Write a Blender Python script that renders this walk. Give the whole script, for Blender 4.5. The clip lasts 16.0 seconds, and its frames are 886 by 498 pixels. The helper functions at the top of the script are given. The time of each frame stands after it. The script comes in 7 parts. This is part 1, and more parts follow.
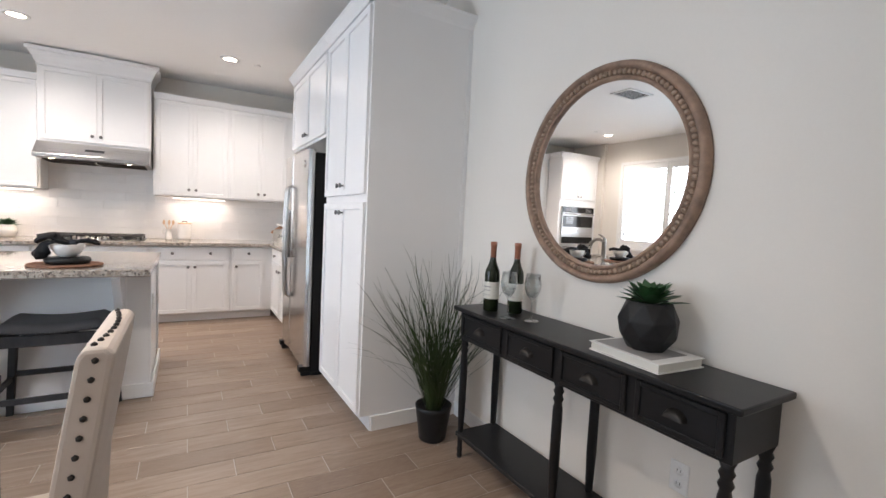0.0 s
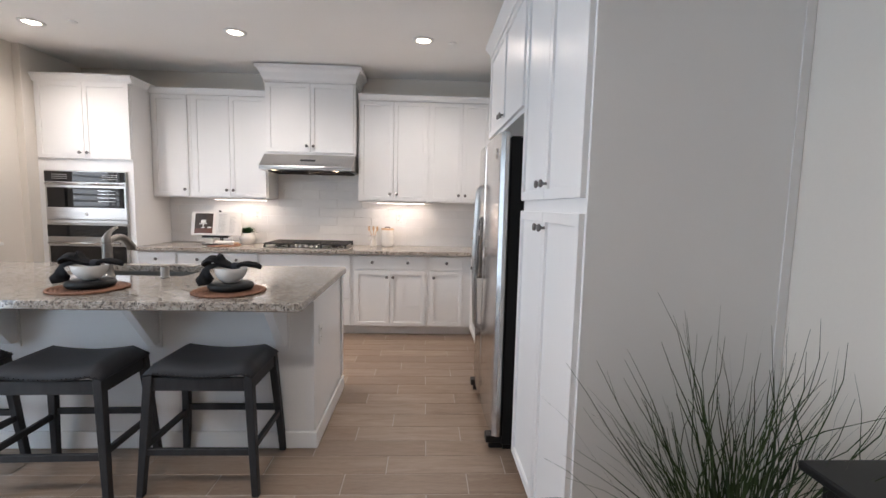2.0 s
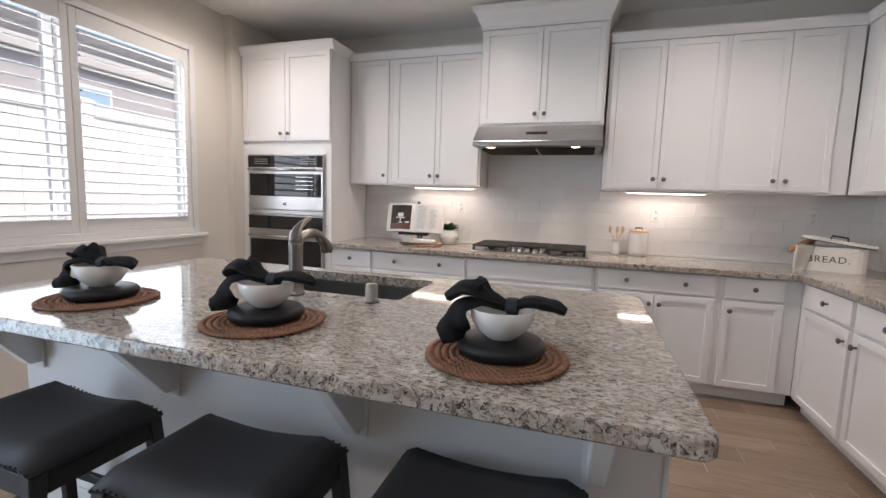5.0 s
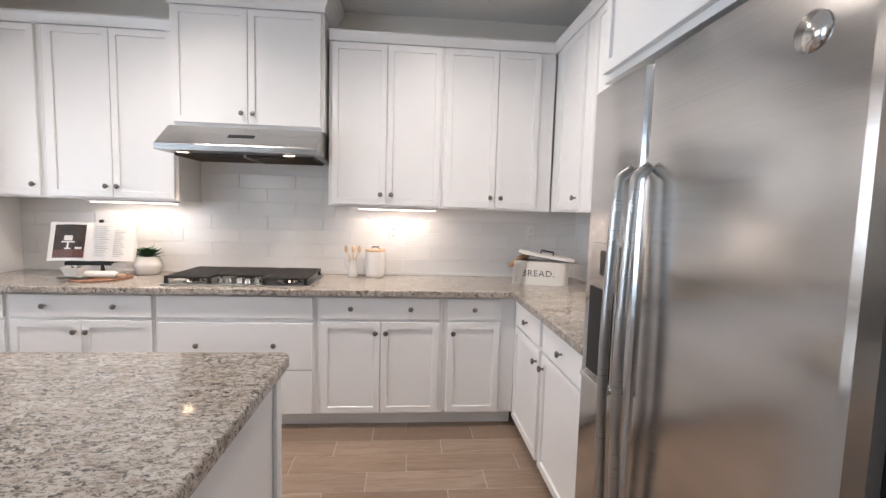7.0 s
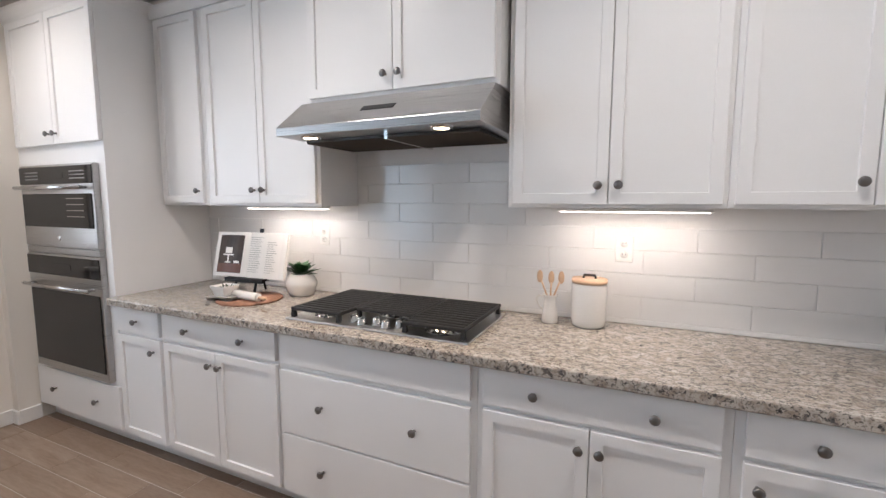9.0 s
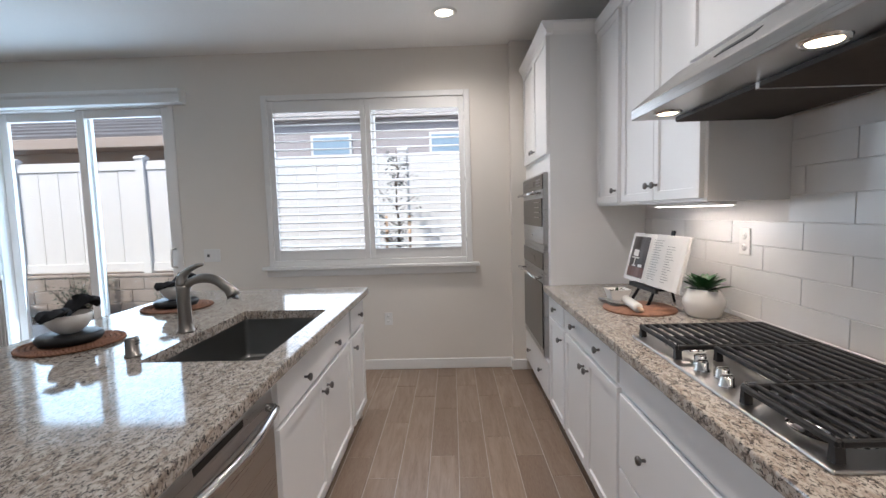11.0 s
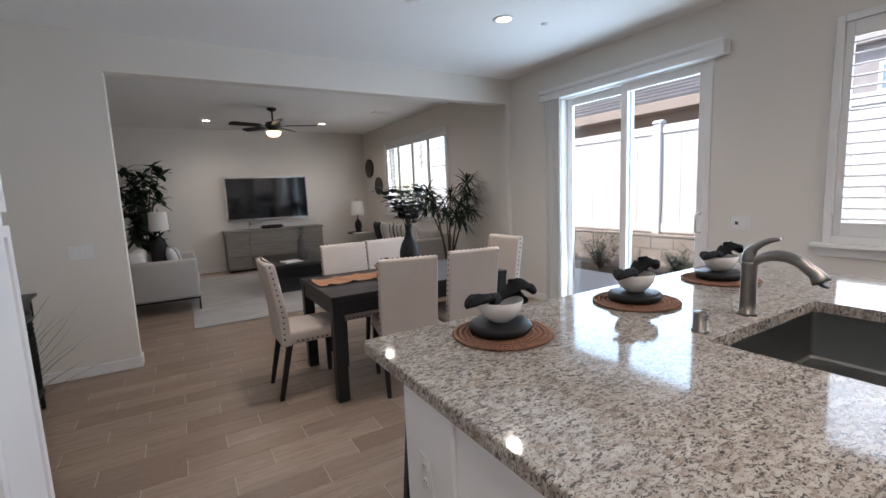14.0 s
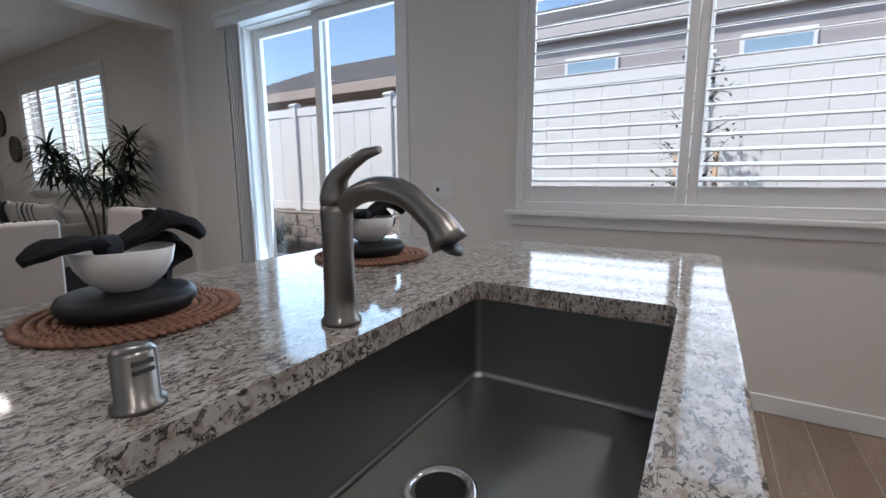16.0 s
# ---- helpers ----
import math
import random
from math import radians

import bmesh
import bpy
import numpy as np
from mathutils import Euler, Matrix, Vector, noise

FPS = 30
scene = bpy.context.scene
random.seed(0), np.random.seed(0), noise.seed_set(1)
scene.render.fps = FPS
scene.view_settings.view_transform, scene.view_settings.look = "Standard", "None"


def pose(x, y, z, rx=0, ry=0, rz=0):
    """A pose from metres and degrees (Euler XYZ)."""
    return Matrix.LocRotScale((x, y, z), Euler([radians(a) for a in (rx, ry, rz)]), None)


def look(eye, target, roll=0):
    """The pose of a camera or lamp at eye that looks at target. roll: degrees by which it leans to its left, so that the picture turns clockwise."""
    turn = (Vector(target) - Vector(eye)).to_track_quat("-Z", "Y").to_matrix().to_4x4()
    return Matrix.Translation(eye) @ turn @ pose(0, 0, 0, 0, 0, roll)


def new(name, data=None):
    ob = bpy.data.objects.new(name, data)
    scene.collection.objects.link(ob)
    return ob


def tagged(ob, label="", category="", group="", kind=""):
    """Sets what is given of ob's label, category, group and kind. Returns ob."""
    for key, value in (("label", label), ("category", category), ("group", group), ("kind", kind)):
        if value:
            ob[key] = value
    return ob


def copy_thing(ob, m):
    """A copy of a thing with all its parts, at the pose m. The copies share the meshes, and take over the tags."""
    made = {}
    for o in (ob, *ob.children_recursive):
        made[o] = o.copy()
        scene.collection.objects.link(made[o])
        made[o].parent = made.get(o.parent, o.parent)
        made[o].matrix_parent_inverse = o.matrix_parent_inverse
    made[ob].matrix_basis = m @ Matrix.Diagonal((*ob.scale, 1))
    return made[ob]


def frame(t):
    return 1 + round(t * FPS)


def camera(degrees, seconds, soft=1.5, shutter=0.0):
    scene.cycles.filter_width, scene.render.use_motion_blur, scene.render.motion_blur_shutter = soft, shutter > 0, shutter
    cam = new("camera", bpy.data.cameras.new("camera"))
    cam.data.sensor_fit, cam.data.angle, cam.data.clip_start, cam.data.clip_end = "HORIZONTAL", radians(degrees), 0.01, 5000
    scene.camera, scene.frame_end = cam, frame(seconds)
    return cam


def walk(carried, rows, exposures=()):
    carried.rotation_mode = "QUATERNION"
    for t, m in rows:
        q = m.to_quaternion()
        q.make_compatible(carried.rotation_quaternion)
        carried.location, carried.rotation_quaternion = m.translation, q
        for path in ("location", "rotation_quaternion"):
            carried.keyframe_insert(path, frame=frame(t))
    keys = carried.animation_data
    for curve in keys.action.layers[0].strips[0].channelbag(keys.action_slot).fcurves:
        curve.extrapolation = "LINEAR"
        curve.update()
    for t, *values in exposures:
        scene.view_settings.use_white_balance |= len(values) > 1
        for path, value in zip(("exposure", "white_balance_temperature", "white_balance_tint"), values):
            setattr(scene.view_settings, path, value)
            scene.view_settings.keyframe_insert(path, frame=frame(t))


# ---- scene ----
cam = camera(90.4, 16.0)
PATH = [
    (0, (-0.01, -0.194, 1.3), (0.997, 1.53, 1.172), 2.8),
    (0.5, (0.172, 0.106, 1.28), (1.142, 1.85, 1.135), 2.1),
    (1, (0.299, 0.365, 1.321), (1.034, 2.218, 1.157), 1.8),
    (1.5, (0.361, 0.662, 1.339), (0.768, 2.611, 1.159), 1.4),
    (2, (0.39, 0.904, 1.4), (0.478, 2.893, 1.205), 1.3),
    (2.5, (0.39, 1.053, 1.458), (0.133, 3.025, 1.246), 1.1),
    (3, (0.324, 1.217, 1.484), (-0.254, 3.119, 1.257), 1.2),
    (3.2, (0.279, 1.289, 1.491), (-0.415, 3.151, 1.262), 1.2),
    (5.3, (-0.486, 2.304, 1.291), (-1.04, 4.214, 1.074), 2.2),
    (5.5, (-0.441, 2.366, 1.279), (-0.845, 4.314, 1.075), 2.5),
    (6, (-0.221, 2.498, 1.23), (-0.28, 4.49, 1.06), 2.8),
    (6.5, (0.032, 2.627, 1.264), (0.169, 4.615, 1.096), 2.2),
    (7, (0.187, 2.777, 1.413), (0.356, 4.763, 1.244), 1.6),
    (7.5, (0.205, 3.07, 1.504), (0.324, 5.059, 1.324), 1.3),
    (8, (0.23, 3.434, 1.465), (0.072, 5.418, 1.269), 0.9),
    (8.2, (0.23, 3.583, 1.479), (-0.077, 5.548, 1.271), 0.6),
    (10.3, (0.058, 4.721, 1.398), (-1.665, 5.722, 1.224), -0.4),
    (10.5, (0.131, 4.813, 1.397), (-1.721, 5.549, 1.227), -0.8),
    (11, (0.371, 4.897, 1.416), (-1.621, 4.854, 1.253), -1.6),
    (11.5, (0.494, 4.863, 1.409), (-1.399, 4.234, 1.263), -1.9),
    (12, (0.548, 4.819, 1.383), (-1.103, 3.697, 1.257), -2.2),
    (12.5, (0.562, 4.8, 1.377), (-0.842, 3.382, 1.244), -2.5),
    (13, (0.622, 4.79, 1.41), (-0.626, 3.239, 1.211), -2.9),
    (13.5, (0.518, 4.695, 1.398), (-0.54, 3.014, 1.167), -2.8),
    (14, (0.328, 4.524, 1.444), (-0.686, 2.82, 1.184), -2.4),
    (14.5, (0.035, 4.367, 1.383), (-1.283, 2.889, 1.105), -0.9),
    (14.8, (-0.165, 4.316, 1.316), (-1.655, 3.01, 1.046), -0.2),
    (15, (-0.306, 4.28, 1.307), (-1.859, 3.054, 1.017), 0.0),
    (15.5, (-0.607, 4.22, 1.273), (-2.257, 3.131, 0.972), -0.2),
    (16, (-0.987, 4.237, 1.174), (-2.687, 3.235, 0.85), -0.4),
]
BASE_EXPOSURE = 0.72
EXPOSURES = [
    (0.0, 1.12, 6850, 16), (1.5, 0.90, 6850, 16), (3.0, 0.36, 6650, 15), (5.5, 0.38, 6850, 17), (6.5, 0.84, 6800, 16), (7.5, 0.84, 6650, 15), (8.0, 0.80, 6600, 15),
    (10.5, 0.20, 6350, 13), (12.0, 0.38, 6450, 14), (13.5, 0.52, 6600, 16), (14.5, 0.48, 6450, 15), (15.5, 0.16, 6200, 14), (16.0, -0.06, 6150, 14),
]
walk(cam, [(t, look(eye, target, roll)) for t, eye, target, roll in PATH], [(t, BASE_EXPOSURE + e, k, tint) for t, e, k, tint in EXPOSURES])

# ---- world, sun and large lights ----
world = bpy.data.worlds.new("world")
scene.world = world
world.use_nodes = True
wn = world.node_tree.nodes
sky = wn.new("ShaderNodeTexSky")
sky.sky_type = "NISHITA"
sky.sun_disc = False
sky.sun_elevation = radians(52)
sky.sun_rotation = radians(120)
wn["Background"].inputs["Strength"].default_value = 0.15
world.node_tree.links.new(sky.outputs[0], wn["Background"].inputs[0])

sun = new("sun", bpy.data.lights.new("sun", "SUN"))
sun.data.energy, sun.data.angle, sun.data.color = 2.6, radians(0.5), (1.0, 0.95, 0.88)
sun.matrix_world = look((6, -4, 9.2), (0, 0, 0))


def area_light(name, eye, target, sx, sy, watts, color=(1, 1, 1)):
    ob = new(name, bpy.data.lights.new(name, "AREA"))
    ob.data.shape, ob.data.size, ob.data.size_y = "RECTANGLE", sx, sy
    ob.data.energy, ob.data.color = watts, color
    ob.matrix_world = look(eye, target)
    return ob


# daylight that the sky sends in through the window openings
area_light("kitchen_window_daylight", (-3.68, 4.16, 1.73), (0, 4.16, 1.73), 1.7, 1.25, 12, (0.74, 0.87, 1.0))
area_light("patio_door_daylight", (-3.69, 1.60, 1.25), (0, 1.60, 1.5), 1.6, 2.3, 32, (0.56, 0.78, 1.0))
area_light("living_window_daylight", (-3.68, -2.95, 1.77), (0, -2.95, 1.6), 2.3, 1.3, 20, (0.84, 0.92, 1.0))


# ---- materials ----
def material(name, color=(0.8, 0.8, 0.8), rough=0.5, metal=0.0):
    m = bpy.data.materials.new(name)
    m.use_nodes = True
    b = m.node_tree.nodes["Principled BSDF"]
    b.inputs["Base Color"].default_value = (*color, 1)
    b.inputs["Roughness"].default_value = rough
    b.inputs["Metallic"].default_value = metal
    return m


class Net:
    """Short ways to add nodes to a material."""

    def __init__(self, m):
        self.t = m.node_tree
        self.b = self.t.nodes["Principled BSDF"]

    def node(self, kind, **values):
        n = self.t.nodes.new(kind)
        for k, v in values.items():
            n.inputs[k.replace("_", " ")].default_value = v
        return n

    def link(self, a, b):
        self.t.links.new(a, b)

    def coords(self, scale=(1, 1, 1), kind="Object"):
        c = self.t.nodes.new("ShaderNodeTexCoord")
        mp = self.t.nodes.new("ShaderNodeMapping")
        mp.inputs["Scale"].default_value = scale
        self.link(c.outputs[kind], mp.inputs["Vector"])
        return mp.outputs["Vector"]

    def noise(self, vec, scale, detail=4.0, rough=0.55, distortion=0.0):
        n = self.node("ShaderNodeTexNoise", Scale=scale, Detail=detail, Roughness=rough, Distortion=distortion)
        self.link(vec, n.inputs["Vector"])
        return n.outputs["Fac"]

    def ramp(self, fac, stops):
        r = self.t.nodes.new("ShaderNodeValToRGB")
        els = r.color_ramp.elements
        while len(els) < len(stops):
            els.new(0.5)
        for e, (p, c) in zip(els, stops):
            e.position = p
            e.color = (*c, 1) if len(c) == 3 else c
        self.link(fac, r.inputs["Fac"])
        return r.outputs["Color"]

    def mix(self, fac, a, b, blend="MIX"):
        m = self.t.nodes.new("ShaderNodeMix")
        m.data_type, m.blend_type = "RGBA", blend
        for sock, v in ((m.inputs["Factor"], fac), (m.inputs[6], a), (m.inputs[7], b)):
            if isinstance(v, (float, int)):
                sock.default_value = v
            elif isinstance(v, tuple):
                sock.default_value = (*v, 1)
            else:
                self.link(v, sock)
        return m.outputs[2]

    def bump(self, fac, strength=0.2, distance=0.002):
        n = self.node("ShaderNodeBump", Strength=strength, Distance=distance)
        self.link(fac, n.inputs["Height"])
        self.link(n.outputs["Normal"], self.b.inputs["Normal"])

    def color(self, sock):
        self.link(sock, self.b.inputs["Base Color"])

    def roughness(self, fac, lo, hi):
        n = self.node("ShaderNodeMapRange")
        n.inputs["To Min"].default_value, n.inputs["To Max"].default_value = lo, hi
        self.link(fac, n.inputs["Value"])
        self.link(n.outputs["Result"], self.b.inputs["Roughness"])


def mottled(name, color, rough, metal=0.0, spread=0.06, fine=60.0, coarse=2.5, relief=0.15, depth=0.001, stretch=(1, 1, 1)):
    """A surface with a faint large mottle, fine grain relief and uneven gloss."""
    m = material(name, color, rough, metal)
    n = Net(m)
    v = n.coords(stretch)
    big, small = n.noise(v, coarse, 3), n.noise(v, fine, 5)
    dark = tuple(c * (1 - spread) for c in color)
    light = tuple(min(1, c * (1 + spread)) for c in color)
    n.color(n.mix(0.35, n.ramp(big, [(0.3, dark), (0.7, light)]), n.ramp(small, [(0.3, dark), (0.7, light)])))
    n.roughness(big, max(0.02, rough - 0.06), min(1, rough + 0.08))
    n.bump(small, relief, depth)
    if max(color) < 0.06 and not metal:
        n.b.inputs["Specular IOR Level"].default_value = 0.3
    return m


WALL = mottled("wall_paint", (0.745, 0.70, 0.64), 0.75, spread=0.02, fine=90, coarse=1.2, relief=0.25, depth=0.0015)
CEILING = mottled("ceiling_paint", (0.87, 0.855, 0.83), 0.85, spread=0.02, fine=70, coarse=1.0, relief=0.35, depth=0.002)
TRIM = mottled("white_trim_paint", (0.80, 0.79, 0.77), 0.4, spread=0.015, fine=120, relief=0.08)
CABINET = mottled("white_cabinet_paint", (0.82, 0.815, 0.81), 0.32, spread=0.015, fine=150, coarse=3, relief=0.06, depth=0.0006)
VENT_SHADE = material("painted_vent_shade", (0.05, 0.05, 0.05), 0.8)
BLACK_PAINT = mottled("black_paint", (0.010, 0.010, 0.011), 0.34, spread=0.2, fine=80, relief=0.12)
BLACK_PLASTIC = mottled("black_plastic", (0.012, 0.012, 0.013), 0.42, spread=0.15, fine=200, relief=0.1)
BLACK_GLASS = material("black_oven_glass", (0.008, 0.008, 0.009), 0.04)
SCREEN = material("dark_screen_glass", (0.006, 0.006, 0.007), 0.07)
CAST_IRON = mottled("cast_iron", (0.016, 0.016, 0.017), 0.55, spread=0.2, fine=220, relief=0.4, depth=0.0008)
KNOB = mottled("dark_nickel", (0.20, 0.19, 0.185), 0.3, 1.0, spread=0.05, fine=120, relief=0.03)
NICKEL = mottled("brushed_nickel", (0.25, 0.23, 0.21), 0.3, 1.0, spread=0.05, fine=120, relief=0.03)
CHROME = material("polished_steel", (0.62, 0.61, 0.6), 0.12, 1.0)
DARK_METAL = mottled("dark_bronze_metal", (0.05, 0.045, 0.042), 0.4, 0.8, spread=0.15)
WHITE_PLASTIC = mottled("white_plastic", (0.78, 0.77, 0.75), 0.35, spread=0.01, relief=0.03)
CERAMIC = mottled("white_ceramic", (0.72, 0.70, 0.67), 0.22, spread=0.02, fine=80, relief=0.04)
ENAMEL = mottled("cream_enamel", (0.76, 0.74, 0.70), 0.3, spread=0.02, relief=0.04)
MATTE_BLACK = mottled("matte_black_stoneware", (0.014, 0.014, 0.015), 0.45, spread=0.2, fine=90, relief=0.1)
NAPKIN = mottled("charcoal_linen", (0.010, 0.010, 0.012), 0.85, spread=0.3, fine=400, coarse=8, relief=0.5, depth=0.0008)
NAPKIN_RING = mottled("blue_grey_napkin_ring", (0.028, 0.034, 0.045), 0.7, spread=0.3, fine=300, relief=0.6)
LINEN = mottled("cream_linen", (0.56, 0.485, 0.425), 0.85, spread=0.06, fine=350, coarse=5, relief=0.4, depth=0.0008)
SOFA = mottled("light_grey_upholstery", (0.40, 0.375, 0.34), 0.9, spread=0.07, fine=300, coarse=3, relief=0.4)
CUSHION = mottled("white_cushion_cloth", (0.62, 0.60, 0.57), 0.9, spread=0.06, fine=250, relief=0.4)
STRIPE = mottled("black_cushion_cloth", (0.03, 0.03, 0.032), 0.9, spread=0.2, fine=250, relief=0.4)
SEAT_LEATHER = mottled("charcoal_seat_fabric", (0.028, 0.029, 0.033), 0.6, spread=0.15, fine=320, coarse=4, relief=0.35, depth=0.0006)
STOOL_WOOD = mottled("charcoal_stained_wood", (0.030, 0.030, 0.032), 0.5, spread=0.3, fine=40, coarse=6, relief=0.2, stretch=(6, 6, 1))
DARK_WOOD = mottled("espresso_wood", (0.018, 0.016, 0.016), 0.38, spread=0.3, fine=40, relief=0.15, stretch=(1, 6, 6))
GREY_WOOD = mottled("weathered_grey_wood", (0.21, 0.19, 0.165), 0.6, spread=0.25, fine=26, coarse=4, relief=0.25, stretch=(1, 8, 12))
MIRROR_WOOD = mottled("washed_brown_wood", (0.26, 0.165, 0.115), 0.6, spread=0.5, fine=34, coarse=9, relief=0.4, depth=0.002)
LIGHT_WOOD = mottled("light_wood", (0.60, 0.40, 0.26), 0.5, spread=0.15, fine=40, relief=0.15, stretch=(1, 1, 8))
RATTAN = mottled("seagrass_weave", (0.27, 0.13, 0.078), 0.7, spread=0.4, fine=140, coarse=30, relief=0.5, depth=0.0015)
TERRACOTTA = mottled("terracotta_cloth", (0.45, 0.23, 0.12), 0.85, spread=0.12, fine=260, relief=0.4)
MIRROR = material("mirror_glass", (0.93, 0.94, 0.94), 0.0, 1.0)
PAPER = mottled("printed_paper", (0.74, 0.72, 0.69), 0.6, spread=0.02, fine=90, relief=0.05)
INK = material("grey_print", (0.30, 0.29, 0.28), 0.7)
PHOTO = mottled("dark_photo_print", (0.045, 0.032, 0.026), 0.35, spread=0.5, fine=20, coarse=9, relief=0.02)
CLAY = mottled("brown_print", (0.13, 0.05, 0.035), 0.4, spread=0.3, relief=0.02)
SOIL = mottled("dark_soil", (0.03, 0.022, 0.016), 0.95, spread=0.4, fine=60, relief=0.8, depth=0.004)
LEAF = mottled("dark_green_leaf", (0.028, 0.065, 0.026), 0.45, spread=0.45, fine=50, coarse=9, relief=0.2)
LEAF_DARK = mottled("deep_green_leaf", (0.018, 0.034, 0.018), 0.5, spread=0.4, fine=50, coarse=6, relief=0.2)
LEAF_GREY = mottled("eucalyptus_leaf", (0.045, 0.065, 0.055), 0.6, spread=0.3, fine=50, coarse=6, relief=0.2)
SUCCULENT = mottled("succulent_leaf", (0.030, 0.095, 0.033), 0.4, spread=0.4, fine=40, coarse=14, relief=0.15)
GRASS_BLADE = mottled("faux_grass_blade", (0.035, 0.055, 0.018), 0.55, spread=0.5, fine=60, coarse=7, relief=0.2)
BARK = mottled("brown_bark", (0.10, 0.075, 0.055), 0.9, spread=0.3, fine=50, relief=0.6, depth=0.004)
VINYL = mottled("white_vinyl", (0.80, 0.77, 0.74), 0.45, spread=0.02, fine=30, relief=0.05)
STUCCO = mottled("tan_stucco", (0.52, 0.43, 0.36), 0.9, spread=0.06, fine=40, coarse=1, relief=0.7, depth=0.006)
STUCCO_PALE = mottled("pale_stucco", (0.42, 0.375, 0.365), 0.9, spread=0.05, fine=40, coarse=1, relief=0.7, depth=0.006)
FASCIA_PALE = mottled("pale_fascia_paint", (0.52, 0.47, 0.44), 0.6, spread=0.04, fine=30)
FASCIA = mottled("beige_fascia_paint", (0.42, 0.33, 0.27), 0.6, spread=0.05, fine=30)
ROOF_TILE = mottled("grey_roof_tile", (0.15, 0.14, 0.14), 0.85, spread=0.3, fine=14, coarse=3, relief=0.5, depth=0.01)
CONCRETE = mottled("patio_concrete", (0.46, 0.44, 0.41), 0.85, spread=0.1, fine=40, coarse=1.2, relief=0.5, depth=0.003)
BLOCK = mottled("tan_block", (0.34, 0.28, 0.24), 0.9, spread=0.15, fine=50, coarse=5, relief=0.7, depth=0.005)
MULCH = mottled("brown_ground", (0.12, 0.085, 0.06), 0.95, spread=0.35, fine=16, coarse=1.5, relief=0.9, depth=0.02)
GROUT = mottled("pale_grout", (0.50, 0.45, 0.40), 0.9, spread=0.08, fine=60, relief=0.3)
BAR_BLACK = material("black_lettering", (0.05, 0.05, 0.05), 0.6)
RUG = mottled("pale_patterned_rug", (0.37, 0.355, 0.335), 0.95, spread=0.18, fine=120, coarse=2.2, relief=0.7, depth=0.003, stretch=(1, 3, 1))
CORK = mottled("copper_foil", (0.32, 0.13, 0.08), 0.35, 0.4, spread=0.15)
LABEL = mottled("cream_label_paper", (0.66, 0.64, 0.58), 0.6, spread=0.03)
WINE_GLASS_DARK = material("dark_green_bottle_glass", (0.010, 0.016, 0.006), 0.06)
WINE_GLASS_DARK.node_tree.nodes["Principled BSDF"].inputs["Transmission Weight"].default_value = 0.25


def glass(name, tint=(1, 1, 1), rough=0.0, ior=1.45):
    m = material(name, tint, rough)
    b = m.node_tree.nodes["Principled BSDF"]
    b.inputs["Transmission Weight"].default_value = 1.0
    b.inputs["IOR"].default_value = ior
    return m


def window_glass(name, gain=0.55, base=0.03, bend=4.0):
    """Thin pane: mostly clear, with a gloss that grows at grazing angles."""
    m = bpy.data.materials.new(name)
    m.use_nodes = True
    t = m.node_tree
    t.nodes.remove(t.nodes["Principled BSDF"])
    clear, gloss, mixer, facing, power, scale = (t.nodes.new(k) for k in ("ShaderNodeBsdfTransparent", "ShaderNodeBsdfGlossy", "ShaderNodeMixShader", "ShaderNodeLayerWeight", "ShaderNodeMath", "ShaderNodeMath"))
    clear.inputs["Color"].default_value = (0.95, 0.97, 0.97, 1)
    gloss.inputs["Roughness"].default_value = 0.0
    power.operation, power.inputs[1].default_value = "POWER", bend
    scale.operation, scale.inputs[1].default_value, scale.inputs[2].default_value = "MULTIPLY_ADD", gain, base
    t.links.new(facing.outputs["Facing"], power.inputs[0])
    t.links.new(power.outputs[0], scale.inputs[0])
    t.links.new(scale.outputs[0], mixer.inputs[0])
    t.links.new(clear.outputs[0], mixer.inputs[1])
    t.links.new(gloss.outputs[0], mixer.inputs[2])
    t.links.new(mixer.outputs[0], t.nodes["Material Output"].inputs["Surface"])
    return m


GLASS = glass("clear_glass")
PANE = window_glass("window_pane")
BEAD_WOOD = mottled("washed_bead_wood", (0.36, 0.25, 0.18), 0.55, spread=0.4, fine=60, coarse=12, relief=0.3)
THIN_GLASS = window_glass("drinking_glass", 0.9, 0.09, 1.7)


def glowing(name, color, strength):
    m = material(name, color, 0.4)
    b = m.node_tree.nodes["Principled BSDF"]
    b.inputs["Emission Color"].default_value = (*color, 1)
    b.inputs["Emission Strength"].default_value = strength
    return m


LAMP_GLOW = glowing("lamp_lens", (1.0, 0.88, 0.74), 6)
STRIP_GLOW = glowing("under_cabinet_strip", (1.0, 0.92, 0.84), 3.5)
HOOD_GLOW = glowing("hood_lamp", (1.0, 0.80, 0.55), 6)
FAN_GLOW = glowing("fan_lamp_bowl", (1.0, 0.70, 0.40), 1.8)
SHADE = mottled("white_lamp_shade", (0.74, 0.72, 0.68), 0.8, spread=0.02, fine=200, relief=0.2)


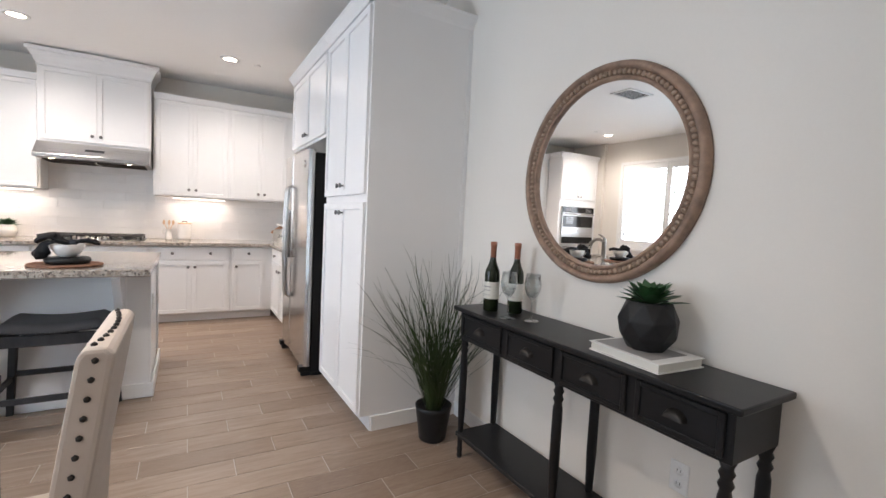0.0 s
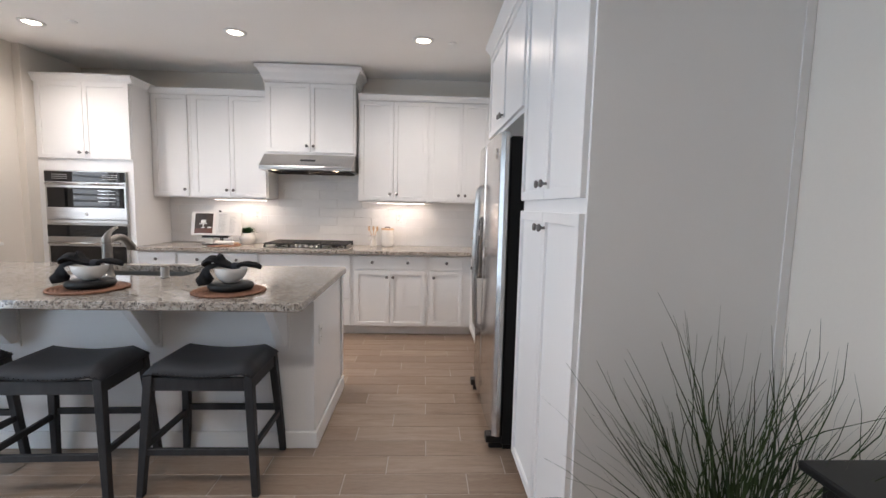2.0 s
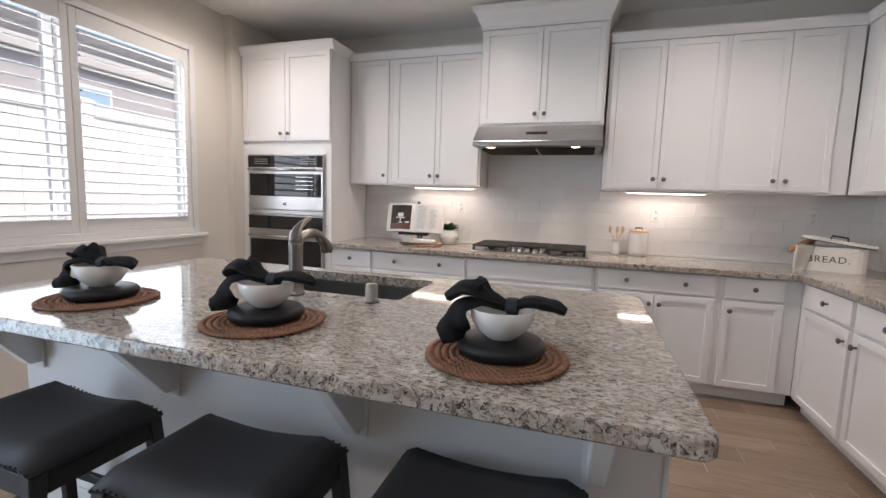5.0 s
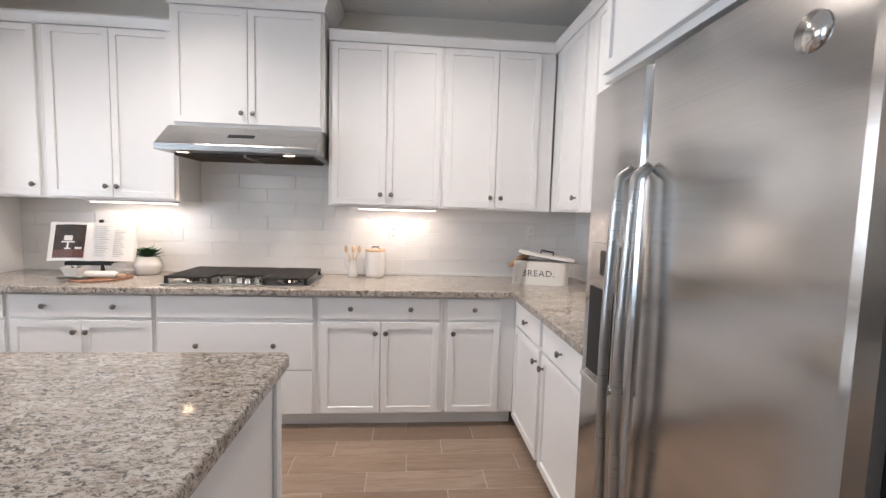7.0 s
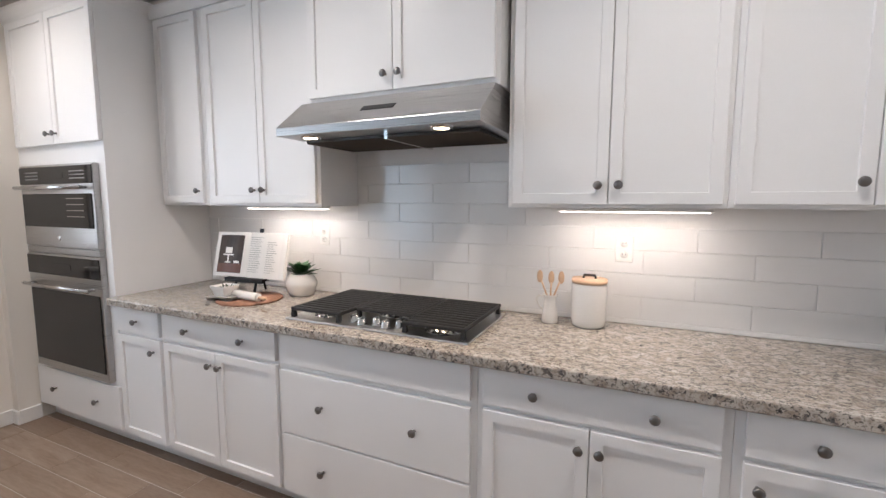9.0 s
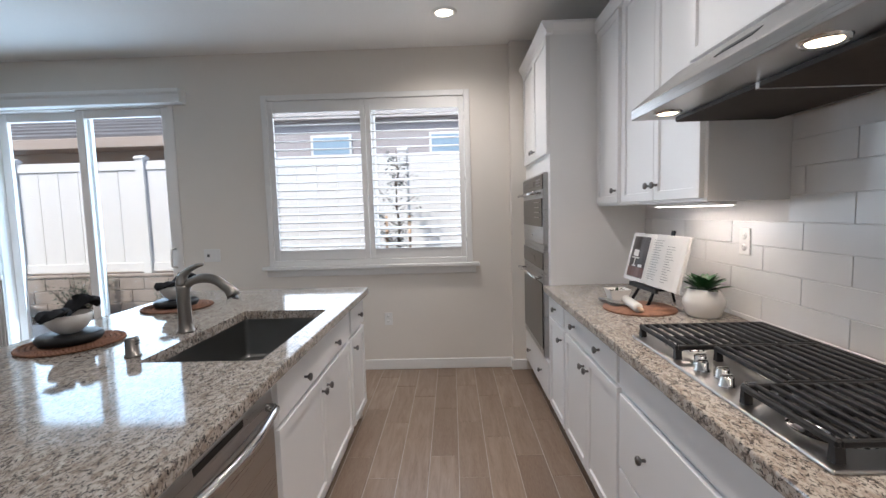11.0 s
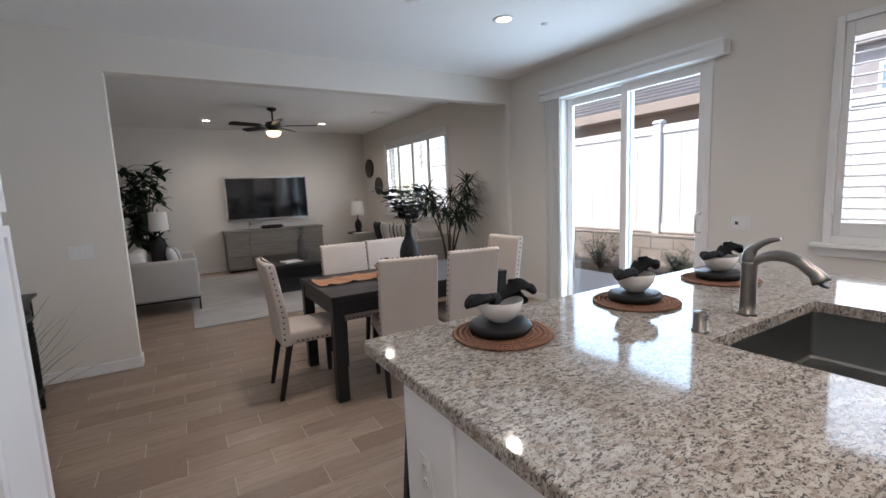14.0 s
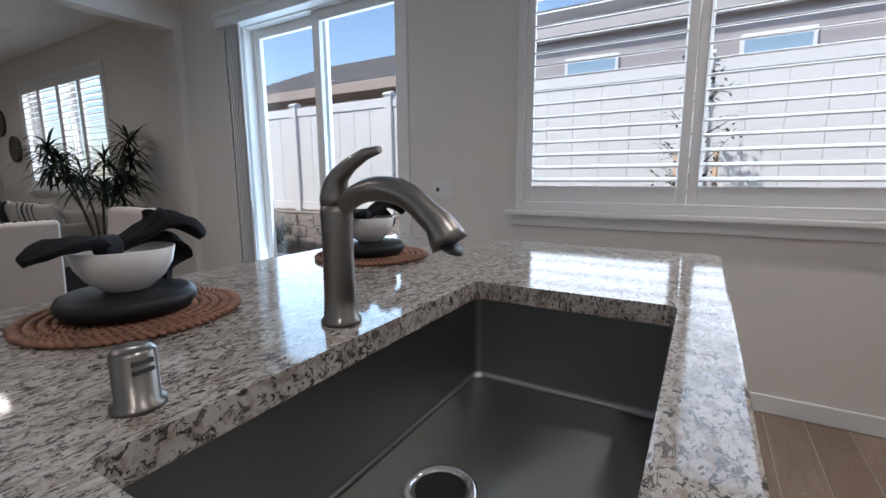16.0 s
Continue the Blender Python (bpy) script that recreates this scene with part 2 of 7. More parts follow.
def granite():
    m = material("speckled_granite", (0.6, 0.56, 0.5), 0.07)
    n = Net(m)
    v = n.coords((1, 1.7, 1))
    cloud = n.noise(v, 9, 4, 0.6)
    patch = n.noise(v, 38, 3, 0.6, 0.6)
    speck = n.noise(v, 75, 3, 0.7, 0.8)
    fleck = n.noise(v, 42, 4, 0.75, 1.2)
    grain = n.noise(v, 260, 2)
    base = n.ramp(cloud, [(0.3, (0.37, 0.325, 0.28)), (0.55, (0.475, 0.43, 0.38)), (0.75, (0.55, 0.51, 0.46))])
    base = n.mix(n.ramp(patch, [(0.47, (0, 0, 0)), (0.60, (0.75, 0.75, 0.75))]), base, (0.23, 0.175, 0.135))
    base = n.mix(n.ramp(fleck, [(0.55, (0, 0, 0)), (0.595, (0.95, 0.95, 0.95))]), base, (0.075, 0.058, 0.050))
    base = n.mix(n.ramp(speck, [(0.56, (0, 0, 0)), (0.595, (1, 1, 1))]), base, (0.022, 0.020, 0.020))
    base = n.mix(n.ramp(grain, [(0.35, (0, 0, 0)), (0.75, (0.2, 0.2, 0.2))]), base, (0.62, 0.59, 0.55))
    n.color(base)
    n.roughness(grain, 0.04, 0.10)
    n.bump(grain, 0.02, 0.0003)
    return m


GRANITE = granite()


def brushed(name, color, rough, along, low=0.85):
    m = material(name, color, rough, 1.0)
    n = Net(m)
    stretch = {"x": (1.5, 0, 300), "y": (0, 1.5, 260), "z": (300, 0, 1.5)}[along]
    hair = n.noise(n.coords(stretch), 1.0, 3)
    cloud = n.noise(n.coords(), 1.6, 2)
    n.color(n.mix(0.5, n.ramp(hair, [(0.3, tuple(c * low for c in color)), (0.7, color)]), n.ramp(cloud, [(0.3, tuple(c * 0.93 for c in color)), (0.7, color)])))
    n.roughness(hair, rough - 0.04 * (1 - low) * 6, rough + 0.05 * (1 - low) * 6)
    n.bump(hair, 0.12 * (1 - low), 0.0002)
    n.b.inputs["Anisotropic"].default_value = 0.6
    return m


STEEL = brushed("brushed_steel", (0.50, 0.49, 0.48), 0.28, "x")


def sheet_steel():
    m = material("rolled_steel_door", (0.50, 0.49, 0.48), 0.2, 1.0)
    n = Net(m)
    hair = n.noise(n.coords((0, 1.2, 330)), 1.0, 4)
    band = n.noise(n.coords((0, 0.5, 16)), 1.0, 3)
    wave = n.noise(n.coords((0, 0.9, 5.5)), 1.0, 2)
    n.color(n.mix(0.5, n.ramp(hair, [(0.3, (0.50, 0.49, 0.48)), (0.7, (0.62, 0.61, 0.60))]), n.ramp(band, [(0.35, (0.52, 0.51, 0.50)), (0.65, (0.61, 0.60, 0.59))])))
    n.roughness(hair, 0.13, 0.24)
    n.bump(wave, 0.35, 0.006)
    n.b.inputs["Anisotropic"].default_value = 0.55
    return m


STEEL_Y = sheet_steel()
SINK_STEEL = brushed("sink_steel", (0.29, 0.29, 0.28), 0.40, "x")


def plank_material():
    m = material("wood_look_tile", (0.36, 0.27, 0.2), 0.33)
    n = Net(m)
    t = n.t
    info = t.nodes.new("ShaderNodeObjectInfo")
    geo = t.nodes.new("ShaderNodeNewGeometry")
    add = t.nodes.new("ShaderNodeMath")
    add.operation = "ADD"
    n.link(info.outputs["Random"], add.inputs[0])
    n.link(geo.outputs["Random Per Island"], add.inputs[1])
    frac = t.nodes.new("ShaderNodeMath")
    frac.operation = "FRACT"
    n.link(add.outputs[0], frac.inputs[0])
    rnd = frac.outputs[0]
    shift = t.nodes.new("ShaderNodeVectorMath")
    shift.operation = "ADD"
    mul = t.nodes.new("ShaderNodeVectorMath")
    mul.operation = "SCALE"
    mul.inputs[0].default_value = (37.0, 53.0, 0.0)
    n.link(rnd, mul.inputs["Scale"])
    c = t.nodes.new("ShaderNodeTexCoord")
    n.link(c.outputs["Object"], shift.inputs[0])
    n.link(mul.outputs[0], shift.inputs[1])
    mp = t.nodes.new("ShaderNodeMapping")
    mp.inputs["Scale"].default_value = (1.0, 9.0, 1.0)
    n.link(shift.outputs[0], mp.inputs["Vector"])
    grain = n.noise(mp.outputs[0], 3.2, 6, 0.62, 0.8)
    fine = n.noise(mp.outputs[0], 22, 5, 0.6)
    tone = n.ramp(rnd, [(0.0, (0.20, 0.138, 0.10)), (0.3, (0.285, 0.208, 0.155)), (0.65, (0.375, 0.285, 0.218)), (0.85, (0.24, 0.172, 0.128)), (1.0, (0.32, 0.235, 0.172))])
    col = n.mix(n.ramp(grain, [(0.32, (0, 0, 0)), (0.68, (0.75, 0.75, 0.75))]), tone, (0.18, 0.112, 0.076))
    col = n.mix(n.ramp(fine, [(0.35, (0, 0, 0)), (0.8, (0.4, 0.4, 0.4))]), col, (0.41, 0.318, 0.245))
    n.color(col)
    n.roughness(grain, 0.28, 0.44)
    n.bump(fine, 0.12, 0.0008)
    return m


PLANK = plank_material()


def tile_material():
    m = material("glossy_white_tile", (0.76, 0.755, 0.75), 0.16)
    n = Net(m)
    info = n.t.nodes.new("ShaderNodeObjectInfo")
    wave = n.noise(n.coords(), 9, 2)
    n.color(n.mix(0.5, n.ramp(info.outputs["Random"], [(0, (0.72, 0.715, 0.71)), (1, (0.78, 0.775, 0.77))]), n.ramp(wave, [(0.3, (0.74, 0.735, 0.73)), (0.7, (0.78, 0.775, 0.77))])))
    n.roughness(wave, 0.12, 0.2)
    n.bump(wave, 0.08, 0.003)
    return m


TILE = tile_material()
TILE_GROUT = mottled("white_grout", (0.78, 0.77, 0.76), 0.9, spread=0.03)

# blue base colour paints the sky's reflection into the neighbours' panes
SKY_TINTED_PANE = material("far_pane_with_painted_sky", (0.30, 0.42, 0.52), 0.08)


# ---- mesh tools ----
def box(bm, x0, x1, y0, y1, z0, z1, bev=0.0, seg=1):
    r = bmesh.ops.create_cube(bm, size=1, matrix=Matrix.Translation(((x0 + x1) / 2, (y0 + y1) / 2, (z0 + z1) / 2)) @ Matrix.Diagonal((abs(x1 - x0), abs(y1 - y0), abs(z1 - z0), 1)))
    if bev:
        edges = list({e for v in r["verts"] for e in v.link_edges})
        bmesh.ops.bevel(bm, geom=edges, offset=bev, segments=seg, profile=0.5, affect="EDGES", clamp_overlap=True)
    return bm


def prism(bm, outline, axis, a0, a1, bev=0.0, seg=1):
    """A closed outline of (u, v) swept along an axis from a0 to a1. x: (y, z); y: (x, z); z: (x, y)."""
    place = {"x": lambda u, v, a: (a, u, v), "y": lambda u, v, a: (u, a, v), "z": lambda u, v, a: (u, v, a)}[axis]
    lo = [bm.verts.new(place(u, v, a0)) for u, v in outline]
    hi = [bm.verts.new(place(u, v, a1)) for u, v in outline]
    k = len(outline)
    fs = [bm.faces.new(lo), bm.faces.new(hi)] + [bm.faces.new((lo[i], lo[(i + 1) % k], hi[(i + 1) % k], hi[i])) for i in range(k)]
    bmesh.ops.recalc_face_normals(bm, faces=fs)
    if bev:
        bmesh.ops.bevel(bm, geom=list({e for f in fs for e in f.edges}), offset=bev, segments=seg, profile=0.5, affect="EDGES", clamp_overlap=True)
    return bm


def lathe(bm, profile, seg=28, m=Matrix()):
    """Turns (radius, height) pairs round z."""
    rings = []
    for r, z in profile:
        if r < 1e-5:
            rings.append([bm.verts.new(m @ Vector((0, 0, z)))])
        else:
            rings.append([bm.verts.new(m @ Vector((r * math.cos(2 * math.pi * i / seg), r * math.sin(2 * math.pi * i / seg), z))) for i in range(seg)])
    fs = []
    for a, b in zip(rings, rings[1:]):
        for i in range(seg):
            j = (i + 1) % seg
            if len(a) == 1 and len(b) > 1:
                fs.append(bm.faces.new((a[0], b[j], b[i])))
            elif len(b) == 1 and len(a) > 1:
                fs.append(bm.faces.new((a[i], a[j], b[0])))
            elif len(a) > 1:
                fs.append(bm.faces.new((a[i], a[j], b[j], b[i])))
    for f in fs:
        f.smooth = True
    return bm


def rod(bm, a, b, r0, r1=None, seg=12):
    """A round bar with end caps from a to b."""
    a, b = Vector(a), Vector(b)
    r1 = r0 if r1 is None else r1
    m = Matrix.Translation(a) @ (b - a).to_track_quat("Z", "Y").to_matrix().to_4x4()
    h = (b - a).length
    lathe(bm, [(0, 0), (r0, 0), (r1, h), (0, h)], seg, m)
    return bm


def tube(bm, pts, radii, seg=10):
    """A round tube through points."""
    pts = [Vector(p) for p in pts]
    rings = []
    up = Vector((0.123, 0.991, 0.05))
    for i, p in enumerate(pts):
        d = (pts[min(i + 1, len(pts) - 1)] - pts[max(i - 1, 0)]).normalized()
        u = (up - d * up.dot(d)).normalized()
        up = u
        w = d.cross(u)
        r = radii[i] if isinstance(radii, (list, tuple)) else radii
        rings.append([bm.verts.new(p + r * (math.cos(2 * math.pi * k / seg) * u + math.sin(2 * math.pi * k / seg) * w)) for k in range(seg)])
    for a, b in zip(rings, rings[1:]):
        for k in range(seg):
            f = bm.faces.new((a[k], a[(k + 1) % seg], b[(k + 1) % seg], b[k]))
            f.smooth = True
    bm.faces.new(list(reversed(rings[0])))
    bm.faces.new(rings[-1])
    return bm


def blob(bm, c, r, m=Matrix(), rough=0.0, freq=3.0, sub=3):
    """A rounded lump of half-sizes r, uneven by rough."""
    got = bmesh.ops.create_icosphere(bm, subdivisions=sub, radius=1)
    for v in got["verts"]:
        k = 1 + rough * noise.noise(v.co * freq + Vector(c) * 7)
        v.co = Vector(c) + m @ Vector((v.co.x * r[0] * k, v.co.y * r[1] * k, v.co.z * r[2] * k))
    for f in {f for v in got["verts"] for f in v.link_faces}:
        f.smooth = True
    return bm


def pad(bm, x0, x1, y0, y1, z0, z1, rnd, seg=3):
    """A soft box with round edges."""
    box(bm, x0, x1, y0, y1, z0, z1, rnd, seg)
    for f in bm.faces:
        f.smooth = True
    return bm


def leaf(bm, base, way, length, width, droop=0.3, seg=5, fold=0.15, up=None):
    """A tapered leaf with a bent spine and a fold along it."""
    way = Vector(way).normalized()
    side = way.cross(Vector(up) if up else Vector((0, 0, 1)))
    side = side.normalized() if side.length > 1e-3 else Vector((1, 0, 0))
    nrm = side.cross(way)
    rows, p, d = [], Vector(base), way.copy()
    for i in range(seg + 1):
        t = i / seg
        w = width * 0.5 * max(0.02, math.sin(math.pi * min(1, 0.12 + 0.88 * t)) ** 0.8)
        rows.append([bm.verts.new(p + side * w + nrm * w * fold), bm.verts.new(p), bm.verts.new(p - side * w + nrm * w * fold)])
        d = (d + Vector((0, 0, -droop / seg))).normalized()
        p = p + d * length / seg
    for a, b in zip(rows, rows[1:]):
        for k in (0, 1):
            f = bm.faces.new((a[k], a[k + 1], b[k + 1], b[k]))
            f.smooth = True
    return bm


def finish(name, bm, mat):
    me = bpy.data.meshes.new(name)
    bm.to_mesh(me)
    bm.free()
    me.materials.append(mat)
    return me


def part(name, bm, mat, parent, label=""):
    ob = new(name, finish(name, bm, mat))
    ob.parent = parent
    return tagged(ob, label)


def thing(name, m, label, category, group="", kind=""):
    ob = new(name)
    ob.empty_display_size = 0.05
    ob.matrix_world = m
    return tagged(ob, label, category, group, kind)


def solid(name, bm, mat, label, category, group="", kind="", m=Matrix()):
    ob = new(name, finish(name, bm, mat))
    ob.matrix_world = m
    return tagged(ob, label, category, group, kind)


def M():
    return bmesh.new()


def smooth_all(bm):
    for f in bm.faces:
        f.smooth = True
    return bm


def holed_wall(name, axis, a0, a1, n0, n1, z0, z1, holes, mat, label):
    """A wall along an axis from a0 to a1, n0 to n1 thick, with openings (lo, hi, bottom, top) cut through it."""
    bm = M()
    cuts = sorted({a0, a1, *[h[0] for h in holes], *[h[1] for h in holes]})
    for lo, hi in zip(cuts, cuts[1:]):
        spans, z = [], z0
        for h in sorted((h for h in holes if h[0] <= lo + 1e-6 and h[1] >= hi - 1e-6), key=lambda h: h[2]):
            if h[2] > z:
                spans.append((z, h[2]))
            z = h[3]
        if z < z1:
            spans.append((z, z1))
        for s, e in spans:
            box(bm, *((lo, hi, n0, n1) if axis == "x" else (n0, n1, lo, hi)), s, e)
    bmesh.ops.remove_doubles(bm, verts=bm.verts, dist=1e-5)
    seen = {}
    for f in bm.faces:
        seen.setdefault(tuple(round(c, 4) for c in f.calc_center_median()), []).append(f)
    bmesh.ops.delete(bm, geom=[f for fs in seen.values() if len(fs) > 1 for f in fs], context="FACES")
    return solid(name, bm, mat, label, "wall", kind="structure")


# ---- the rooms ----
NORTH, EAST, WEST, PART, SOUTH, FAR_EAST, CEIL = 6.18, 1.57, -3.56, -0.13, -5.45, 3.2, 2.85
WIN = (3.25, 5.075, 0.975, 2.48)
DOOR = (0.74, 2.46, 0.0, 2.47)
LIVWIN = (-4.22, -1.70, 1.02, 2.50)

holed_wall("wall_north", "x", WEST - 0.2, EAST + 0.2, NORTH, NORTH + 0.2, 0, CEIL, [], WALL, "greige painted kitchen wall behind the cabinets")
holed_wall("wall_east", "y", PART - 0.15, NORTH, EAST, EAST + 0.2, 0, CEIL, [], WALL, "greige painted wall with the round mirror")
holed_wall("wall_west", "y", SOUTH - 0.2, NORTH, WEST - 0.2, WEST, 0, CEIL, [WIN, DOOR, LIVWIN], WALL, "greige painted outside wall with shuttered windows")
holed_wall("wall_middle", "x", WEST, FAR_EAST, PART - 0.15, PART, 0, CEIL, [(-3.485, 0.745, 0, 2.54)], WALL, "greige partition with a wide opening to the living room")
holed_wall("wall_south", "x", WEST, FAR_EAST + 0.2, SOUTH - 0.2, SOUTH, 0, CEIL, [], WALL, "greige living room wall behind the television")
holed_wall("wall_far_east", "y", SOUTH, PART - 0.15, FAR_EAST, FAR_EAST + 0.2, 0, CEIL, [], WALL, "plain greige living room side wall")
bm = M()
box(bm, WEST, WEST + 0.07, 5.42, NORTH, 0, CEIL)
solid("wall_furring", bm, WALL, "shallow painted wall projection beside the oven cabinet", "wall", kind="structure")
bm = M()
box(bm, 1.53, EAST, 4.38, NORTH, 0, CEIL)
solid("wall_kitchen_east", bm, WALL, "greige painted wall behind the corner cabinets", "wall", kind="structure")

bm = M()
box(bm, WEST - 0.2, FAR_EAST + 0.2, SOUTH - 0.2, NORTH + 0.2, CEIL, CEIL + 0.2)
solid("ceiling", bm, CEILING, "smooth white painted ceiling", "ceiling", kind="structure")
# unseen roof mass, added to block the sun from the rooms
bm = M()
prism(bm, [(WEST - 1.0, 2.95), (FAR_EAST + 0.6, 2.95), (0.5, 4.4)], "y", SOUTH - 0.6, NORTH + 0.6)
solid("roof", bm, ROOF_TILE, "unseen low grey tiled roof added to keep sun out", "roof", kind="structure")


def baseboard(x0, x1, y0, y1):
    bm = M()
    box(bm, x0, x1, y0, y1, 0.001, 0.095, 0.004)
    solid("baseboard", bm, TRIM, "white painted baseboard along the wall", "baseboard", kind="structure")


T = 0.014
baseboard(WEST, WEST + T, 2.47, 5.42)
baseboard(WEST, WEST + T, PART, 0.73)
baseboard(WEST + 0.07, WEST + 0.07 + T, 5.42, 5.54)
baseboard(WEST + T, WEST + 0.07 + T, 5.42 - T, 5.42)
baseboard(EAST - T, EAST, PART, 2.24)
baseboard(0.745, EAST - T, PART, PART + T)
baseboard(0.745 - T, 0.745, PART - 0.15, PART + T)
baseboard(-3.485, -3.485 + T, PART - 0.15, PART + T)
baseboard(WEST + T, -3.485, PART, PART + T)
baseboard(WEST, WEST + T, SOUTH, PART - 0.15)
baseboard(WEST + T, FAR_EAST, SOUTH, SOUTH + T)


# ---- openings ----
def shutter_panel(name, parent, y0, y1, z0, z1, x, slats, tilt):
    """One hinged plantation shutter: stiles, rails and tilted louvers."""
    w = 0.045
    for a, b, c, d, nm in ((y0, y0 + w, z0, z1, "stile"), (y1 - w, y1, z0, z1, "stile"), (y0 + w, y1 - w, z0, z0 + 0.09, "rail"), (y0 + w, y1 - w, z1 - 0.10, z1, "rail")):
        bm = M()
        box(bm, x - 0.013, x + 0.013, a, b, c, d, 0.003)
        part(nm, bm, TRIM, parent)
    lo, hi = z0 + 0.09, z1 - 0.10
    pitch = (hi - lo) / slats
    bm = M()
    prism(bm, [(-0.036, 0), (-0.030, 0.0045), (0, 0.006), (0.030, 0.0050), (0.036, 0.0030), (0.036, -0.0030), (0.030, -0.0050), (0, -0.006), (-0.030, -0.0045)], "y", y0 + w + 0.002, y1 - w - 0.002)
    bmesh.ops.rotate(bm, verts=bm.verts, cent=(0, 0, 0), matrix=Matrix.Rotation(radians(tilt), 3, "Y"))
    me = finish("slat", bm, TRIM)
    for i in range(slats):
        ob = new("slat", me)
        ob.location = (x, 0, lo + pitch * (i + 0.5))
        ob.parent = parent


def shuttered_window(name, y0, y1, z0, z1, panels, slats, tilt, label):
    win = thing(name, Matrix(), label, "window", kind="structure")
    f = 0.05
    for a, b, c, d in ((y0, y0 + f, z0, z1), (y1 - f, y1, z0, z1), (y0 + f, y1 - f, z1 - f, z1), (y0 + f, y1 - f, z0, z0 + f)):
        bm = M()
        box(bm, WEST - 0.06, WEST + 0.028, a, b, c, d, 0.004)
        part("window_frame", bm, TRIM, win)
    bm = M()
    box(bm, WEST - 0.01, WEST + 0.065, y0 - 0.06, y1 + 0.06, z0 - 0.032, z0, 0.008, 2)
    part("window_sill", bm, TRIM, win)
    bm = M()
    box(bm, WEST, WEST + 0.02, y0 - 0.03, y1 + 0.03, z0 - 0.095, z0 - 0.032, 0.004)
    part("window_apron", bm, TRIM, win)
    step = (y1 - y0 - 2 * f) / panels
    for i in range(panels):
        shutter_panel("shutter", win, y0 + f + i * step + 0.002, y0 + f + (i + 1) * step - 0.002, z0 + f + 0.002, z1 - f - 0.002, WEST + 0.002, slats, tilt)
    for a, b in ((y0, (y0 + y1) / 2 - 0.02), ((y0 + y1) / 2 + 0.02, y1)):
        bm = M()
        box(bm, WEST - 0.135, WEST - 0.130, a + 0.04, b - 0.04, z0 + 0.04, z1 - 0.04)
        part("pane", bm, PANE, win).visible_shadow = False
        for c, d, e, g in ((a, a + 0.04, z0, z1), (b - 0.04, b, z0, z1), (a + 0.04, b - 0.04, z0, z0 + 0.04), (a + 0.04, b - 0.04, z1 - 0.04, z1)):
            bm = M()
            box(bm, WEST - 0.16, WEST - 0.10, c, d, e, g, 0.004)
            part("sash", bm, VINYL, win)
    for hz in (z0 + 0.22, (z0 + z1) / 2, z1 - 0.22):
        for hy in (y0 + f, y1 - f):
            bm = M()
            rod(bm, (WEST + 0.03, hy, hz - 0.03), (WEST + 0.03, hy, hz + 0.03), 0.006)
            part("hinge", bm, WHITE_PLASTIC, win)
    return win


shuttered_window("window_1", *WIN, 2, 17, 14, "white plantation shutters with open louvers over a bright window")
shuttered_window("window_2", *LIVWIN, 4, 16, 10, "four-panel white plantation shutters in the living room")

# sliding glass door
door = thing("door_1", Matrix(), "white framed sliding glass patio door, closed", "door", kind="structure")
y0, y1, z0, z1 = DOOR


def frame_bars(parent, nm, x0, x1, a, b, c, d, w, mat):
    for p, q, r, s in ((a, a + w, c, d), (b - w, b, c, d), (a + w, b - w, d - w, d), (a + w, b - w, c, c + w)):
        bm = M()
        box(bm, x0, x1, p, q, r, s, 0.004)
        part(nm, bm, mat, parent)


frame_bars(door, "door_frame", WEST - 0.14, WEST + 0.012, y0, y1, z0 + 0.002, z1, 0.05, VINYL)
frame_bars(door, "sliding_panel", WEST - 0.06, WEST - 0.02, 1.555, y1 - 0.05, 0.05, z1 - 0.05, 0.075, VINYL)
frame_bars(door, "fixed_panel", WEST - 0.12, WEST - 0.08, y0 + 0.05, 1.64, 0.05, z1 - 0.05, 0.075, VINYL)
for x, a, b in ((WEST - 0.04, 1.63, y1 - 0.125), (WEST - 0.10, y0 + 0.125, 1.565)):
    bm = M()
    box(bm, x - 0.003, x + 0.003, a, b, 0.125, z1 - 0.125)
    part("pane", bm, PANE, door).visible_shadow = False
bm = M()
tube(bm, [(WEST - 0.02, 2.375, 0.99), (WEST + 0.035, 2.37, 1.0), (WEST + 0.045, 2.37, 1.07), (WEST + 0.035, 2.37, 1.15), (WEST - 0.02, 2.375, 1.16)], 0.011, 8)
part("door_handle", bm, VINYL, door, "white curved pull handle")

blind = thing("vertical_blind", pose(WEST, 0, 0), "white vertical blind drawn open under a valance", "blind")
bm = M()
prism(bm, [(0.0, 2.43), (0.105, 2.43), (0.105, 2.50), (0.125, 2.515), (0.125, 2.545), (0.0, 2.545)], "y", 0.535, 2.585, 0.004)
part("valance", bm, TRIM, blind)
for i in range(9):
    bm = M()
    box(bm, 0.015, 0.095, 0.575 + i * 0.026, 0.581 + i * 0.026, 0.03, 2.429)
    bmesh.ops.rotate(bm, verts=bm.verts, cent=(0.055, 0.578 + i * 0.026, 0), matrix=Matrix.Rotation(radians(58 + (i * 37 % 13)), 3, "Z"))
    part("vane", bm, WHITE_PLASTIC, blind)
bm = M()
rod(bm, (0.085, 0.83, 0.95), (0.085, 0.83, 2.43), 0.005, seg=8)
blob(bm, (0.085, 0.83, 0.95), (0.012, 0.012, 0.03), sub=2)
part("wand", bm, WHITE_PLASTIC, blind)


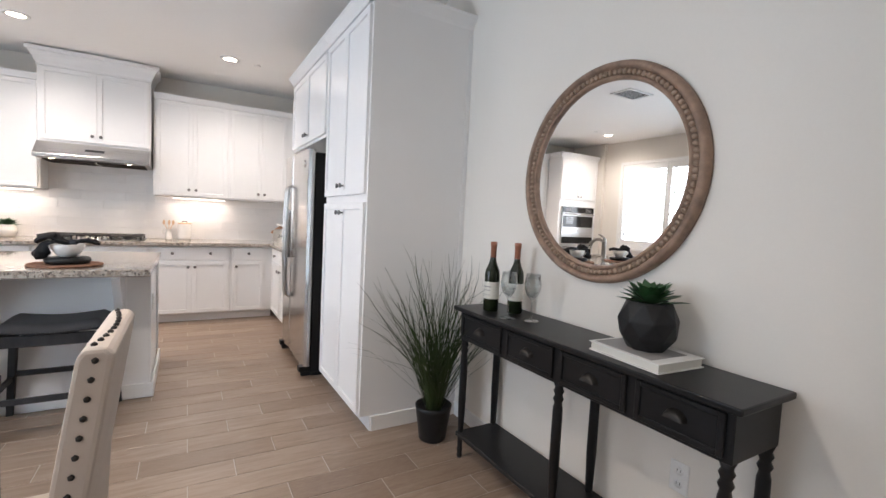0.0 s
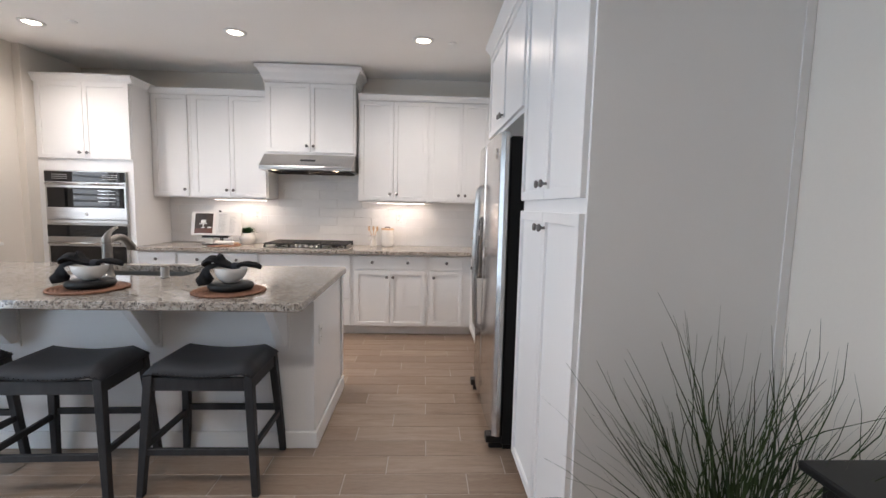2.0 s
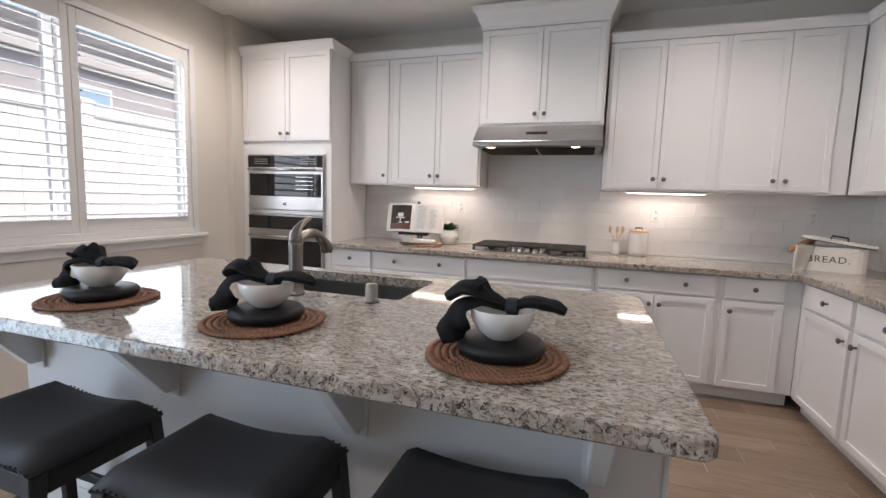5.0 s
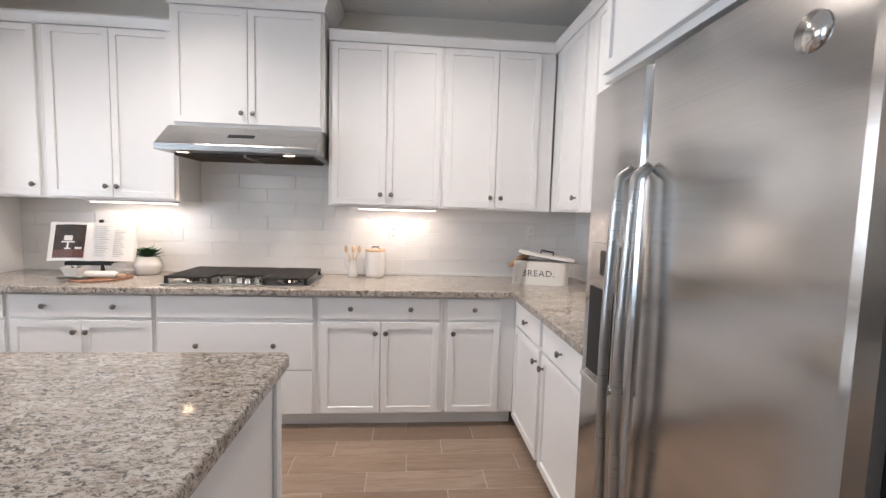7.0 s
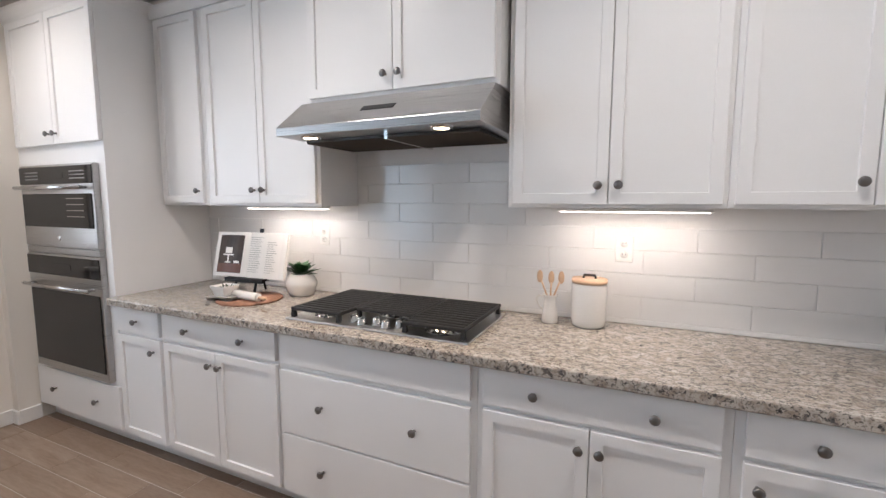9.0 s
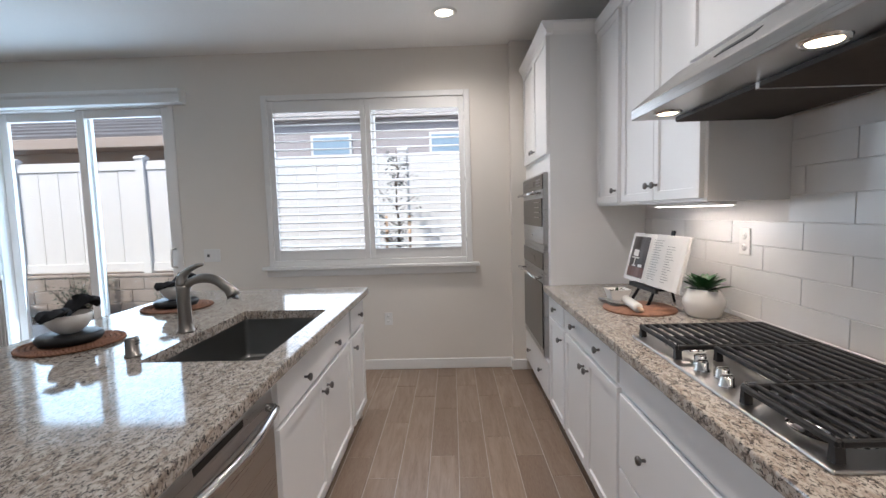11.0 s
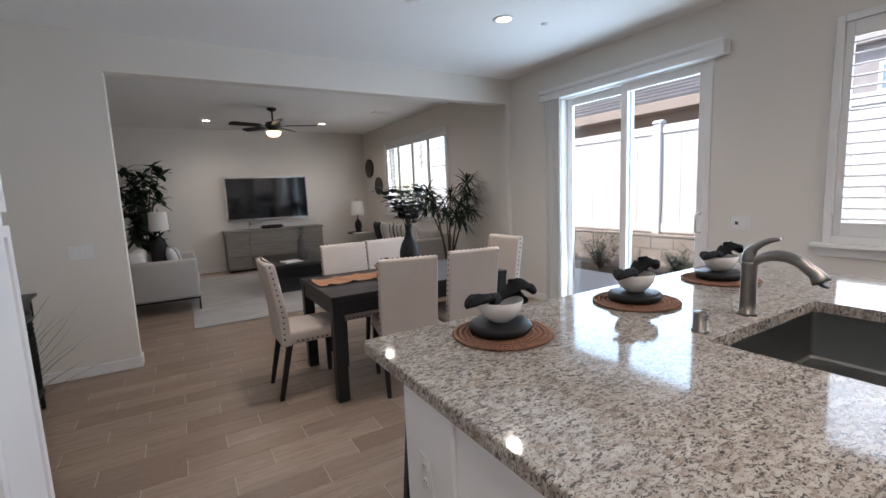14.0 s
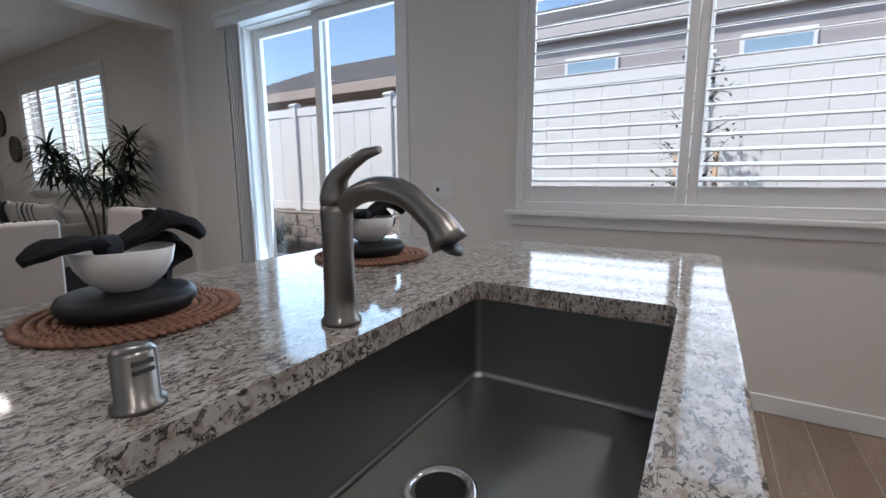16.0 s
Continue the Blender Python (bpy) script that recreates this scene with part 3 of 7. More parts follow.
# ---- ceiling fixtures ----
def downlight(x, y, watts):
    lamp = thing("downlight", pose(x, y, CEIL), "white recessed ceiling light, switched on", "ceiling light", "recessed ceiling lights")
    bm = M()
    lathe(bm, [(0.062, -0.004), (0.066, -0.010), (0.092, -0.006), (0.095, 0.0)], 32)
    part("trim_ring", bm, TRIM, lamp)
    bm = M()
    lathe(bm, [(0.0, -0.003), (0.062, -0.004)], 32)
    part("lens", bm, LAMP_GLOW, lamp)
    s = new("downlight_beam", bpy.data.lights.new("downlight_beam", "SPOT"))
    s.data.energy, s.data.color, s.data.spot_size, s.data.spot_blend, s.data.shadow_soft_size = watts, (1.0, 0.94, 0.88), radians(156), 1.0, 0.06
    s.matrix_world = pose(x, y, CEIL - 0.02)


for x, y in ((-2.91, 4.88), (-1.265, 4.93), (0.355, 4.95), (-2.17, 1.48), (-0.51, 1.45), (-0.25, -1.50), (-0.25, -4.40), (-2.22, -1.48), (-2.25, -4.25)):
    downlight(x, y, 31 if y > PART else 17)

for x, y in ((-2.57, 1.55), (-2.55, 4.84), (0.62, 4.99)):
    bm = M()
    lathe(bm, [(0, -0.012), (0.028, -0.011), (0.034, -0.006), (0.036, 0)], 20)
    solid("sprinkler_cap", bm, TRIM, "small round white sprinkler cover on the ceiling", "sprinkler", "sprinkler covers", m=pose(x, y, CEIL))
det = thing("smoke_detector", pose(-1.29, 1.53, CEIL), "round white smoke detector on the ceiling", "smoke detector")
bm = M()
lathe(bm, [(0, -0.036), (0.045, -0.036), (0.06, -0.028), (0.066, -0.012), (0.066, 0)], 28)
part("cover", bm, WHITE_PLASTIC, det)
bm = M()
lathe(bm, [(0.0, -0.040), (0.012, -0.039), (0.013, -0.034)], 12, pose(0.02, 0, 0))
part("test_button", bm, WHITE_PLASTIC, det)


def ceiling_vent(x, y, w, h):
    v = thing("ceiling_vent", pose(x, y, CEIL), "white louvred air vent in the ceiling", "air vent", "ceiling vents")
    bm = M()
    for a, b, c, d in ((-w, w, -h, -h + 0.025), (-w, w, h - 0.025, h), (-w, -w + 0.025, -h + 0.025, h - 0.025), (w - 0.025, w, -h + 0.025, h - 0.025)):
        box(bm, a, b, c, d, -0.012, -0.001, 0.002)
    part("frame", bm, TRIM, v)
    # dark sheet that paints the duct's shade behind the slats
    bm = M()
    box(bm, -w + 0.025, w - 0.025, -h + 0.025, h - 0.025, -0.003, -0.001)
    part("backing", bm, VENT_SHADE, v)
    k = 8
    for i in range(k):
        bm = M()
        c = -h + 0.035 + (2 * h - 0.07) * i / (k - 1)
        box(bm, -w + 0.026, w - 0.026, c - 0.008, c + 0.008, -0.010, -0.0075)
        bmesh.ops.rotate(bm, verts=bm.verts, cent=(0, c, -0.009), matrix=Matrix.Rotation(radians(18), 3, "X"))
        part("slat", bm, TRIM, v)


ceiling_vent(-1.25, 3.2, 0.2, 0.14)
ceiling_vent(-2.92, -2.79, 0.19, 0.1)


def wall_plate(m, label, kind_, group=""):
    """An outlet or switch plate that faces local -y."""
    p = thing("outlet" if kind_ == "outlet" else "light_switch", m, label, "outlet" if kind_ == "outlet" else "switch", group)
    wide = {"outlet": 0.036, "switch": 0.082, "panel": 0.075}[kind_]
    bm = M()
    box(bm, -wide, wide, -0.006, 0, -0.058, 0.058, 0.003)
    part("plate", bm, WHITE_PLASTIC, p)
    if kind_ == "outlet":
        for dz in (-0.024, 0.024):
            bm = M()
            lathe(bm, [(0, 0.0), (0.016, 0.0), (0.0165, 0.004)], 16, pose(0, -0.0085, dz, -90))
            part("socket", bm, WHITE_PLASTIC, p)
            for dx in (-0.0065, 0.0065):
                bm = M()
                box(bm, dx - 0.0012, dx + 0.0012, -0.0092, -0.0085, dz - 0.002, dz + 0.007)
                part("slot", bm, BAR_BLACK, p)
    elif kind_ == "switch":
        for dx in (-0.046, 0, 0.046):
            bm = M()
            box(bm, dx - 0.016, dx + 0.016, -0.009, -0.006, -0.033, 0.033, 0.002)
            part("rocker", bm, WHITE_PLASTIC, p)
    else:
        bm = M()
        box(bm, -0.045, -0.022, -0.008, -0.006, -0.014, 0.012, 0.001)
        part("sensor", bm, BAR_BLACK, p)
        bm = M()
        box(bm, 0.008, 0.04, -0.009, -0.006, -0.033, 0.033, 0.002)
        part("rocker", bm, WHITE_PLASTIC, p)
    return p


wall_plate(pose(0.095, NORTH - 0.010, 1.248), "white double outlet on the tiled wall", "outlet", "outlets")
wall_plate(pose(-1.56, NORTH - 0.010, 1.256), "white double outlet on the tiled wall", "outlet", "outlets")
wall_plate(pose(1.16, NORTH - 0.010, 1.262), "white double outlet above the bread box", "outlet", "outlets")
wall_plate(pose(1.52, 5.55, 1.26, 0, 0, -90), "white double outlet on the side wall tiles", "outlet", "outlets")
wall_plate(pose(EAST, 0.70, 0.40, 0, 0, -90), "white double outlet under the console table", "outlet", "outlets")
wall_plate(pose(WEST, 4.30, 0.47, 0, 0, 90), "white double outlet under the shuttered window", "outlet", "outlets")
wall_plate(pose(1.05, PART, 1.062, 0, 0, 180), "triple white light switch plate beside the opening", "switch")
wall_plate(pose(WEST, 2.72, 1.09, 0, 0, 90), "white wall control plate beside the patio door", "panel")


# ---- kitchen cabinets ----
def knob(parent, x, z, y=-0.02):
    bm = M()
    lathe(bm, [(0.0065, 0), (0.0055, 0.012), (0.009, 0.016), (0.0155, 0.021), (0.0165, 0.026), (0.013, 0.031), (0, 0.033)], 16, pose(x, y, z, 90))
    part("knob", bm, KNOB, parent, "dark nickel knob")


def front(parent, kind, x0, x1, z0, z1, knobs=()):
    """A door or drawer front on the local plane y = 0, facing -y; door: framed with a recessed panel."""
    bm = M()
    if kind == "door":
        box(bm, x0, x1, -0.020, 0, z0, z1)
        face = min(bm.faces, key=lambda f: f.calc_center_median().y)
        bmesh.ops.inset_region(bm, faces=[face], thickness=0.058)
        bmesh.ops.inset_region(bm, faces=[face], thickness=0.003, depth=-0.010)
        rim = [e for e in bm.edges if all(abs(v.co.x - x0) < 1e-5 or abs(v.co.x - x1) < 1e-5 for v in e.verts) and all(v.co.y < -0.019 for v in e.verts)]
        rim += [e for e in bm.edges if all(abs(v.co.z - z0) < 1e-5 or abs(v.co.z - z1) < 1e-5 for v in e.verts) and all(v.co.y < -0.019 for v in e.verts)]
        bmesh.ops.bevel(bm, geom=list(set(rim)), offset=0.0018, segments=1, affect="EDGES")
    else:
        box(bm, x0, x1, -0.020, 0, z0, z1, 0.0025, 2)
    d = part("door" if kind == "door" else "drawer_front", bm, CABINET, parent)
    for x, z in knobs:
        knob(d, x, z)
    return d


def cabinet(name, m, label, w, depth, z0, z1, fronts, toe=False, group="", crown=None):
    c = thing(name, m, label, "cabinet", group)
    bm = M()
    box(bm, 0, w, 0.0, depth, z0, z1, 0.0015)
    part("body", bm, CABINET, c)
    if toe:
        bm = M()
        box(bm, 0, w, 0.065, depth, 0.001, z0)
        part("toe_kick", bm, CABINET, c)
    for f in fronts:
        front(c, *f)
    if crown:
        lo, hi, out, l, r = crown
        bm = M()
        prof = [(0.02, lo), (-0.020, lo), (-0.024, lo + 0.02), (-out, hi - 0.015), (-out, hi), (0.02, hi)]
        prism(bm, prof, "x", -l, w + r)
        part("crown_moulding", bm, CABINET, c)
    return c


BASE_Y, UP_Y = 5.555, 5.865
# base run along the north wall
DRAWER_Z, DOOR_Z = (0.723, 0.860), (0.108, 0.704)


def base_cabinet(m, label, w, fronts, depth=NORTH - BASE_Y - 0.002):
    """fronts: (kind, x0, x1, knobs across); doors and drawers share their heights along the run."""
    rows = []
    for kind, x0, x1, ks in fronts:
        lo, hi = DRAWER_Z if kind == "slab" else DOOR_Z
        rows.append((kind, x0, x1, lo, hi, [(k, 0.793 if kind == "slab" else 0.637) for k in ks]))
    return cabinet("base_cabinet", m, label, w, depth, 0.10, 0.872, rows, True, "base cabinets")


base_cabinet(pose(-2.56, BASE_Y, 0), "white shaker base cabinet with one drawer and door", 0.402, [("slab", 0.012, 0.386, [0.20]), ("door", 0.012, 0.386, [0.335])])
base_cabinet(pose(-2.157, BASE_Y, 0), "white shaker base cabinet with a wide drawer and two doors", 0.829,
             [("slab", 0.015, 0.816, [0.215, 0.610]), ("door", 0.015, 0.4135, [0.381]), ("door", 0.4175, 0.816, [0.450])])
cabinet("base_cabinet", pose(-1.327, BASE_Y, 0), "white base cabinet with two deep drawers under the cooktop", 0.966, NORTH - BASE_Y - 0.002, 0.10, 0.872,
        [("slab", 0.015, 0.943, *DRAWER_Z), ("slab", 0.015, 0.943, 0.397, 0.694, [(0.249, 0.555), (0.71, 0.555)]), ("slab", 0.015, 0.943, 0.107, 0.388, [(0.249, 0.255), (0.71, 0.255)])], True, "base cabinets")
base_cabinet(pose(-0.36, BASE_Y, 0), "white shaker base cabinet with a wide drawer and two doors", 0.798,
             [("slab", 0.026, 0.771, [0.213, 0.588]), ("door", 0.026, 0.3965, [0.366]), ("door", 0.4005, 0.771, [0.432])])
base_cabinet(pose(0.439, BASE_Y, 0), "white shaker base cabinet with one drawer and door in the corner", 0.47, [("slab", 0.027, 0.368, [0.197]), ("door", 0.027, 0.368, [0.062])])
# base run along the east wall
base_cabinet(pose(0.91, BASE_Y - 0.002, 0, 0, 0, -90), "white shaker base cabinet in the corner run", 0.612, [("slab", 0.078, 0.588, [0.350]), ("door", 0.078, 0.588, [0.553])], 0.615)
base_cabinet(pose(0.91, BASE_Y - 0.615, 0, 0, 0, -90), "white shaker base cabinet beside the refrigerator", 0.555, [("slab", 0.022, 0.54, [0.300]), ("door", 0.022, 0.54, [0.057])], 0.615)

# worktops
top = thing("worktop", Matrix(), "polished speckled beige granite worktop along the walls", "worktop")
bm = M()
box(bm, -2.56, 1.53, 5.497, NORTH - 0.001, 0.873, 0.914, 0.006, 2)
part("long_slab", bm, GRANITE, top)
bm = M()
box(bm, 0.872, 1.53, 4.385, 5.496, 0.873, 0.914, 0.006, 2)
part("return_slab", bm, GRANITE, top)

# wall cabinets
def wall_cabinet(m, label, w, doors, depth=NORTH - UP_Y - 0.002):
    return cabinet("wall_cabinet", m, label, w, depth, 1.432, 2.56, [("door", x0, x1, 1.446, 2.517, [(k, 1.517)]) for x0, x1, k in doors], group="wall cabinets", crown=(2.524, 2.592, 0.035, 0, 0))


wall_cabinet(pose(-2.56, UP_Y, 0), "narrow white shaker wall cabinet", 0.418, [(0.028, 0.387, 0.355)])
wall_cabinet(pose(-2.141, UP_Y, 0), "white shaker wall cabinet with two doors", 0.818, [(0.030, 0.412, 0.379), (0.416, 0.798, 0.449)])
wall_cabinet(pose(-0.347, UP_Y, 0), "white shaker wall cabinet with two doors", 0.774, [(0.021, 0.387, 0.353), (0.391, 0.757, 0.425)])
wall_cabinet(pose(0.428, UP_Y, 0), "white shaker wall cabinet with two doors by the corner", 0.777, [(0.019, 0.373, 0.338), (0.377, 0.669, 0.411)])
wall_cabinet(pose(1.215, UP_Y - 0.002, 0, 0, 0, -90), "white shaker wall cabinet on the side wall", 0.605, [(0.155, 0.535, 0.503)], 0.312)
wall_cabinet(pose(1.215, UP_Y - 0.608, 0, 0, 0, -90), "white shaker wall cabinet beside the refrigerator", 0.882, [(0.066, 0.455, 0.42), (0.459, 0.85, 0.494)], 0.312)
hc = cabinet("range_hood_cabinet", pose(-1.329, 5.80, 0), "taller white cabinet above the range hood with flared crown", 0.962, NORTH - 5.80 - 0.002, 1.915, 2.70,
             [("door", 0.02, 0.480, 1.940, 2.66, [(0.446, 2.006)]), ("door", 0.484, 0.942, 1.940, 2.66, [(0.518, 2.006)])])
bm = M()
lo = [(-0.004, -0.024), (0.966, -0.024), (0.966, 0.372), (-0.004, 0.372)]
hi = [(-0.075, -0.095), (1.037, -0.095), (1.037, 0.372), (-0.075, 0.372)]
rings = []
for z, k in ((2.668, 0.0), (2.69, 0.02), (2.715, 0.22), (2.758, 0.45), (2.788, 0.75), (2.798, 1.0), (2.832, 1.0)):
    rings.append([bm.verts.new((a[0] + (b[0] - a[0]) * k, a[1] + (b[1] - a[1]) * k, z)) for a, b in zip(lo, hi)])
for a, b in zip(rings, rings[1:]):
    for i in range(4):
        bm.faces.new((a[i], a[(i + 1) % 4], b[(i + 1) % 4], b[i]))
bm.faces.new(rings[-1])
bm.faces.new(list(reversed(rings[0])))
part("crown_moulding", bm, CABINET, hc)

# tall oven cabinet
oc = cabinet("oven_cabinet", pose(-3.492, 5.55, 0), "tall white cabinet that holds the double wall oven", 0.93, NORTH - 5.55 - 0.002, 0.10, 2.56,
             [("door", 0.025, 0.4715, 1.79, 2.535, [(0.437, 1.850)]), ("door", 0.4755, 0.922, 1.79, 2.535, [(0.510, 1.850)]),
              ("slab", 0.025, 0.922, 0.115, 0.375, [(0.24, 0.25), (0.70, 0.25)])], True)
bm = M()
prism(bm, [(0.02, 2.535), (-0.020, 2.535), (-0.026, 2.555), (-0.05, 2.595), (-0.05, 2.612), (0.02, 2.612)], "x", -0.02, 0.962)
prism(bm, [(0.93, 2.535), (0.936, 2.555), (0.963, 2.595), (0.963, 2.612), (0.905, 2.612), (0.905, 2.535)], "y", 0.02, 0.55)
part("crown_moulding", bm, CABINET, oc)

ov = thing("wall_oven", pose(-3.02, 5.55, -0.02), "built-in stainless microwave over a black glass wall oven", "oven")


def appliance_front(z0, z1, panel, handle_z, nm):
    bm = M()
    box(bm, -0.395, 0.395, -0.034, 0.02, z0, z1, 0.004)
    f = part(nm, bm, STEEL, ov)
    bm = M()
    box(bm, -0.392, 0.392, -0.039, -0.033, z1 - panel, z1 - 0.012, 0.002)
    part("control_panel", bm, BLACK_GLASS, f)
    bm = M()
    box(bm, -0.10, 0.10, -0.0405, -0.0392, z1 - panel * 0.72, z1 - panel * 0.42)
    part("display", bm, SCREEN, f)
    bm = M()
    box(bm, -0.375, 0.375, -0.040, -0.033, z0 + 0.12 if z1 - z0 < 0.6 else z0 + 0.05, handle_z - 0.035, 0.004)
    part("glass_window", bm, BLACK_GLASS, f)
    bm = M()
    rod(bm, (-0.35, -0.085, handle_z), (0.35, -0.085, handle_z), 0.011)
    for x in (-0.32, 0.32):
        rod(bm, (x, -0.034, handle_z), (x, -0.085, handle_z), 0.008)
    part("handle", bm, CHROME, f)
    return f


mf = appliance_front(1.20, 1.692, 0.115, 1.555, "microwave")
for i in range(4):
    bm = M()
    box(bm, 0.12 + 0.0, 0.30, -0.0425, -0.0405, 1.385 + i * 0.035, 1.389 + i * 0.035)
    part("rack_bar", bm, CHROME, mf)
for s in (-1, 1):
    for k, z in enumerate((1.645, 1.625, 1.605)):
        bm = M()
        box(bm, s * 0.17, s * 0.32, -0.0400, -0.0391, z, z + 0.006)
        part("marking", bm, INK, mf)
bm = M()
lathe(bm, [(0, 0), (0.016, 0), (0.017, 0.003)], 20, pose(0, -0.0375, 1.255, -90))
part("badge", bm, CHROME, mf)
appliance_front(0.415, 1.155, 0.13, 0.965, "oven")
bm = M()
box(bm, -0.395, 0.395, -0.03, 0.0, 1.158, 1.197, 0.003)
part("trim_strip", bm, STEEL, ov)

# range hood
hood = thing("range_hood", pose(-0.848, 0.03, 0.02), "stainless under-cabinet range hood with its lamps on", "range hood")
bm = M()
prism(bm, [(5.55, 1.72), (5.55, 1.757), (5.72, 1.892), (NORTH - 0.042, 1.892), (NORTH - 0.042, 1.72)], "x", -0.479, 0.479, 0.002)
part("canopy", bm, STEEL, hood)
for fx0, fx1 in ((-0.43, -0.009), (0.009, 0.43)):
    bm = M()
    wave = [(5.69 + i * 0.006, 1.7005 + (0.0 if i % 2 else 0.006)) for i in range(60)]
    prism(bm, wave + [(5.69 + 59 * 0.006, 1.719), (5.69, 1.719)], "x", fx0, fx1)
    part("grease_filter", bm, DARK_METAL, hood)
bm = M()
box(bm, -0.008, 0.008, 5.69, NORTH - 0.05, 1.702, 1.7195)
part("filter_rail", bm, CHROME, hood)
bm = M()
box(bm, -0.08, 0.08, -0.003, 0.003, -0.018, 0.018, 0.001)
o = part("control_strip", bm, BLACK_PLASTIC, hood)
o.matrix_basis = pose(0, 5.634, 1.8225, -51.5)
for x in (-0.345, 0.295):
    bm = M()
    lathe(bm, [(0, -0.006), (0.03, -0.006), (0.032, -0.002)], 24, pose(x, 5.62, 1.720))
    part("lamp_lens", bm, HOOD_GLOW, hood)
    bm = M()
    lathe(bm, [(0.032, -0.004), (0.042, -0.008), (0.046, 0)], 24, pose(x, 5.62, 1.720))
    part("lamp_ring", bm, CHROME, hood)
    s = new("hood_beam", bpy.data.lights.new("hood_beam", "SPOT"))
    s.data.energy, s.data.color, s.data.spot_size, s.data.spot_blend, s.data.shadow_soft_size = 4.0, (1.0, 0.74, 0.48), radians(110), 0.7, 0.03
    s.matrix_world = pose(-0.848 + x, 5.65, 1.728)

# under-cabinet strips
for x, y, rz, ln in ((-1.68, 5.99, 0, 0.54), (0.12, 5.99, 0, 0.54), (1.37, 4.98, 90, 0.45)):
    st = thing("under_cabinet_light", pose(x, y, 1.432, 0, 0, rz), "slim lit strip light under the wall cabinet", "strip light", "under-cabinet lights")
    bm = M()
    box(bm, -ln / 2 - 0.012, ln / 2 + 0.012, -0.035, 0.035, -0.016, -0.0005, 0.003)
    part("housing", bm, WHITE_PLASTIC, st)
    bm = M()
    box(bm, -ln / 2, ln / 2, -0.028, 0.028, -0.0195, -0.0162)
    part("diffuser", bm, STRIP_GLOW, st)
    m = pose(x, y, 1.410, 0, 0, rz)
    a = new("strip_glow", bpy.data.lights.new("strip_glow", "AREA"))
    a.data.shape, a.data.size, a.data.size_y, a.data.energy, a.data.color = "RECTANGLE", ln, 0.05, 0.6, (1.0, 0.86, 0.74)
    a.matrix_world = m

# ---- cooktop ----
ct = thing("cooktop", pose(-0.868, 5.585, 0.9145), "stainless five-burner gas cooktop with black iron grates", "cooktop")
W2 = 0.455
bm = M()
box(bm, -W2, W2, 0, 0.50, 0, 0.009, 0.004, 2)
part("tray", bm, STEEL, ct)
for cx, cy, r in ((-0.30, 0.13, 0.036), (-0.30, 0.37, 0.044), (0.0, 0.30, 0.058), (0.30, 0.13, 0.044), (0.30, 0.37, 0.036)):
    bm = M()
    lathe(bm, [(r * 1.9, 0.009), (r * 1.7, 0.013), (r * 1.25, 0.014), (r * 1.2, 0.024), (0, 0.024)], 28, pose(cx, cy, 0))
    bn = part("burner", bm, CHROME, ct)
    bm = M()
    lathe(bm, [(r * 1.05, 0.024), (r * 1.05, 0.032), (r * 0.9, 0.036), (0, 0.036)], 24, pose(cx, cy, 0))
    part("burner_cap", bm, CAST_IRON, bn)


def grate(x0, x1, ya, nm="grate"):
    """Long bars along the wall on a thin frame with feet."""
    bm = M()
    z0, z1 = 0.043, 0.057
    y0, y1 = ya, 0.485
    for y in (y0, y1 - 0.012):
        box(bm, x0, x1, y, y + 0.012, z0 - 0.003, z1, 0.004)
    for x in (x0, x1 - 0.012):
        box(bm, x, x + 0.012, y0 + 0.012, y1 - 0.012, z0 - 0.003, z1 - 0.001, 0.003)
    k = round((y1 - y0) / 0.036)
    for i in range(1, k):
        y = y0 + (y1 - y0) * i / k
        box(bm, x0 + 0.010, x1 - 0.010, y - 0.0055, y + 0.0055, z0 + 0.002, z1 + 0.001, 0.003)
    x = (x0 + x1) / 2
    box(bm, x - 0.005, x + 0.005, y0 + 0.010, y1 - 0.010, z0 - 0.008, z0 + 0.004, 0.002)
    for x in (x0 + 0.001, x1 - 0.021):
        for y in (y0 + 0.001, y1 - 0.021):
            prism(bm, [(x, 0.009), (x + 0.020, 0.009), (x + 0.017, z0), (x + 0.003, z0)], "y", y, y + 0.020)
    part(nm, bm, CAST_IRON, ct, "black cast-iron grate")


grate(-W2 + 0.02, -0.156, 0.02)
grate(-0.151, 0.151, 0.135)
grate(0.156, W2 - 0.02, 0.02)
for i, (x, y) in enumerate(((-0.115, 0.075), (-0.06, 0.05), (0.0, 0.075), (0.06, 0.05), (0.115, 0.075))):
    bm = M()
    lathe(bm, [(0.021, 0.009), (0.0225, 0.013), (0.0175, 0.016), (0.017, 0.036), (0.014, 0.039), (0, 0.039)], 22, pose(x, y, 0))
    box(bm, x - 0.0035, x + 0.0035, y - 0.017, y + 0.017, 0.030, 0.043, 0.002)
    part("control_knob", bm, CHROME, ct)

# ---- refrigerator, its cabinet and the pantry ----
fr = thing("refrigerator", pose(0, 0, 0), "stainless side-by-side refrigerator with a water dispenser", "refrigerator")
FX, FY0, FY1, SPLIT = 0.79, 3.30, 4.22, 3.885
bm = M()
box(bm, 0.855, 1.53, FY0 + 0.01, FY1 - 0.01, 0.03, 1.785, 0.006)
part("body", bm, BLACK_PLASTIC, fr, "black painted cabinet sides")


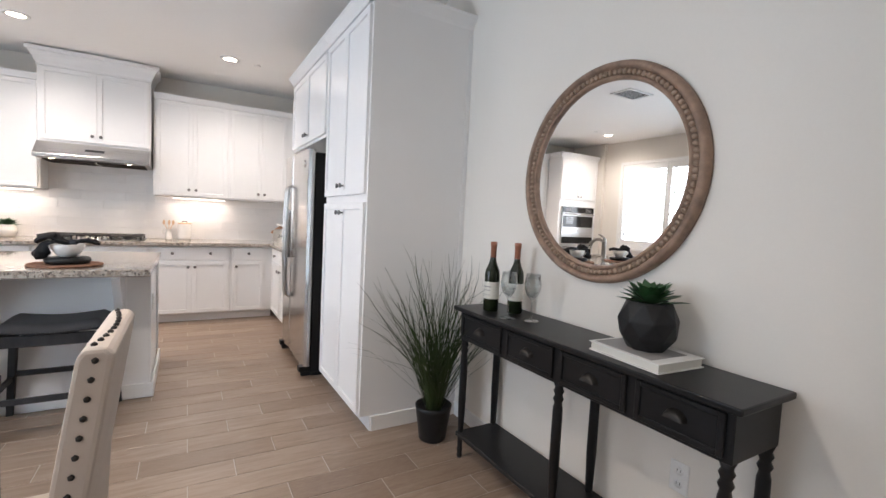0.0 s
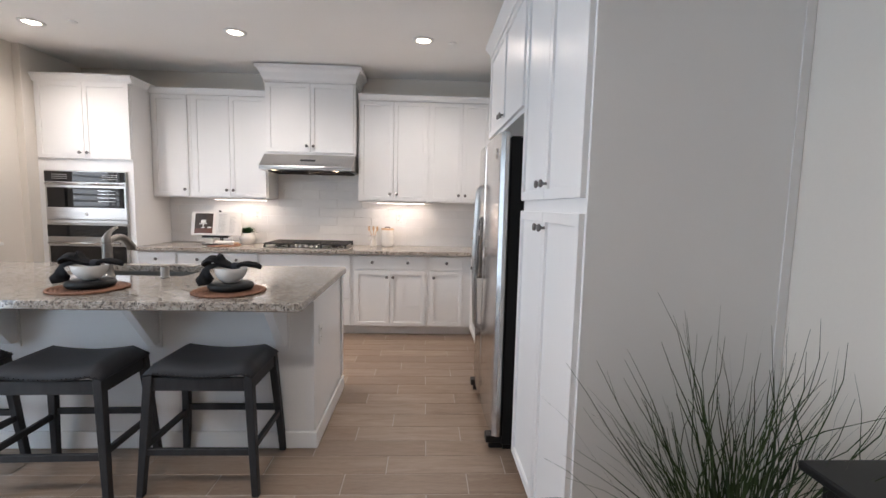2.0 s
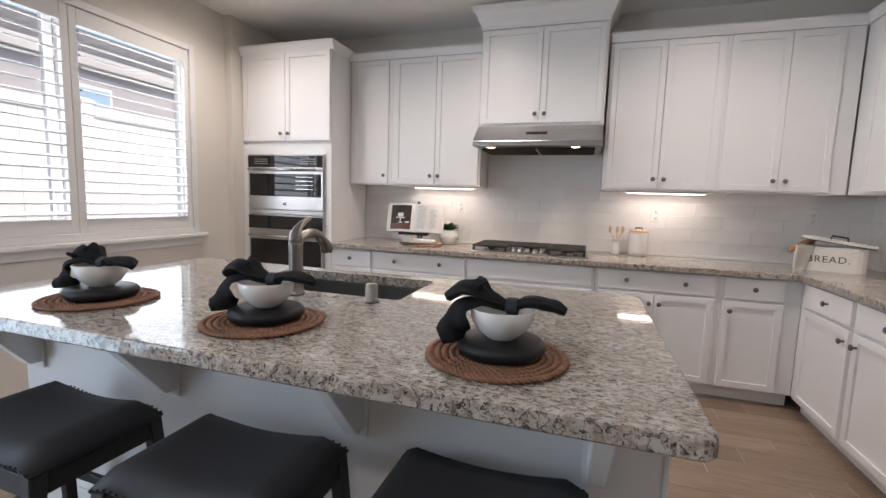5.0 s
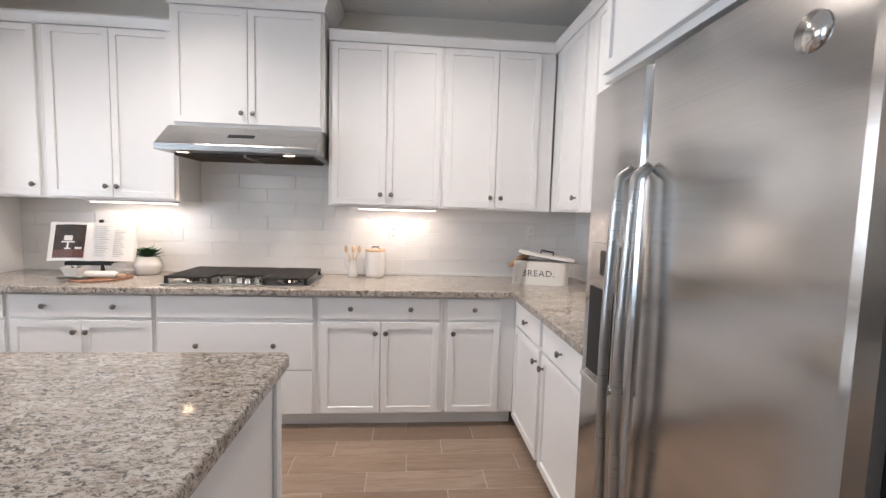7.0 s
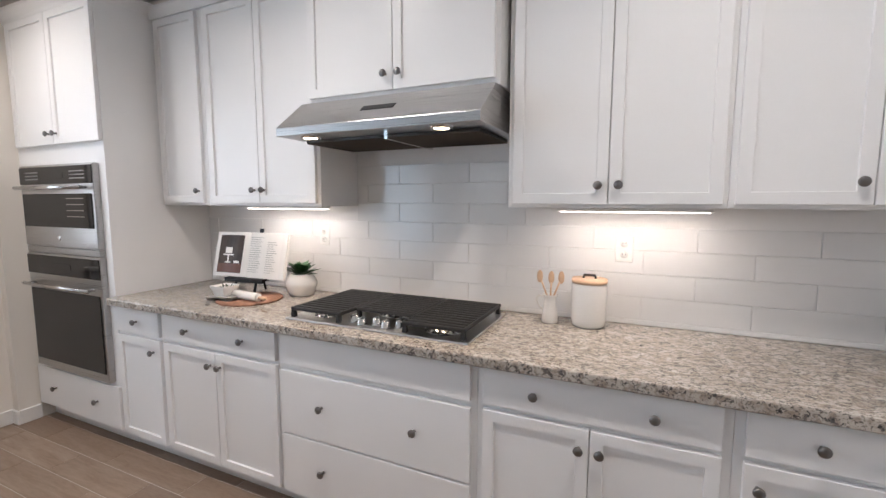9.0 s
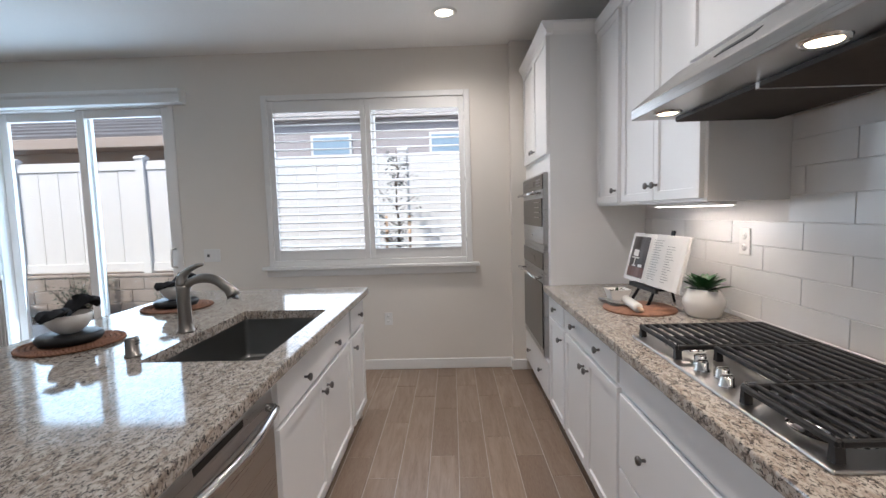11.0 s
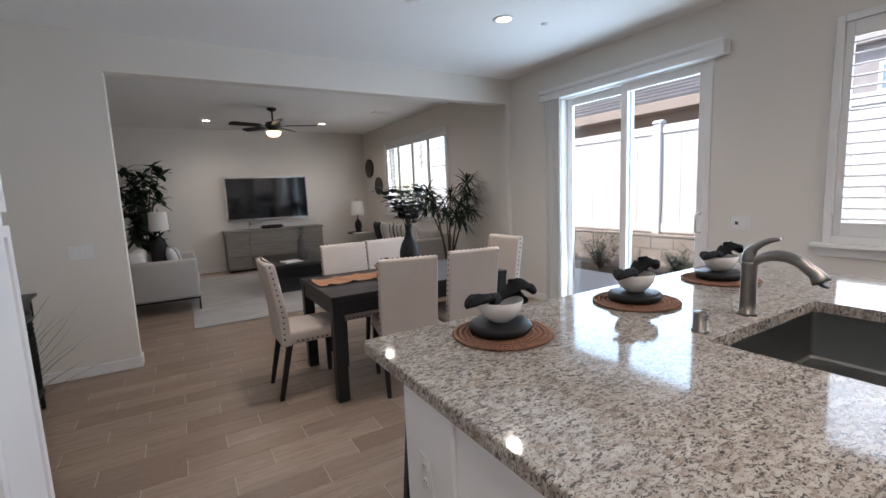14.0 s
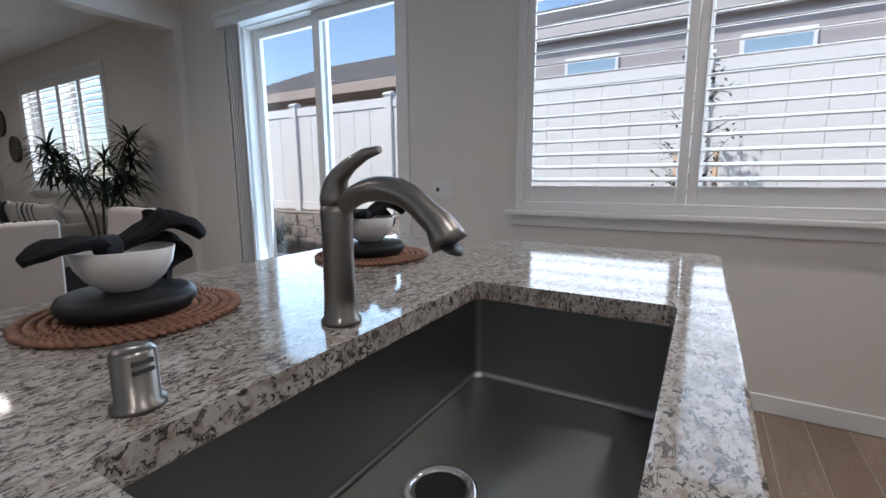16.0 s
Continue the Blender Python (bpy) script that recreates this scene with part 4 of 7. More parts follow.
def fridge_door(y0, y1):
    """A door whose front bows out slightly."""
    bm = M()
    k = 40
    out = [(0.845, y0), (0.845, y1)]
    for i in range(k + 1):
        t = i / k
        y = y1 + (y0 - y1) * t
        edge = min(t, 1 - t) * (y1 - y0)
        out.append((FX + 0.010 * (2 * t - 1) ** 2 + (0.022 * (1 - edge / 0.02) ** 2 if edge < 0.02 else 0), y))
    prism(bm, out, "z", 0.085, 1.805)
    d = part("door", bm, STEEL_Y, fr)
    return d


d1 = fridge_door(SPLIT + 0.003, FY1)
d2 = fridge_door(FY0, SPLIT - 0.003)
for d, y in ((d1, SPLIT + 0.042), (d2, SPLIT - 0.042)):
    bm = M()
    pts = [(FX + 0.0, y, 0.56), (FX - 0.032, y, 0.585)] + [(FX - 0.036 - 0.014 * math.sin(math.pi * i / 10), y, 0.60 + 0.9 * i / 10) for i in range(11)] + [(FX - 0.032, y, 1.515), (FX + 0.0, y, 1.54)]
    tube(bm, pts, 0.0135, 10)
    part("handle", bm, STEEL, d)
bm = M()
box(bm, FX - 0.012, FX + 0.02, 3.952, 4.135, 0.90, 1.33, 0.006, 2)
disp = part("dispenser", bm, STEEL_Y, d1)
bm = M()
box(bm, FX - 0.0145, FX - 0.011, 3.965, 4.122, 0.925, 1.195, 0.003)
part("recess", bm, BLACK_PLASTIC, disp)
bm = M()
box(bm, FX - 0.0155, FX - 0.011, 3.975, 4.06, 1.235, 1.31, 0.002)
part("control_panel", bm, BLACK_GLASS, disp)
bm = M()
box(bm, FX - 0.03, FX - 0.012, 3.957, 4.13, 0.897, 0.915, 0.003)
part("drip_tray", bm, CHROME, disp)
bm = M()
lathe(bm, [(0.031, 0), (0.031, 0.003), (0, 0.0035)], 28, pose(FX + 0.004, 3.42, 1.70, 0, -90))
part("badge", bm, CHROME, d2)
bm = M()
box(bm, 0.87, 1.5, FY0 + 0.02, FY1 - 0.02, 0.001, 0.085)
part("base_grille", bm, BLACK_PLASTIC, fr)
for y in (FY0 + 0.05, FY1 - 0.05):
    bm = M()
    box(bm, 0.77, 0.92, y - 0.035, y + 0.035, 0.04, 0.084, 0.004)
    box(bm, 0.79, 0.87, y - 0.02, y + 0.02, 0.0005, 0.04, 0.004)
    part("hinge_foot", bm, BLACK_PLASTIC, fr)

cabinet("fridge_cabinet", pose(0.895, 4.372, 0, 0, 0, -90), "white shaker cabinet above the refrigerator", 1.239, 0.63, 1.89, 2.545,
        [("door", 0.03, 0.61, 1.915, 2.51, [(0.576, 1.978)]), ("door", 0.614, 1.20, 1.915, 2.51, [(0.648, 1.978)])], crown=(2.525, 2.605, 0.06, 0.0, 0))
PW, PD = 0.872, EAST - 0.895 - 0.002
pn = cabinet("pantry_cabinet", pose(0.895, 3.130, 0, 0, 0, -90), "tall white shaker pantry with two pairs of doors", PW, PD, 0.095, 2.545,
             [("door", 0.015, 0.434, 1.435, 2.51, [(0.400, 1.498)]), ("door", 0.438, 0.859, 1.435, 2.51, [(0.472, 1.498)]),
              ("door", 0.015, 0.434, 0.11, 1.385, [(0.400, 1.321)]), ("door", 0.438, 0.859, 0.11, 1.385, [(0.472, 1.321)])], True, crown=(2.525, 2.605, 0.06, 0, 0.012))
bm = M()
box(bm, PW + 0.001, PW + 0.016, 0.07, PD, 0.001, 0.095, 0.003)
part("base_trim", bm, TRIM, pn)
bm = M()
prism(bm, [(PW, 2.525), (PW + 0.006, 2.545), (PW + 0.045, 2.59), (PW + 0.045, 2.605), (PW - 0.02, 2.605), (PW - 0.02, 2.525)], "y", -0.05, PD)
part("side_crown", bm, CABINET, pn)
bm = M()
box(bm, PW - 0.001, PW + 0.004, PD - 0.03, PD, 0.1, 2.525)
part("scribe_strip", bm, CABINET, pn)

# ---- island ----
IX0, IX1, IY0, IY1 = -2.68, -0.20, 3.02, 4.305
SX0, SX1, SY0, SY1 = -1.96, -1.137, 3.76, 4.21
isl = thing("island_worktop", Matrix(), "polished speckled beige granite island top with a sink cut-out", "worktop")
bm = M()


def arc_corner(cx, cy, r, a0):
    return [(cx + r * math.cos(radians(a0 + 90 * i / 5)), cy + r * math.sin(radians(a0 + 90 * i / 5))) for i in range(6)]


r = 0.035
outer = arc_corner(IX1 - r, IY1 - r, r, 0) + arc_corner(IX0 + r, IY1 - r, r, 90) + arc_corner(IX0 + r, IY0 + r, r, 180) + arc_corner(IX1 - r, IY0 + r, r, 270)
r = 0.018
inner = arc_corner(SX1 - r, SY1 - r, r, 0) + arc_corner(SX0 + r, SY1 - r, r, 90) + arc_corner(SX0 + r, SY0 + r, r, 180) + arc_corner(SX1 - r, SY0 + r, r, 270)
k = len(outer)
levels = [(0.870, 0.004), (0.875, 0.0), (0.907, 0.0), (0.912, 0.002), (0.914, 0.007)]
oc_x, oc_y = (IX0 + IX1) / 2, (IY0 + IY1) / 2
orings, irings = [], []
for z, inset in levels:
    orings.append([bm.verts.new((x - math.copysign(inset, x - oc_x), y - math.copysign(inset, y - oc_y), z)) for x, y in outer])
    irings.append([bm.verts.new((x, y, z)) for x, y in inner])
for rs, flip in ((orings, False), (irings, True)):
    for a, b in zip(rs, rs[1:]):
        for i in range(k):
            j = (i + 1) % k
            bm.faces.new((a[i], a[j], b[j], b[i]) if not flip else (a[j], a[i], b[i], b[j]))
for i in range(k):
    j = (i + 1) % k
    bm.faces.new((orings[-1][i], orings[-1][j], irings[-1][j], irings[-1][i]))
    bm.faces.new((orings[0][j], orings[0][i], irings[0][i], irings[0][j]))
part("slab", bm, GRANITE, isl)

BX0, BX1, BYS, BYN = -2.63, -0.228, 3.345, 4.25
ib = thing("kitchen_island", Matrix(), "white painted island base with corbels under the overhang", "island")
bm = M()
box(bm, BX0, BX1, BYS, BYS + 0.05, 0.0015, 0.869)
part("back_panel", bm, CABINET, ib)
bm = M()
box(bm, BX1 - 0.05, BX1, BYS + 0.05, BYN - 0.02, 0.0015, 0.869)
part("end_panel", bm, CABINET, ib)
bm = M()
box(bm, BX0, BX0 + 0.05, BYS + 0.05, BYN - 0.02, 0.0015, 0.869)
part("end_panel", bm, CABINET, ib)
for y0_, y1_ in ((BYS - 0.006, BYS + 0.27), (BYN - 0.07, BYN - 0.018)):
    bm = M()
    box(bm, BX1 + 0.0005, BX1 + 0.014, y0_, y1_, 0.10, 0.868, 0.002)
    part("corner_post", bm, CABINET, ib)
for a, b, c, d in ((BX0 - 0.012, BX1 + 0.030, BYS - 0.018, BYS - 0.002), (BX1 + 0.0145, BX1 + 0.030, BYS - 0.002, BYN - 0.07)):
    bm = M()
    box(bm, a, b, c, d, 0.001, 0.10, 0.004)
    part("base_trim", bm, TRIM, ib)
for x in (-0.385, -1.08, -1.83, -2.54):
    bm = M()
    prism(bm, [(BYS - 0.001, 0.869), (IY0 + 0.09, 0.869), (IY0 + 0.09, 0.842), (BYS - 0.05, 0.61), (BYS - 0.001, 0.61)], "x", x - 0.024, x + 0.024, 0.003)
    box(bm, x - 0.036, x + 0.036, BYS - 0.012, BYS - 0.001, 0.585, 0.868, 0.002)
    part("corbel", bm, CABINET, ib)
wall_plate(pose(BX1 + 0.0145, 3.475, 0.635, 0, 0, 90), "white double outlet on the island end", "outlet", "outlets")

bm = M()
box(bm, -0.398, BX1 - 0.051, 4.18, BYN - 0.001, 0.0015, 0.868, 0.002)
part("corner_filler", bm, CABINET, ib)
dw = thing("dishwasher", pose(-0.40, 4.25, 0, 0, 0, 180), "stainless dishwasher with a bowed bar handle", "dishwasher")
bm = M()
box(bm, 0.0, 0.655, 0.0, 0.5, 0.10, 0.865)
part("body", bm, BLACK_PLASTIC, dw)
bm = M()
box(bm, 0.004, 0.651, -0.03, -0.001, 0.115, 0.772, 0.006, 2)
part("door", bm, STEEL, dw)
bm = M()
prism(bm, [(-0.001, 0.776), (-0.030, 0.776), (-0.022, 0.862), (-0.001, 0.862)], "x", 0.004, 0.651)
cp = part("control_panel", bm, STEEL, dw)
bm = M()
box(bm, 0.20, 0.45, -0.0265, -0.024, 0.805, 0.835, 0.001)
part("pocket", bm, BLACK_PLASTIC, cp)
bm = M()
pts = [(0.05, -0.028, 0.80), (0.052, -0.055, 0.80)] + [(0.06 + 0.535 * i / 10, -0.062 - 0.028 * math.sin(math.pi * i / 10), 0.80) for i in range(11)] + [(0.603, -0.055, 0.80), (0.605, -0.028, 0.80)]
tube(bm, pts, 0.0135, 10)
part("handle", bm, CHROME, dw)
bm = M()
box(bm, 0, 0.655, 0.05, 0.4, 0.001, 0.1)
part("kick_plate", bm, BLACK_PLASTIC, dw)
cabinet("sink_cabinet", pose(-1.06, 4.25, 0, 0, 0, 180), "white shaker sink cabinet with a false drawer and two doors", 1.16, 0.03, 0.10, 0.868,
        [("slab", 0.055, 1.135, 0.69, 0.845, [(0.334, 0.755), (0.816, 0.755)]), ("door", 0.055, 0.593, 0.115, 0.665, [(0.555, 0.60)]), ("door", 0.597, 1.135, 0.115, 0.665, [(0.635, 0.60)])], True)
cabinet("base_cabinet", pose(-2.222, 4.25, 0, 0, 0, 180), "narrow white shaker cabinet at the island end", 0.405, 0.50, 0.10, 0.868,
        [("slab", 0.02, 0.385, 0.69, 0.845, [(0.225, 0.77)]), ("door", 0.02, 0.385, 0.115, 0.665, [(0.06, 0.60)])], True, "base cabinets")

sk = thing("sink", Matrix(), "deep undermount stainless steel sink, empty", "sink")
bm = M()
e, zb = 0.006, 0.665
r = 0.022
top_r = arc_corner(SX1 + e - r, SY1 + e - r, r, 0) + arc_corner(SX0 - e + r, SY1 + e - r, r, 90) + arc_corner(SX0 - e + r, SY0 - e + r, r, 180) + arc_corner(SX1 + e - r, SY0 - e + r, r, 270)
rings = []
cx, cy = (SX0 + SX1) / 2, (SY0 + SY1) / 2
for z, s in ((0.8695, 0.0), (0.679, 0.003), (0.668, 0.006), (zb, 0.014)):
    rings.append([bm.verts.new((x - math.copysign(s, x - cx), y - math.copysign(s, y - cy), z)) for x, y in top_r])
for a, b in zip(rings, rings[1:]):
    for i in range(k):
        f = bm.faces.new((a[(i + 1) % k], a[i], b[i], b[(i + 1) % k]))
        f.smooth = True
bm.faces.new(rings[-1])
part("basin", bm, SINK_STEEL, sk)
bm = M()
lathe(bm, [(0.062, 0.003), (0.058, 0.006), (0.046, 0.005), (0.042, -0.004)], 32, pose(-1.545, 3.90, zb))
part("drain_ring", bm, CHROME, sk)
bm = M()
lathe(bm, [(0.043, 0.001), (0.02, 0.0015), (0.0, 0.003)], 24, pose(-1.545, 3.90, zb))
part("drain_cup", bm, BLACK_PLASTIC, sk)

fa = thing("faucet", pose(-1.557, 3.685, 0.914), "brushed nickel pull-out kitchen faucet with a lever", "faucet")
bm = M()
lathe(bm, [(0, 0.0005), (0.036, 0.0005), (0.036, 0.007), (0.031, 0.011), (0.0285, 0.05), (0.027, 0.16), (0.0285, 0.20), (0.0275, 0.212), (0, 0.212)], 28)
part("body", bm, NICKEL, fa)
bm = M()
pts, rad = [], []
for i in range(15):
    a = radians(200 - 165 * i / 14)
    pts.append((0, 0.100 + 0.104 * math.cos(a), 0.160 + 0.082 * math.sin(a)))
    rad.append(0.021 - 0.004 * math.sin(math.pi * min(1, i / 9)))
pts += [(0, 0.209, 0.190), (0, 0.221, 0.172), (0, 0.228, 0.160)]
rad += [0.0235, 0.028, 0.0295]
tube(bm, pts, rad, 16)
part("spout", bm, NICKEL, fa)
bm = M()
lathe(bm, [(0.0, 0), (0.022, 0), (0.024, 0.004)], 18, pose(0, 0.2285, 0.1585, 150))
part("spray_face", bm, BLACK_PLASTIC, fa)
bm = M()
pts = [(0, 0, 0.206), (0, -0.003, 0.226), (0, 0.0, 0.246), (0, 0.012, 0.264), (0, 0.036, 0.282), (0, 0.07, 0.298), (0, 0.10, 0.304)]
tube(bm, pts, [0.027, 0.026, 0.022, 0.017, 0.013, 0.010, 0.006], 14)
part("lever", bm, NICKEL, fa)
so = thing("air_gap", pose(-1.217, 3.69, 0.914), "small brushed nickel sink air gap cap", "air gap")
bm = M()
lathe(bm, [(0, 0.0005), (0.029, 0.0005), (0.029, 0.006), (0.0235, 0.008), (0.0235, 0.066), (0.019, 0.072), (0, 0.073)], 24)
part("cap", bm, NICKEL, so)
for z in (0.046, 0.056):
    bm = M()
    box(bm, -0.010, 0.012, 0.0205, 0.0242, z, z + 0.005)
    part("slot", bm, BAR_BLACK, so)


# ---- console table, mirror and what stands there ----
def turned_leg(bm, x, y, z0, z1, r):
    """A slim tapering leg with turned rings at both ends."""
    h = z1 - z0
    prof = [(0, 0), (0.55, 0), (0.75, 0.02), (0.6, 0.045), (0.8, 0.07), (0.62, 0.095), (0.66, 0.12), (1.0, 0.5), (0.95, 0.84), (0.72, 0.875), (1.05, 0.90), (0.72, 0.925), (1.05, 0.95), (0.75, 0.97), (1.1, 1.0), (0, 1.0)]
    lathe(bm, [(a * r, b * h) for a, b in prof], 16, pose(x, y, z0))


con = thing("console_table", Matrix(), "long black painted console table with four drawers", "console table")
CX0, CX1, CY0, CY1 = 1.25, 1.562, 0.37, 1.82
bm = M()
box(bm, CX0, CX1, CY0, CY1, 0.822, 0.844, 0.005, 2)
part("tabletop", bm, BLACK_PAINT, con)
bm = M()
box(bm, CX0 + 0.035, CX1 - 0.01, CY0 + 0.03, CY1 - 0.03, 0.665, 0.822, 0.003)
part("drawer_case", bm, BLACK_PAINT, con)
bm = M()
box(bm, CX0 + 0.03, CX1 - 0.012, CY0 + 0.035, CY1 - 0.035, 0.125, 0.148, 0.004)
part("lower_shelf", bm, BLACK_PAINT, con)
cuts = [0.405, 0.722, 1.067, 1.41, 1.785]
for a, b in zip(cuts, cuts[1:]):
    bm = M()
    x = CX0 + 0.035
    a, b = a + 0.018, b - 0.018
    for p, q, r, s in ((a, a + 0.018, 0.68, 0.81), (b - 0.018, b, 0.68, 0.81), (a + 0.018, b - 0.018, 0.68, 0.697), (a + 0.018, b - 0.018, 0.793, 0.81)):
        box(bm, x - 0.012, x, p, q, r, s, 0.002)
    box(bm, x - 0.004, x, a + 0.014, b - 0.014, 0.694, 0.796)
    dr = part("drawer", bm, BLACK_PAINT, con)
    bm = M()
    c = (a + b) / 2
    rows = []
    for j in range(5):
        u = j / 4
        rows.append([bm.verts.new((x - 0.006 - 0.022 * math.sin(u * math.pi / 2), c + 0.037 * math.cos(math.pi * i / 10) * (1 - 0.25 * u), 0.735 + 0.032 * math.sin(math.pi * i / 10) * (1 - 0.55 * u) + 0.0)) for i in range(11)])
    for p, q in zip(rows, rows[1:]):
        for i in range(10):
            bm.faces.new((p[i], p[i + 1], q[i + 1], q[i]))
    bm.faces.new(rows[-1])
    smooth_all(bm)
    part("cup_pull", bm, DARK_METAL, dr, "dark bronze cup pull")
for y in (CY0 + 0.05, 1.067, CY1 - 0.05):
    for x in (CX0 + 0.055, CX1 - 0.035):
        bm = M()
        turned_leg(bm, x, y, 0.001, 0.667, 0.021)
        part("leg", bm, BLACK_PAINT, con)

mir = thing("round_mirror", pose(EAST, 1.15, 1.535, 0, -90), "round wall mirror in a beaded washed-wood frame", "mirror")
bm = M()
lathe(bm, [(0.398, 0.0), (0.398, 0.020), (0.404, 0.030), (0.414, 0.028), (0.417, 0.014), (0.440, 0.014), (0.443, 0.034), (0.456, 0.043), (0.469, 0.036), (0.475, 0.02), (0.475, 0.001), (0.398, 0.001)], 96)
part("frame", bm, MIRROR_WOOD, mir)
bead = M()
blob(bead, (0, 0, 0), (0.0125, 0.0112, 0.0125), sub=2)
bead_me = finish("bead", bead, BEAD_WOOD)
for i in range(110):
    a = 2 * math.pi * i / 110
    ob = new("bead", bead_me)
    ob.parent = mir
    ob.matrix_basis = pose(0.4285 * math.cos(a), 0.4285 * math.sin(a), 0.023, 0, 0, math.degrees(a))
bm = M()
lathe(bm, [(0, 0.012), (0.3985, 0.012)], 96)
part("mirror_glass", bm, MIRROR, mir)


def bottle(x, y, dark, label):
    b = thing("wine_bottle", pose(x, y, 0.8445), label, "bottle", "bottles on the console")
    bm = M()
    lathe(bm, [(0, 0), (0.036, 0), (0.039, 0.004), (0.039, 0.19), (0.036, 0.212), (0.022, 0.245), (0.0155, 0.268), (0.0145, 0.335), (0.0165, 0.338), (0.0165, 0.348), (0.012, 0.35), (0, 0.35)], 32)
    part("glass", bm, WINE_GLASS_DARK, b)
    bm = M()
    lathe(bm, [(0.0152, 0.278), (0.0157, 0.279), (0.0155, 0.333), (0.0175, 0.337), (0.0175, 0.36), (0, 0.361)], 24)
    part("foil", bm, CORK, b)
    bm = M()
    lathe(bm, [(0.0393, 0.065), (0.0396, 0.066), (0.0396, 0.152), (0.0393, 0.153)], 32)
    lb = part("label", bm, LABEL, b)
    for z, h in ((0.125, 0.006), (0.108, 0.004), (0.085, 0.003)):
        bm = M()
        lathe(bm, [(0.0398, z), (0.0399, z + h)], 32)
        bmesh.ops.delete(bm, geom=[f for f in bm.faces if f.calc_center_median().x > -0.030], context="FACES")
        part("print", bm, INK, lb)


bottle(1.37, 1.645, True, "dark green wine bottle with a cream label")
bottle(1.46, 1.56, True, "dark wine bottle with a copper foil neck")
for x, y in ((1.335, 1.46), (1.41, 1.375)):
    g = thing("wine_glass", pose(x, y, 0.8445), "clear stemmed wine glass, empty", "glass", "glasses on the console")
    bm = M()
    lathe(bm, [(0, 0.0), (0.036, 0.0), (0.037, 0.003), (0.012, 0.007), (0.0045, 0.016), (0.004, 0.09), (0.008, 0.104), (0.026, 0.122), (0.038, 0.150), (0.0395, 0.175), (0.033, 0.225),
               (0.0318, 0.225), (0.038, 0.175), (0.0365, 0.151), (0.025, 0.124), (0.0, 0.110)], 32)
    part("glass", bm, THIN_GLASS, g)

bk = thing("coffee_table_book", pose(1.41, 0.775, 0.8445, 0, 0, -4), "large white photo book lying on the console", "book")
for nm, z0_, z1_, ins, mt in (("back_cover", 0.0, 0.004, 0.0, PAPER), ("page_block", 0.004, 0.030, 0.006, LABEL), ("front_cover", 0.030, 0.034, 0.0, PAPER)):
    bm = M()
    box(bm, -0.115 + ins, 0.115 - ins, -0.15 + ins, 0.15 - ins, z0_, z1_, 0.0012)
    part(nm, bm, mt, bk)
bm = M()
box(bm, -0.10, 0.08, -0.11, 0.135, 0.0341, 0.0346)
part("cover_print", bm, INK, bk)


def faceted_pot(bm, r, h):
    rows = []
    prof = [(0.62, 0.0), (0.93, 0.28), (1.0, 0.62), (0.74, 1.0)]
    for j, (k, z) in enumerate(prof):
        rows.append([bm.verts.new((r * k * math.cos(2 * math.pi * (i + 0.5 * (j % 2)) / 8), r * k * math.sin(2 * math.pi * (i + 0.5 * (j % 2)) / 8), z * h)) for i in range(8)])
    for j in range(3):
        a, b = rows[j], rows[j + 1]
        for i in range(8):
            n_ = (i + 1) % 8
            if j % 2 == 0:
                bm.faces.new((a[i], a[n_], b[i]))
                bm.faces.new((a[n_], b[n_], b[i]))
            else:
                bm.faces.new((a[i], a[n_], b[n_]))
                bm.faces.new((a[i], b[n_], b[i]))
    bm.faces.new(list(reversed(rows[0])))
    inner = [bm.verts.new((v.co.x * 0.9, v.co.y * 0.9, h)) for v in rows[-1]]
    deep = [bm.verts.new((v.co.x * 0.88, v.co.y * 0.88, h * 0.86)) for v in rows[-1]]
    for a, b in ((rows[-1], inner), (inner, deep)):
        for i in range(8):
            bm.faces.new((a[i], a[(i + 1) % 8], b[(i + 1) % 8], b[i]))
    bmesh.ops.bevel(bm, geom=list(bm.edges), offset=0.003, segments=1, affect="EDGES")


def succulent(bm, r, h, n_leaves, z, seed, width=0.032):
    rr = random.Random(seed)
    for i in range(n_leaves):
        t = i / n_leaves
        a = i * 2.39996 + rr.uniform(-0.2, 0.2)
        up = 0.25 + 1.5 * (1 - t)
        up = 0.35 + 1.6 * t
        ln = r * (1.05 - 0.45 * t) * rr.uniform(0.85, 1.1)
        leaf(bm, (0.012 * math.cos(a), 0.012 * math.sin(a), z + h * 0.35 * t), (math.cos(a), math.sin(a), up * 0.8), ln, width * rr.uniform(0.85, 1.15), droop=0.15, seg=4, fold=0.35)


pot = thing("succulent_pot", pose(1.42, 0.775, 0.8791) @ Matrix.Scale(0.93, 4), "faceted matte black pot with a green succulent", "potted plant")
bm = M()
faceted_pot(bm, 0.112, 0.185)
part("pot", bm, MATTE_BLACK, pot)
bm = M()
lathe(bm, [(0, 0.165), (0.072, 0.163)], 8)
part("soil", bm, SOIL, pot)
bm = M()
succulent(bm, 0.125, 0.09, 46, 0.165, 4, 0.04)
part("leaves", bm, SUCCULENT, pot)

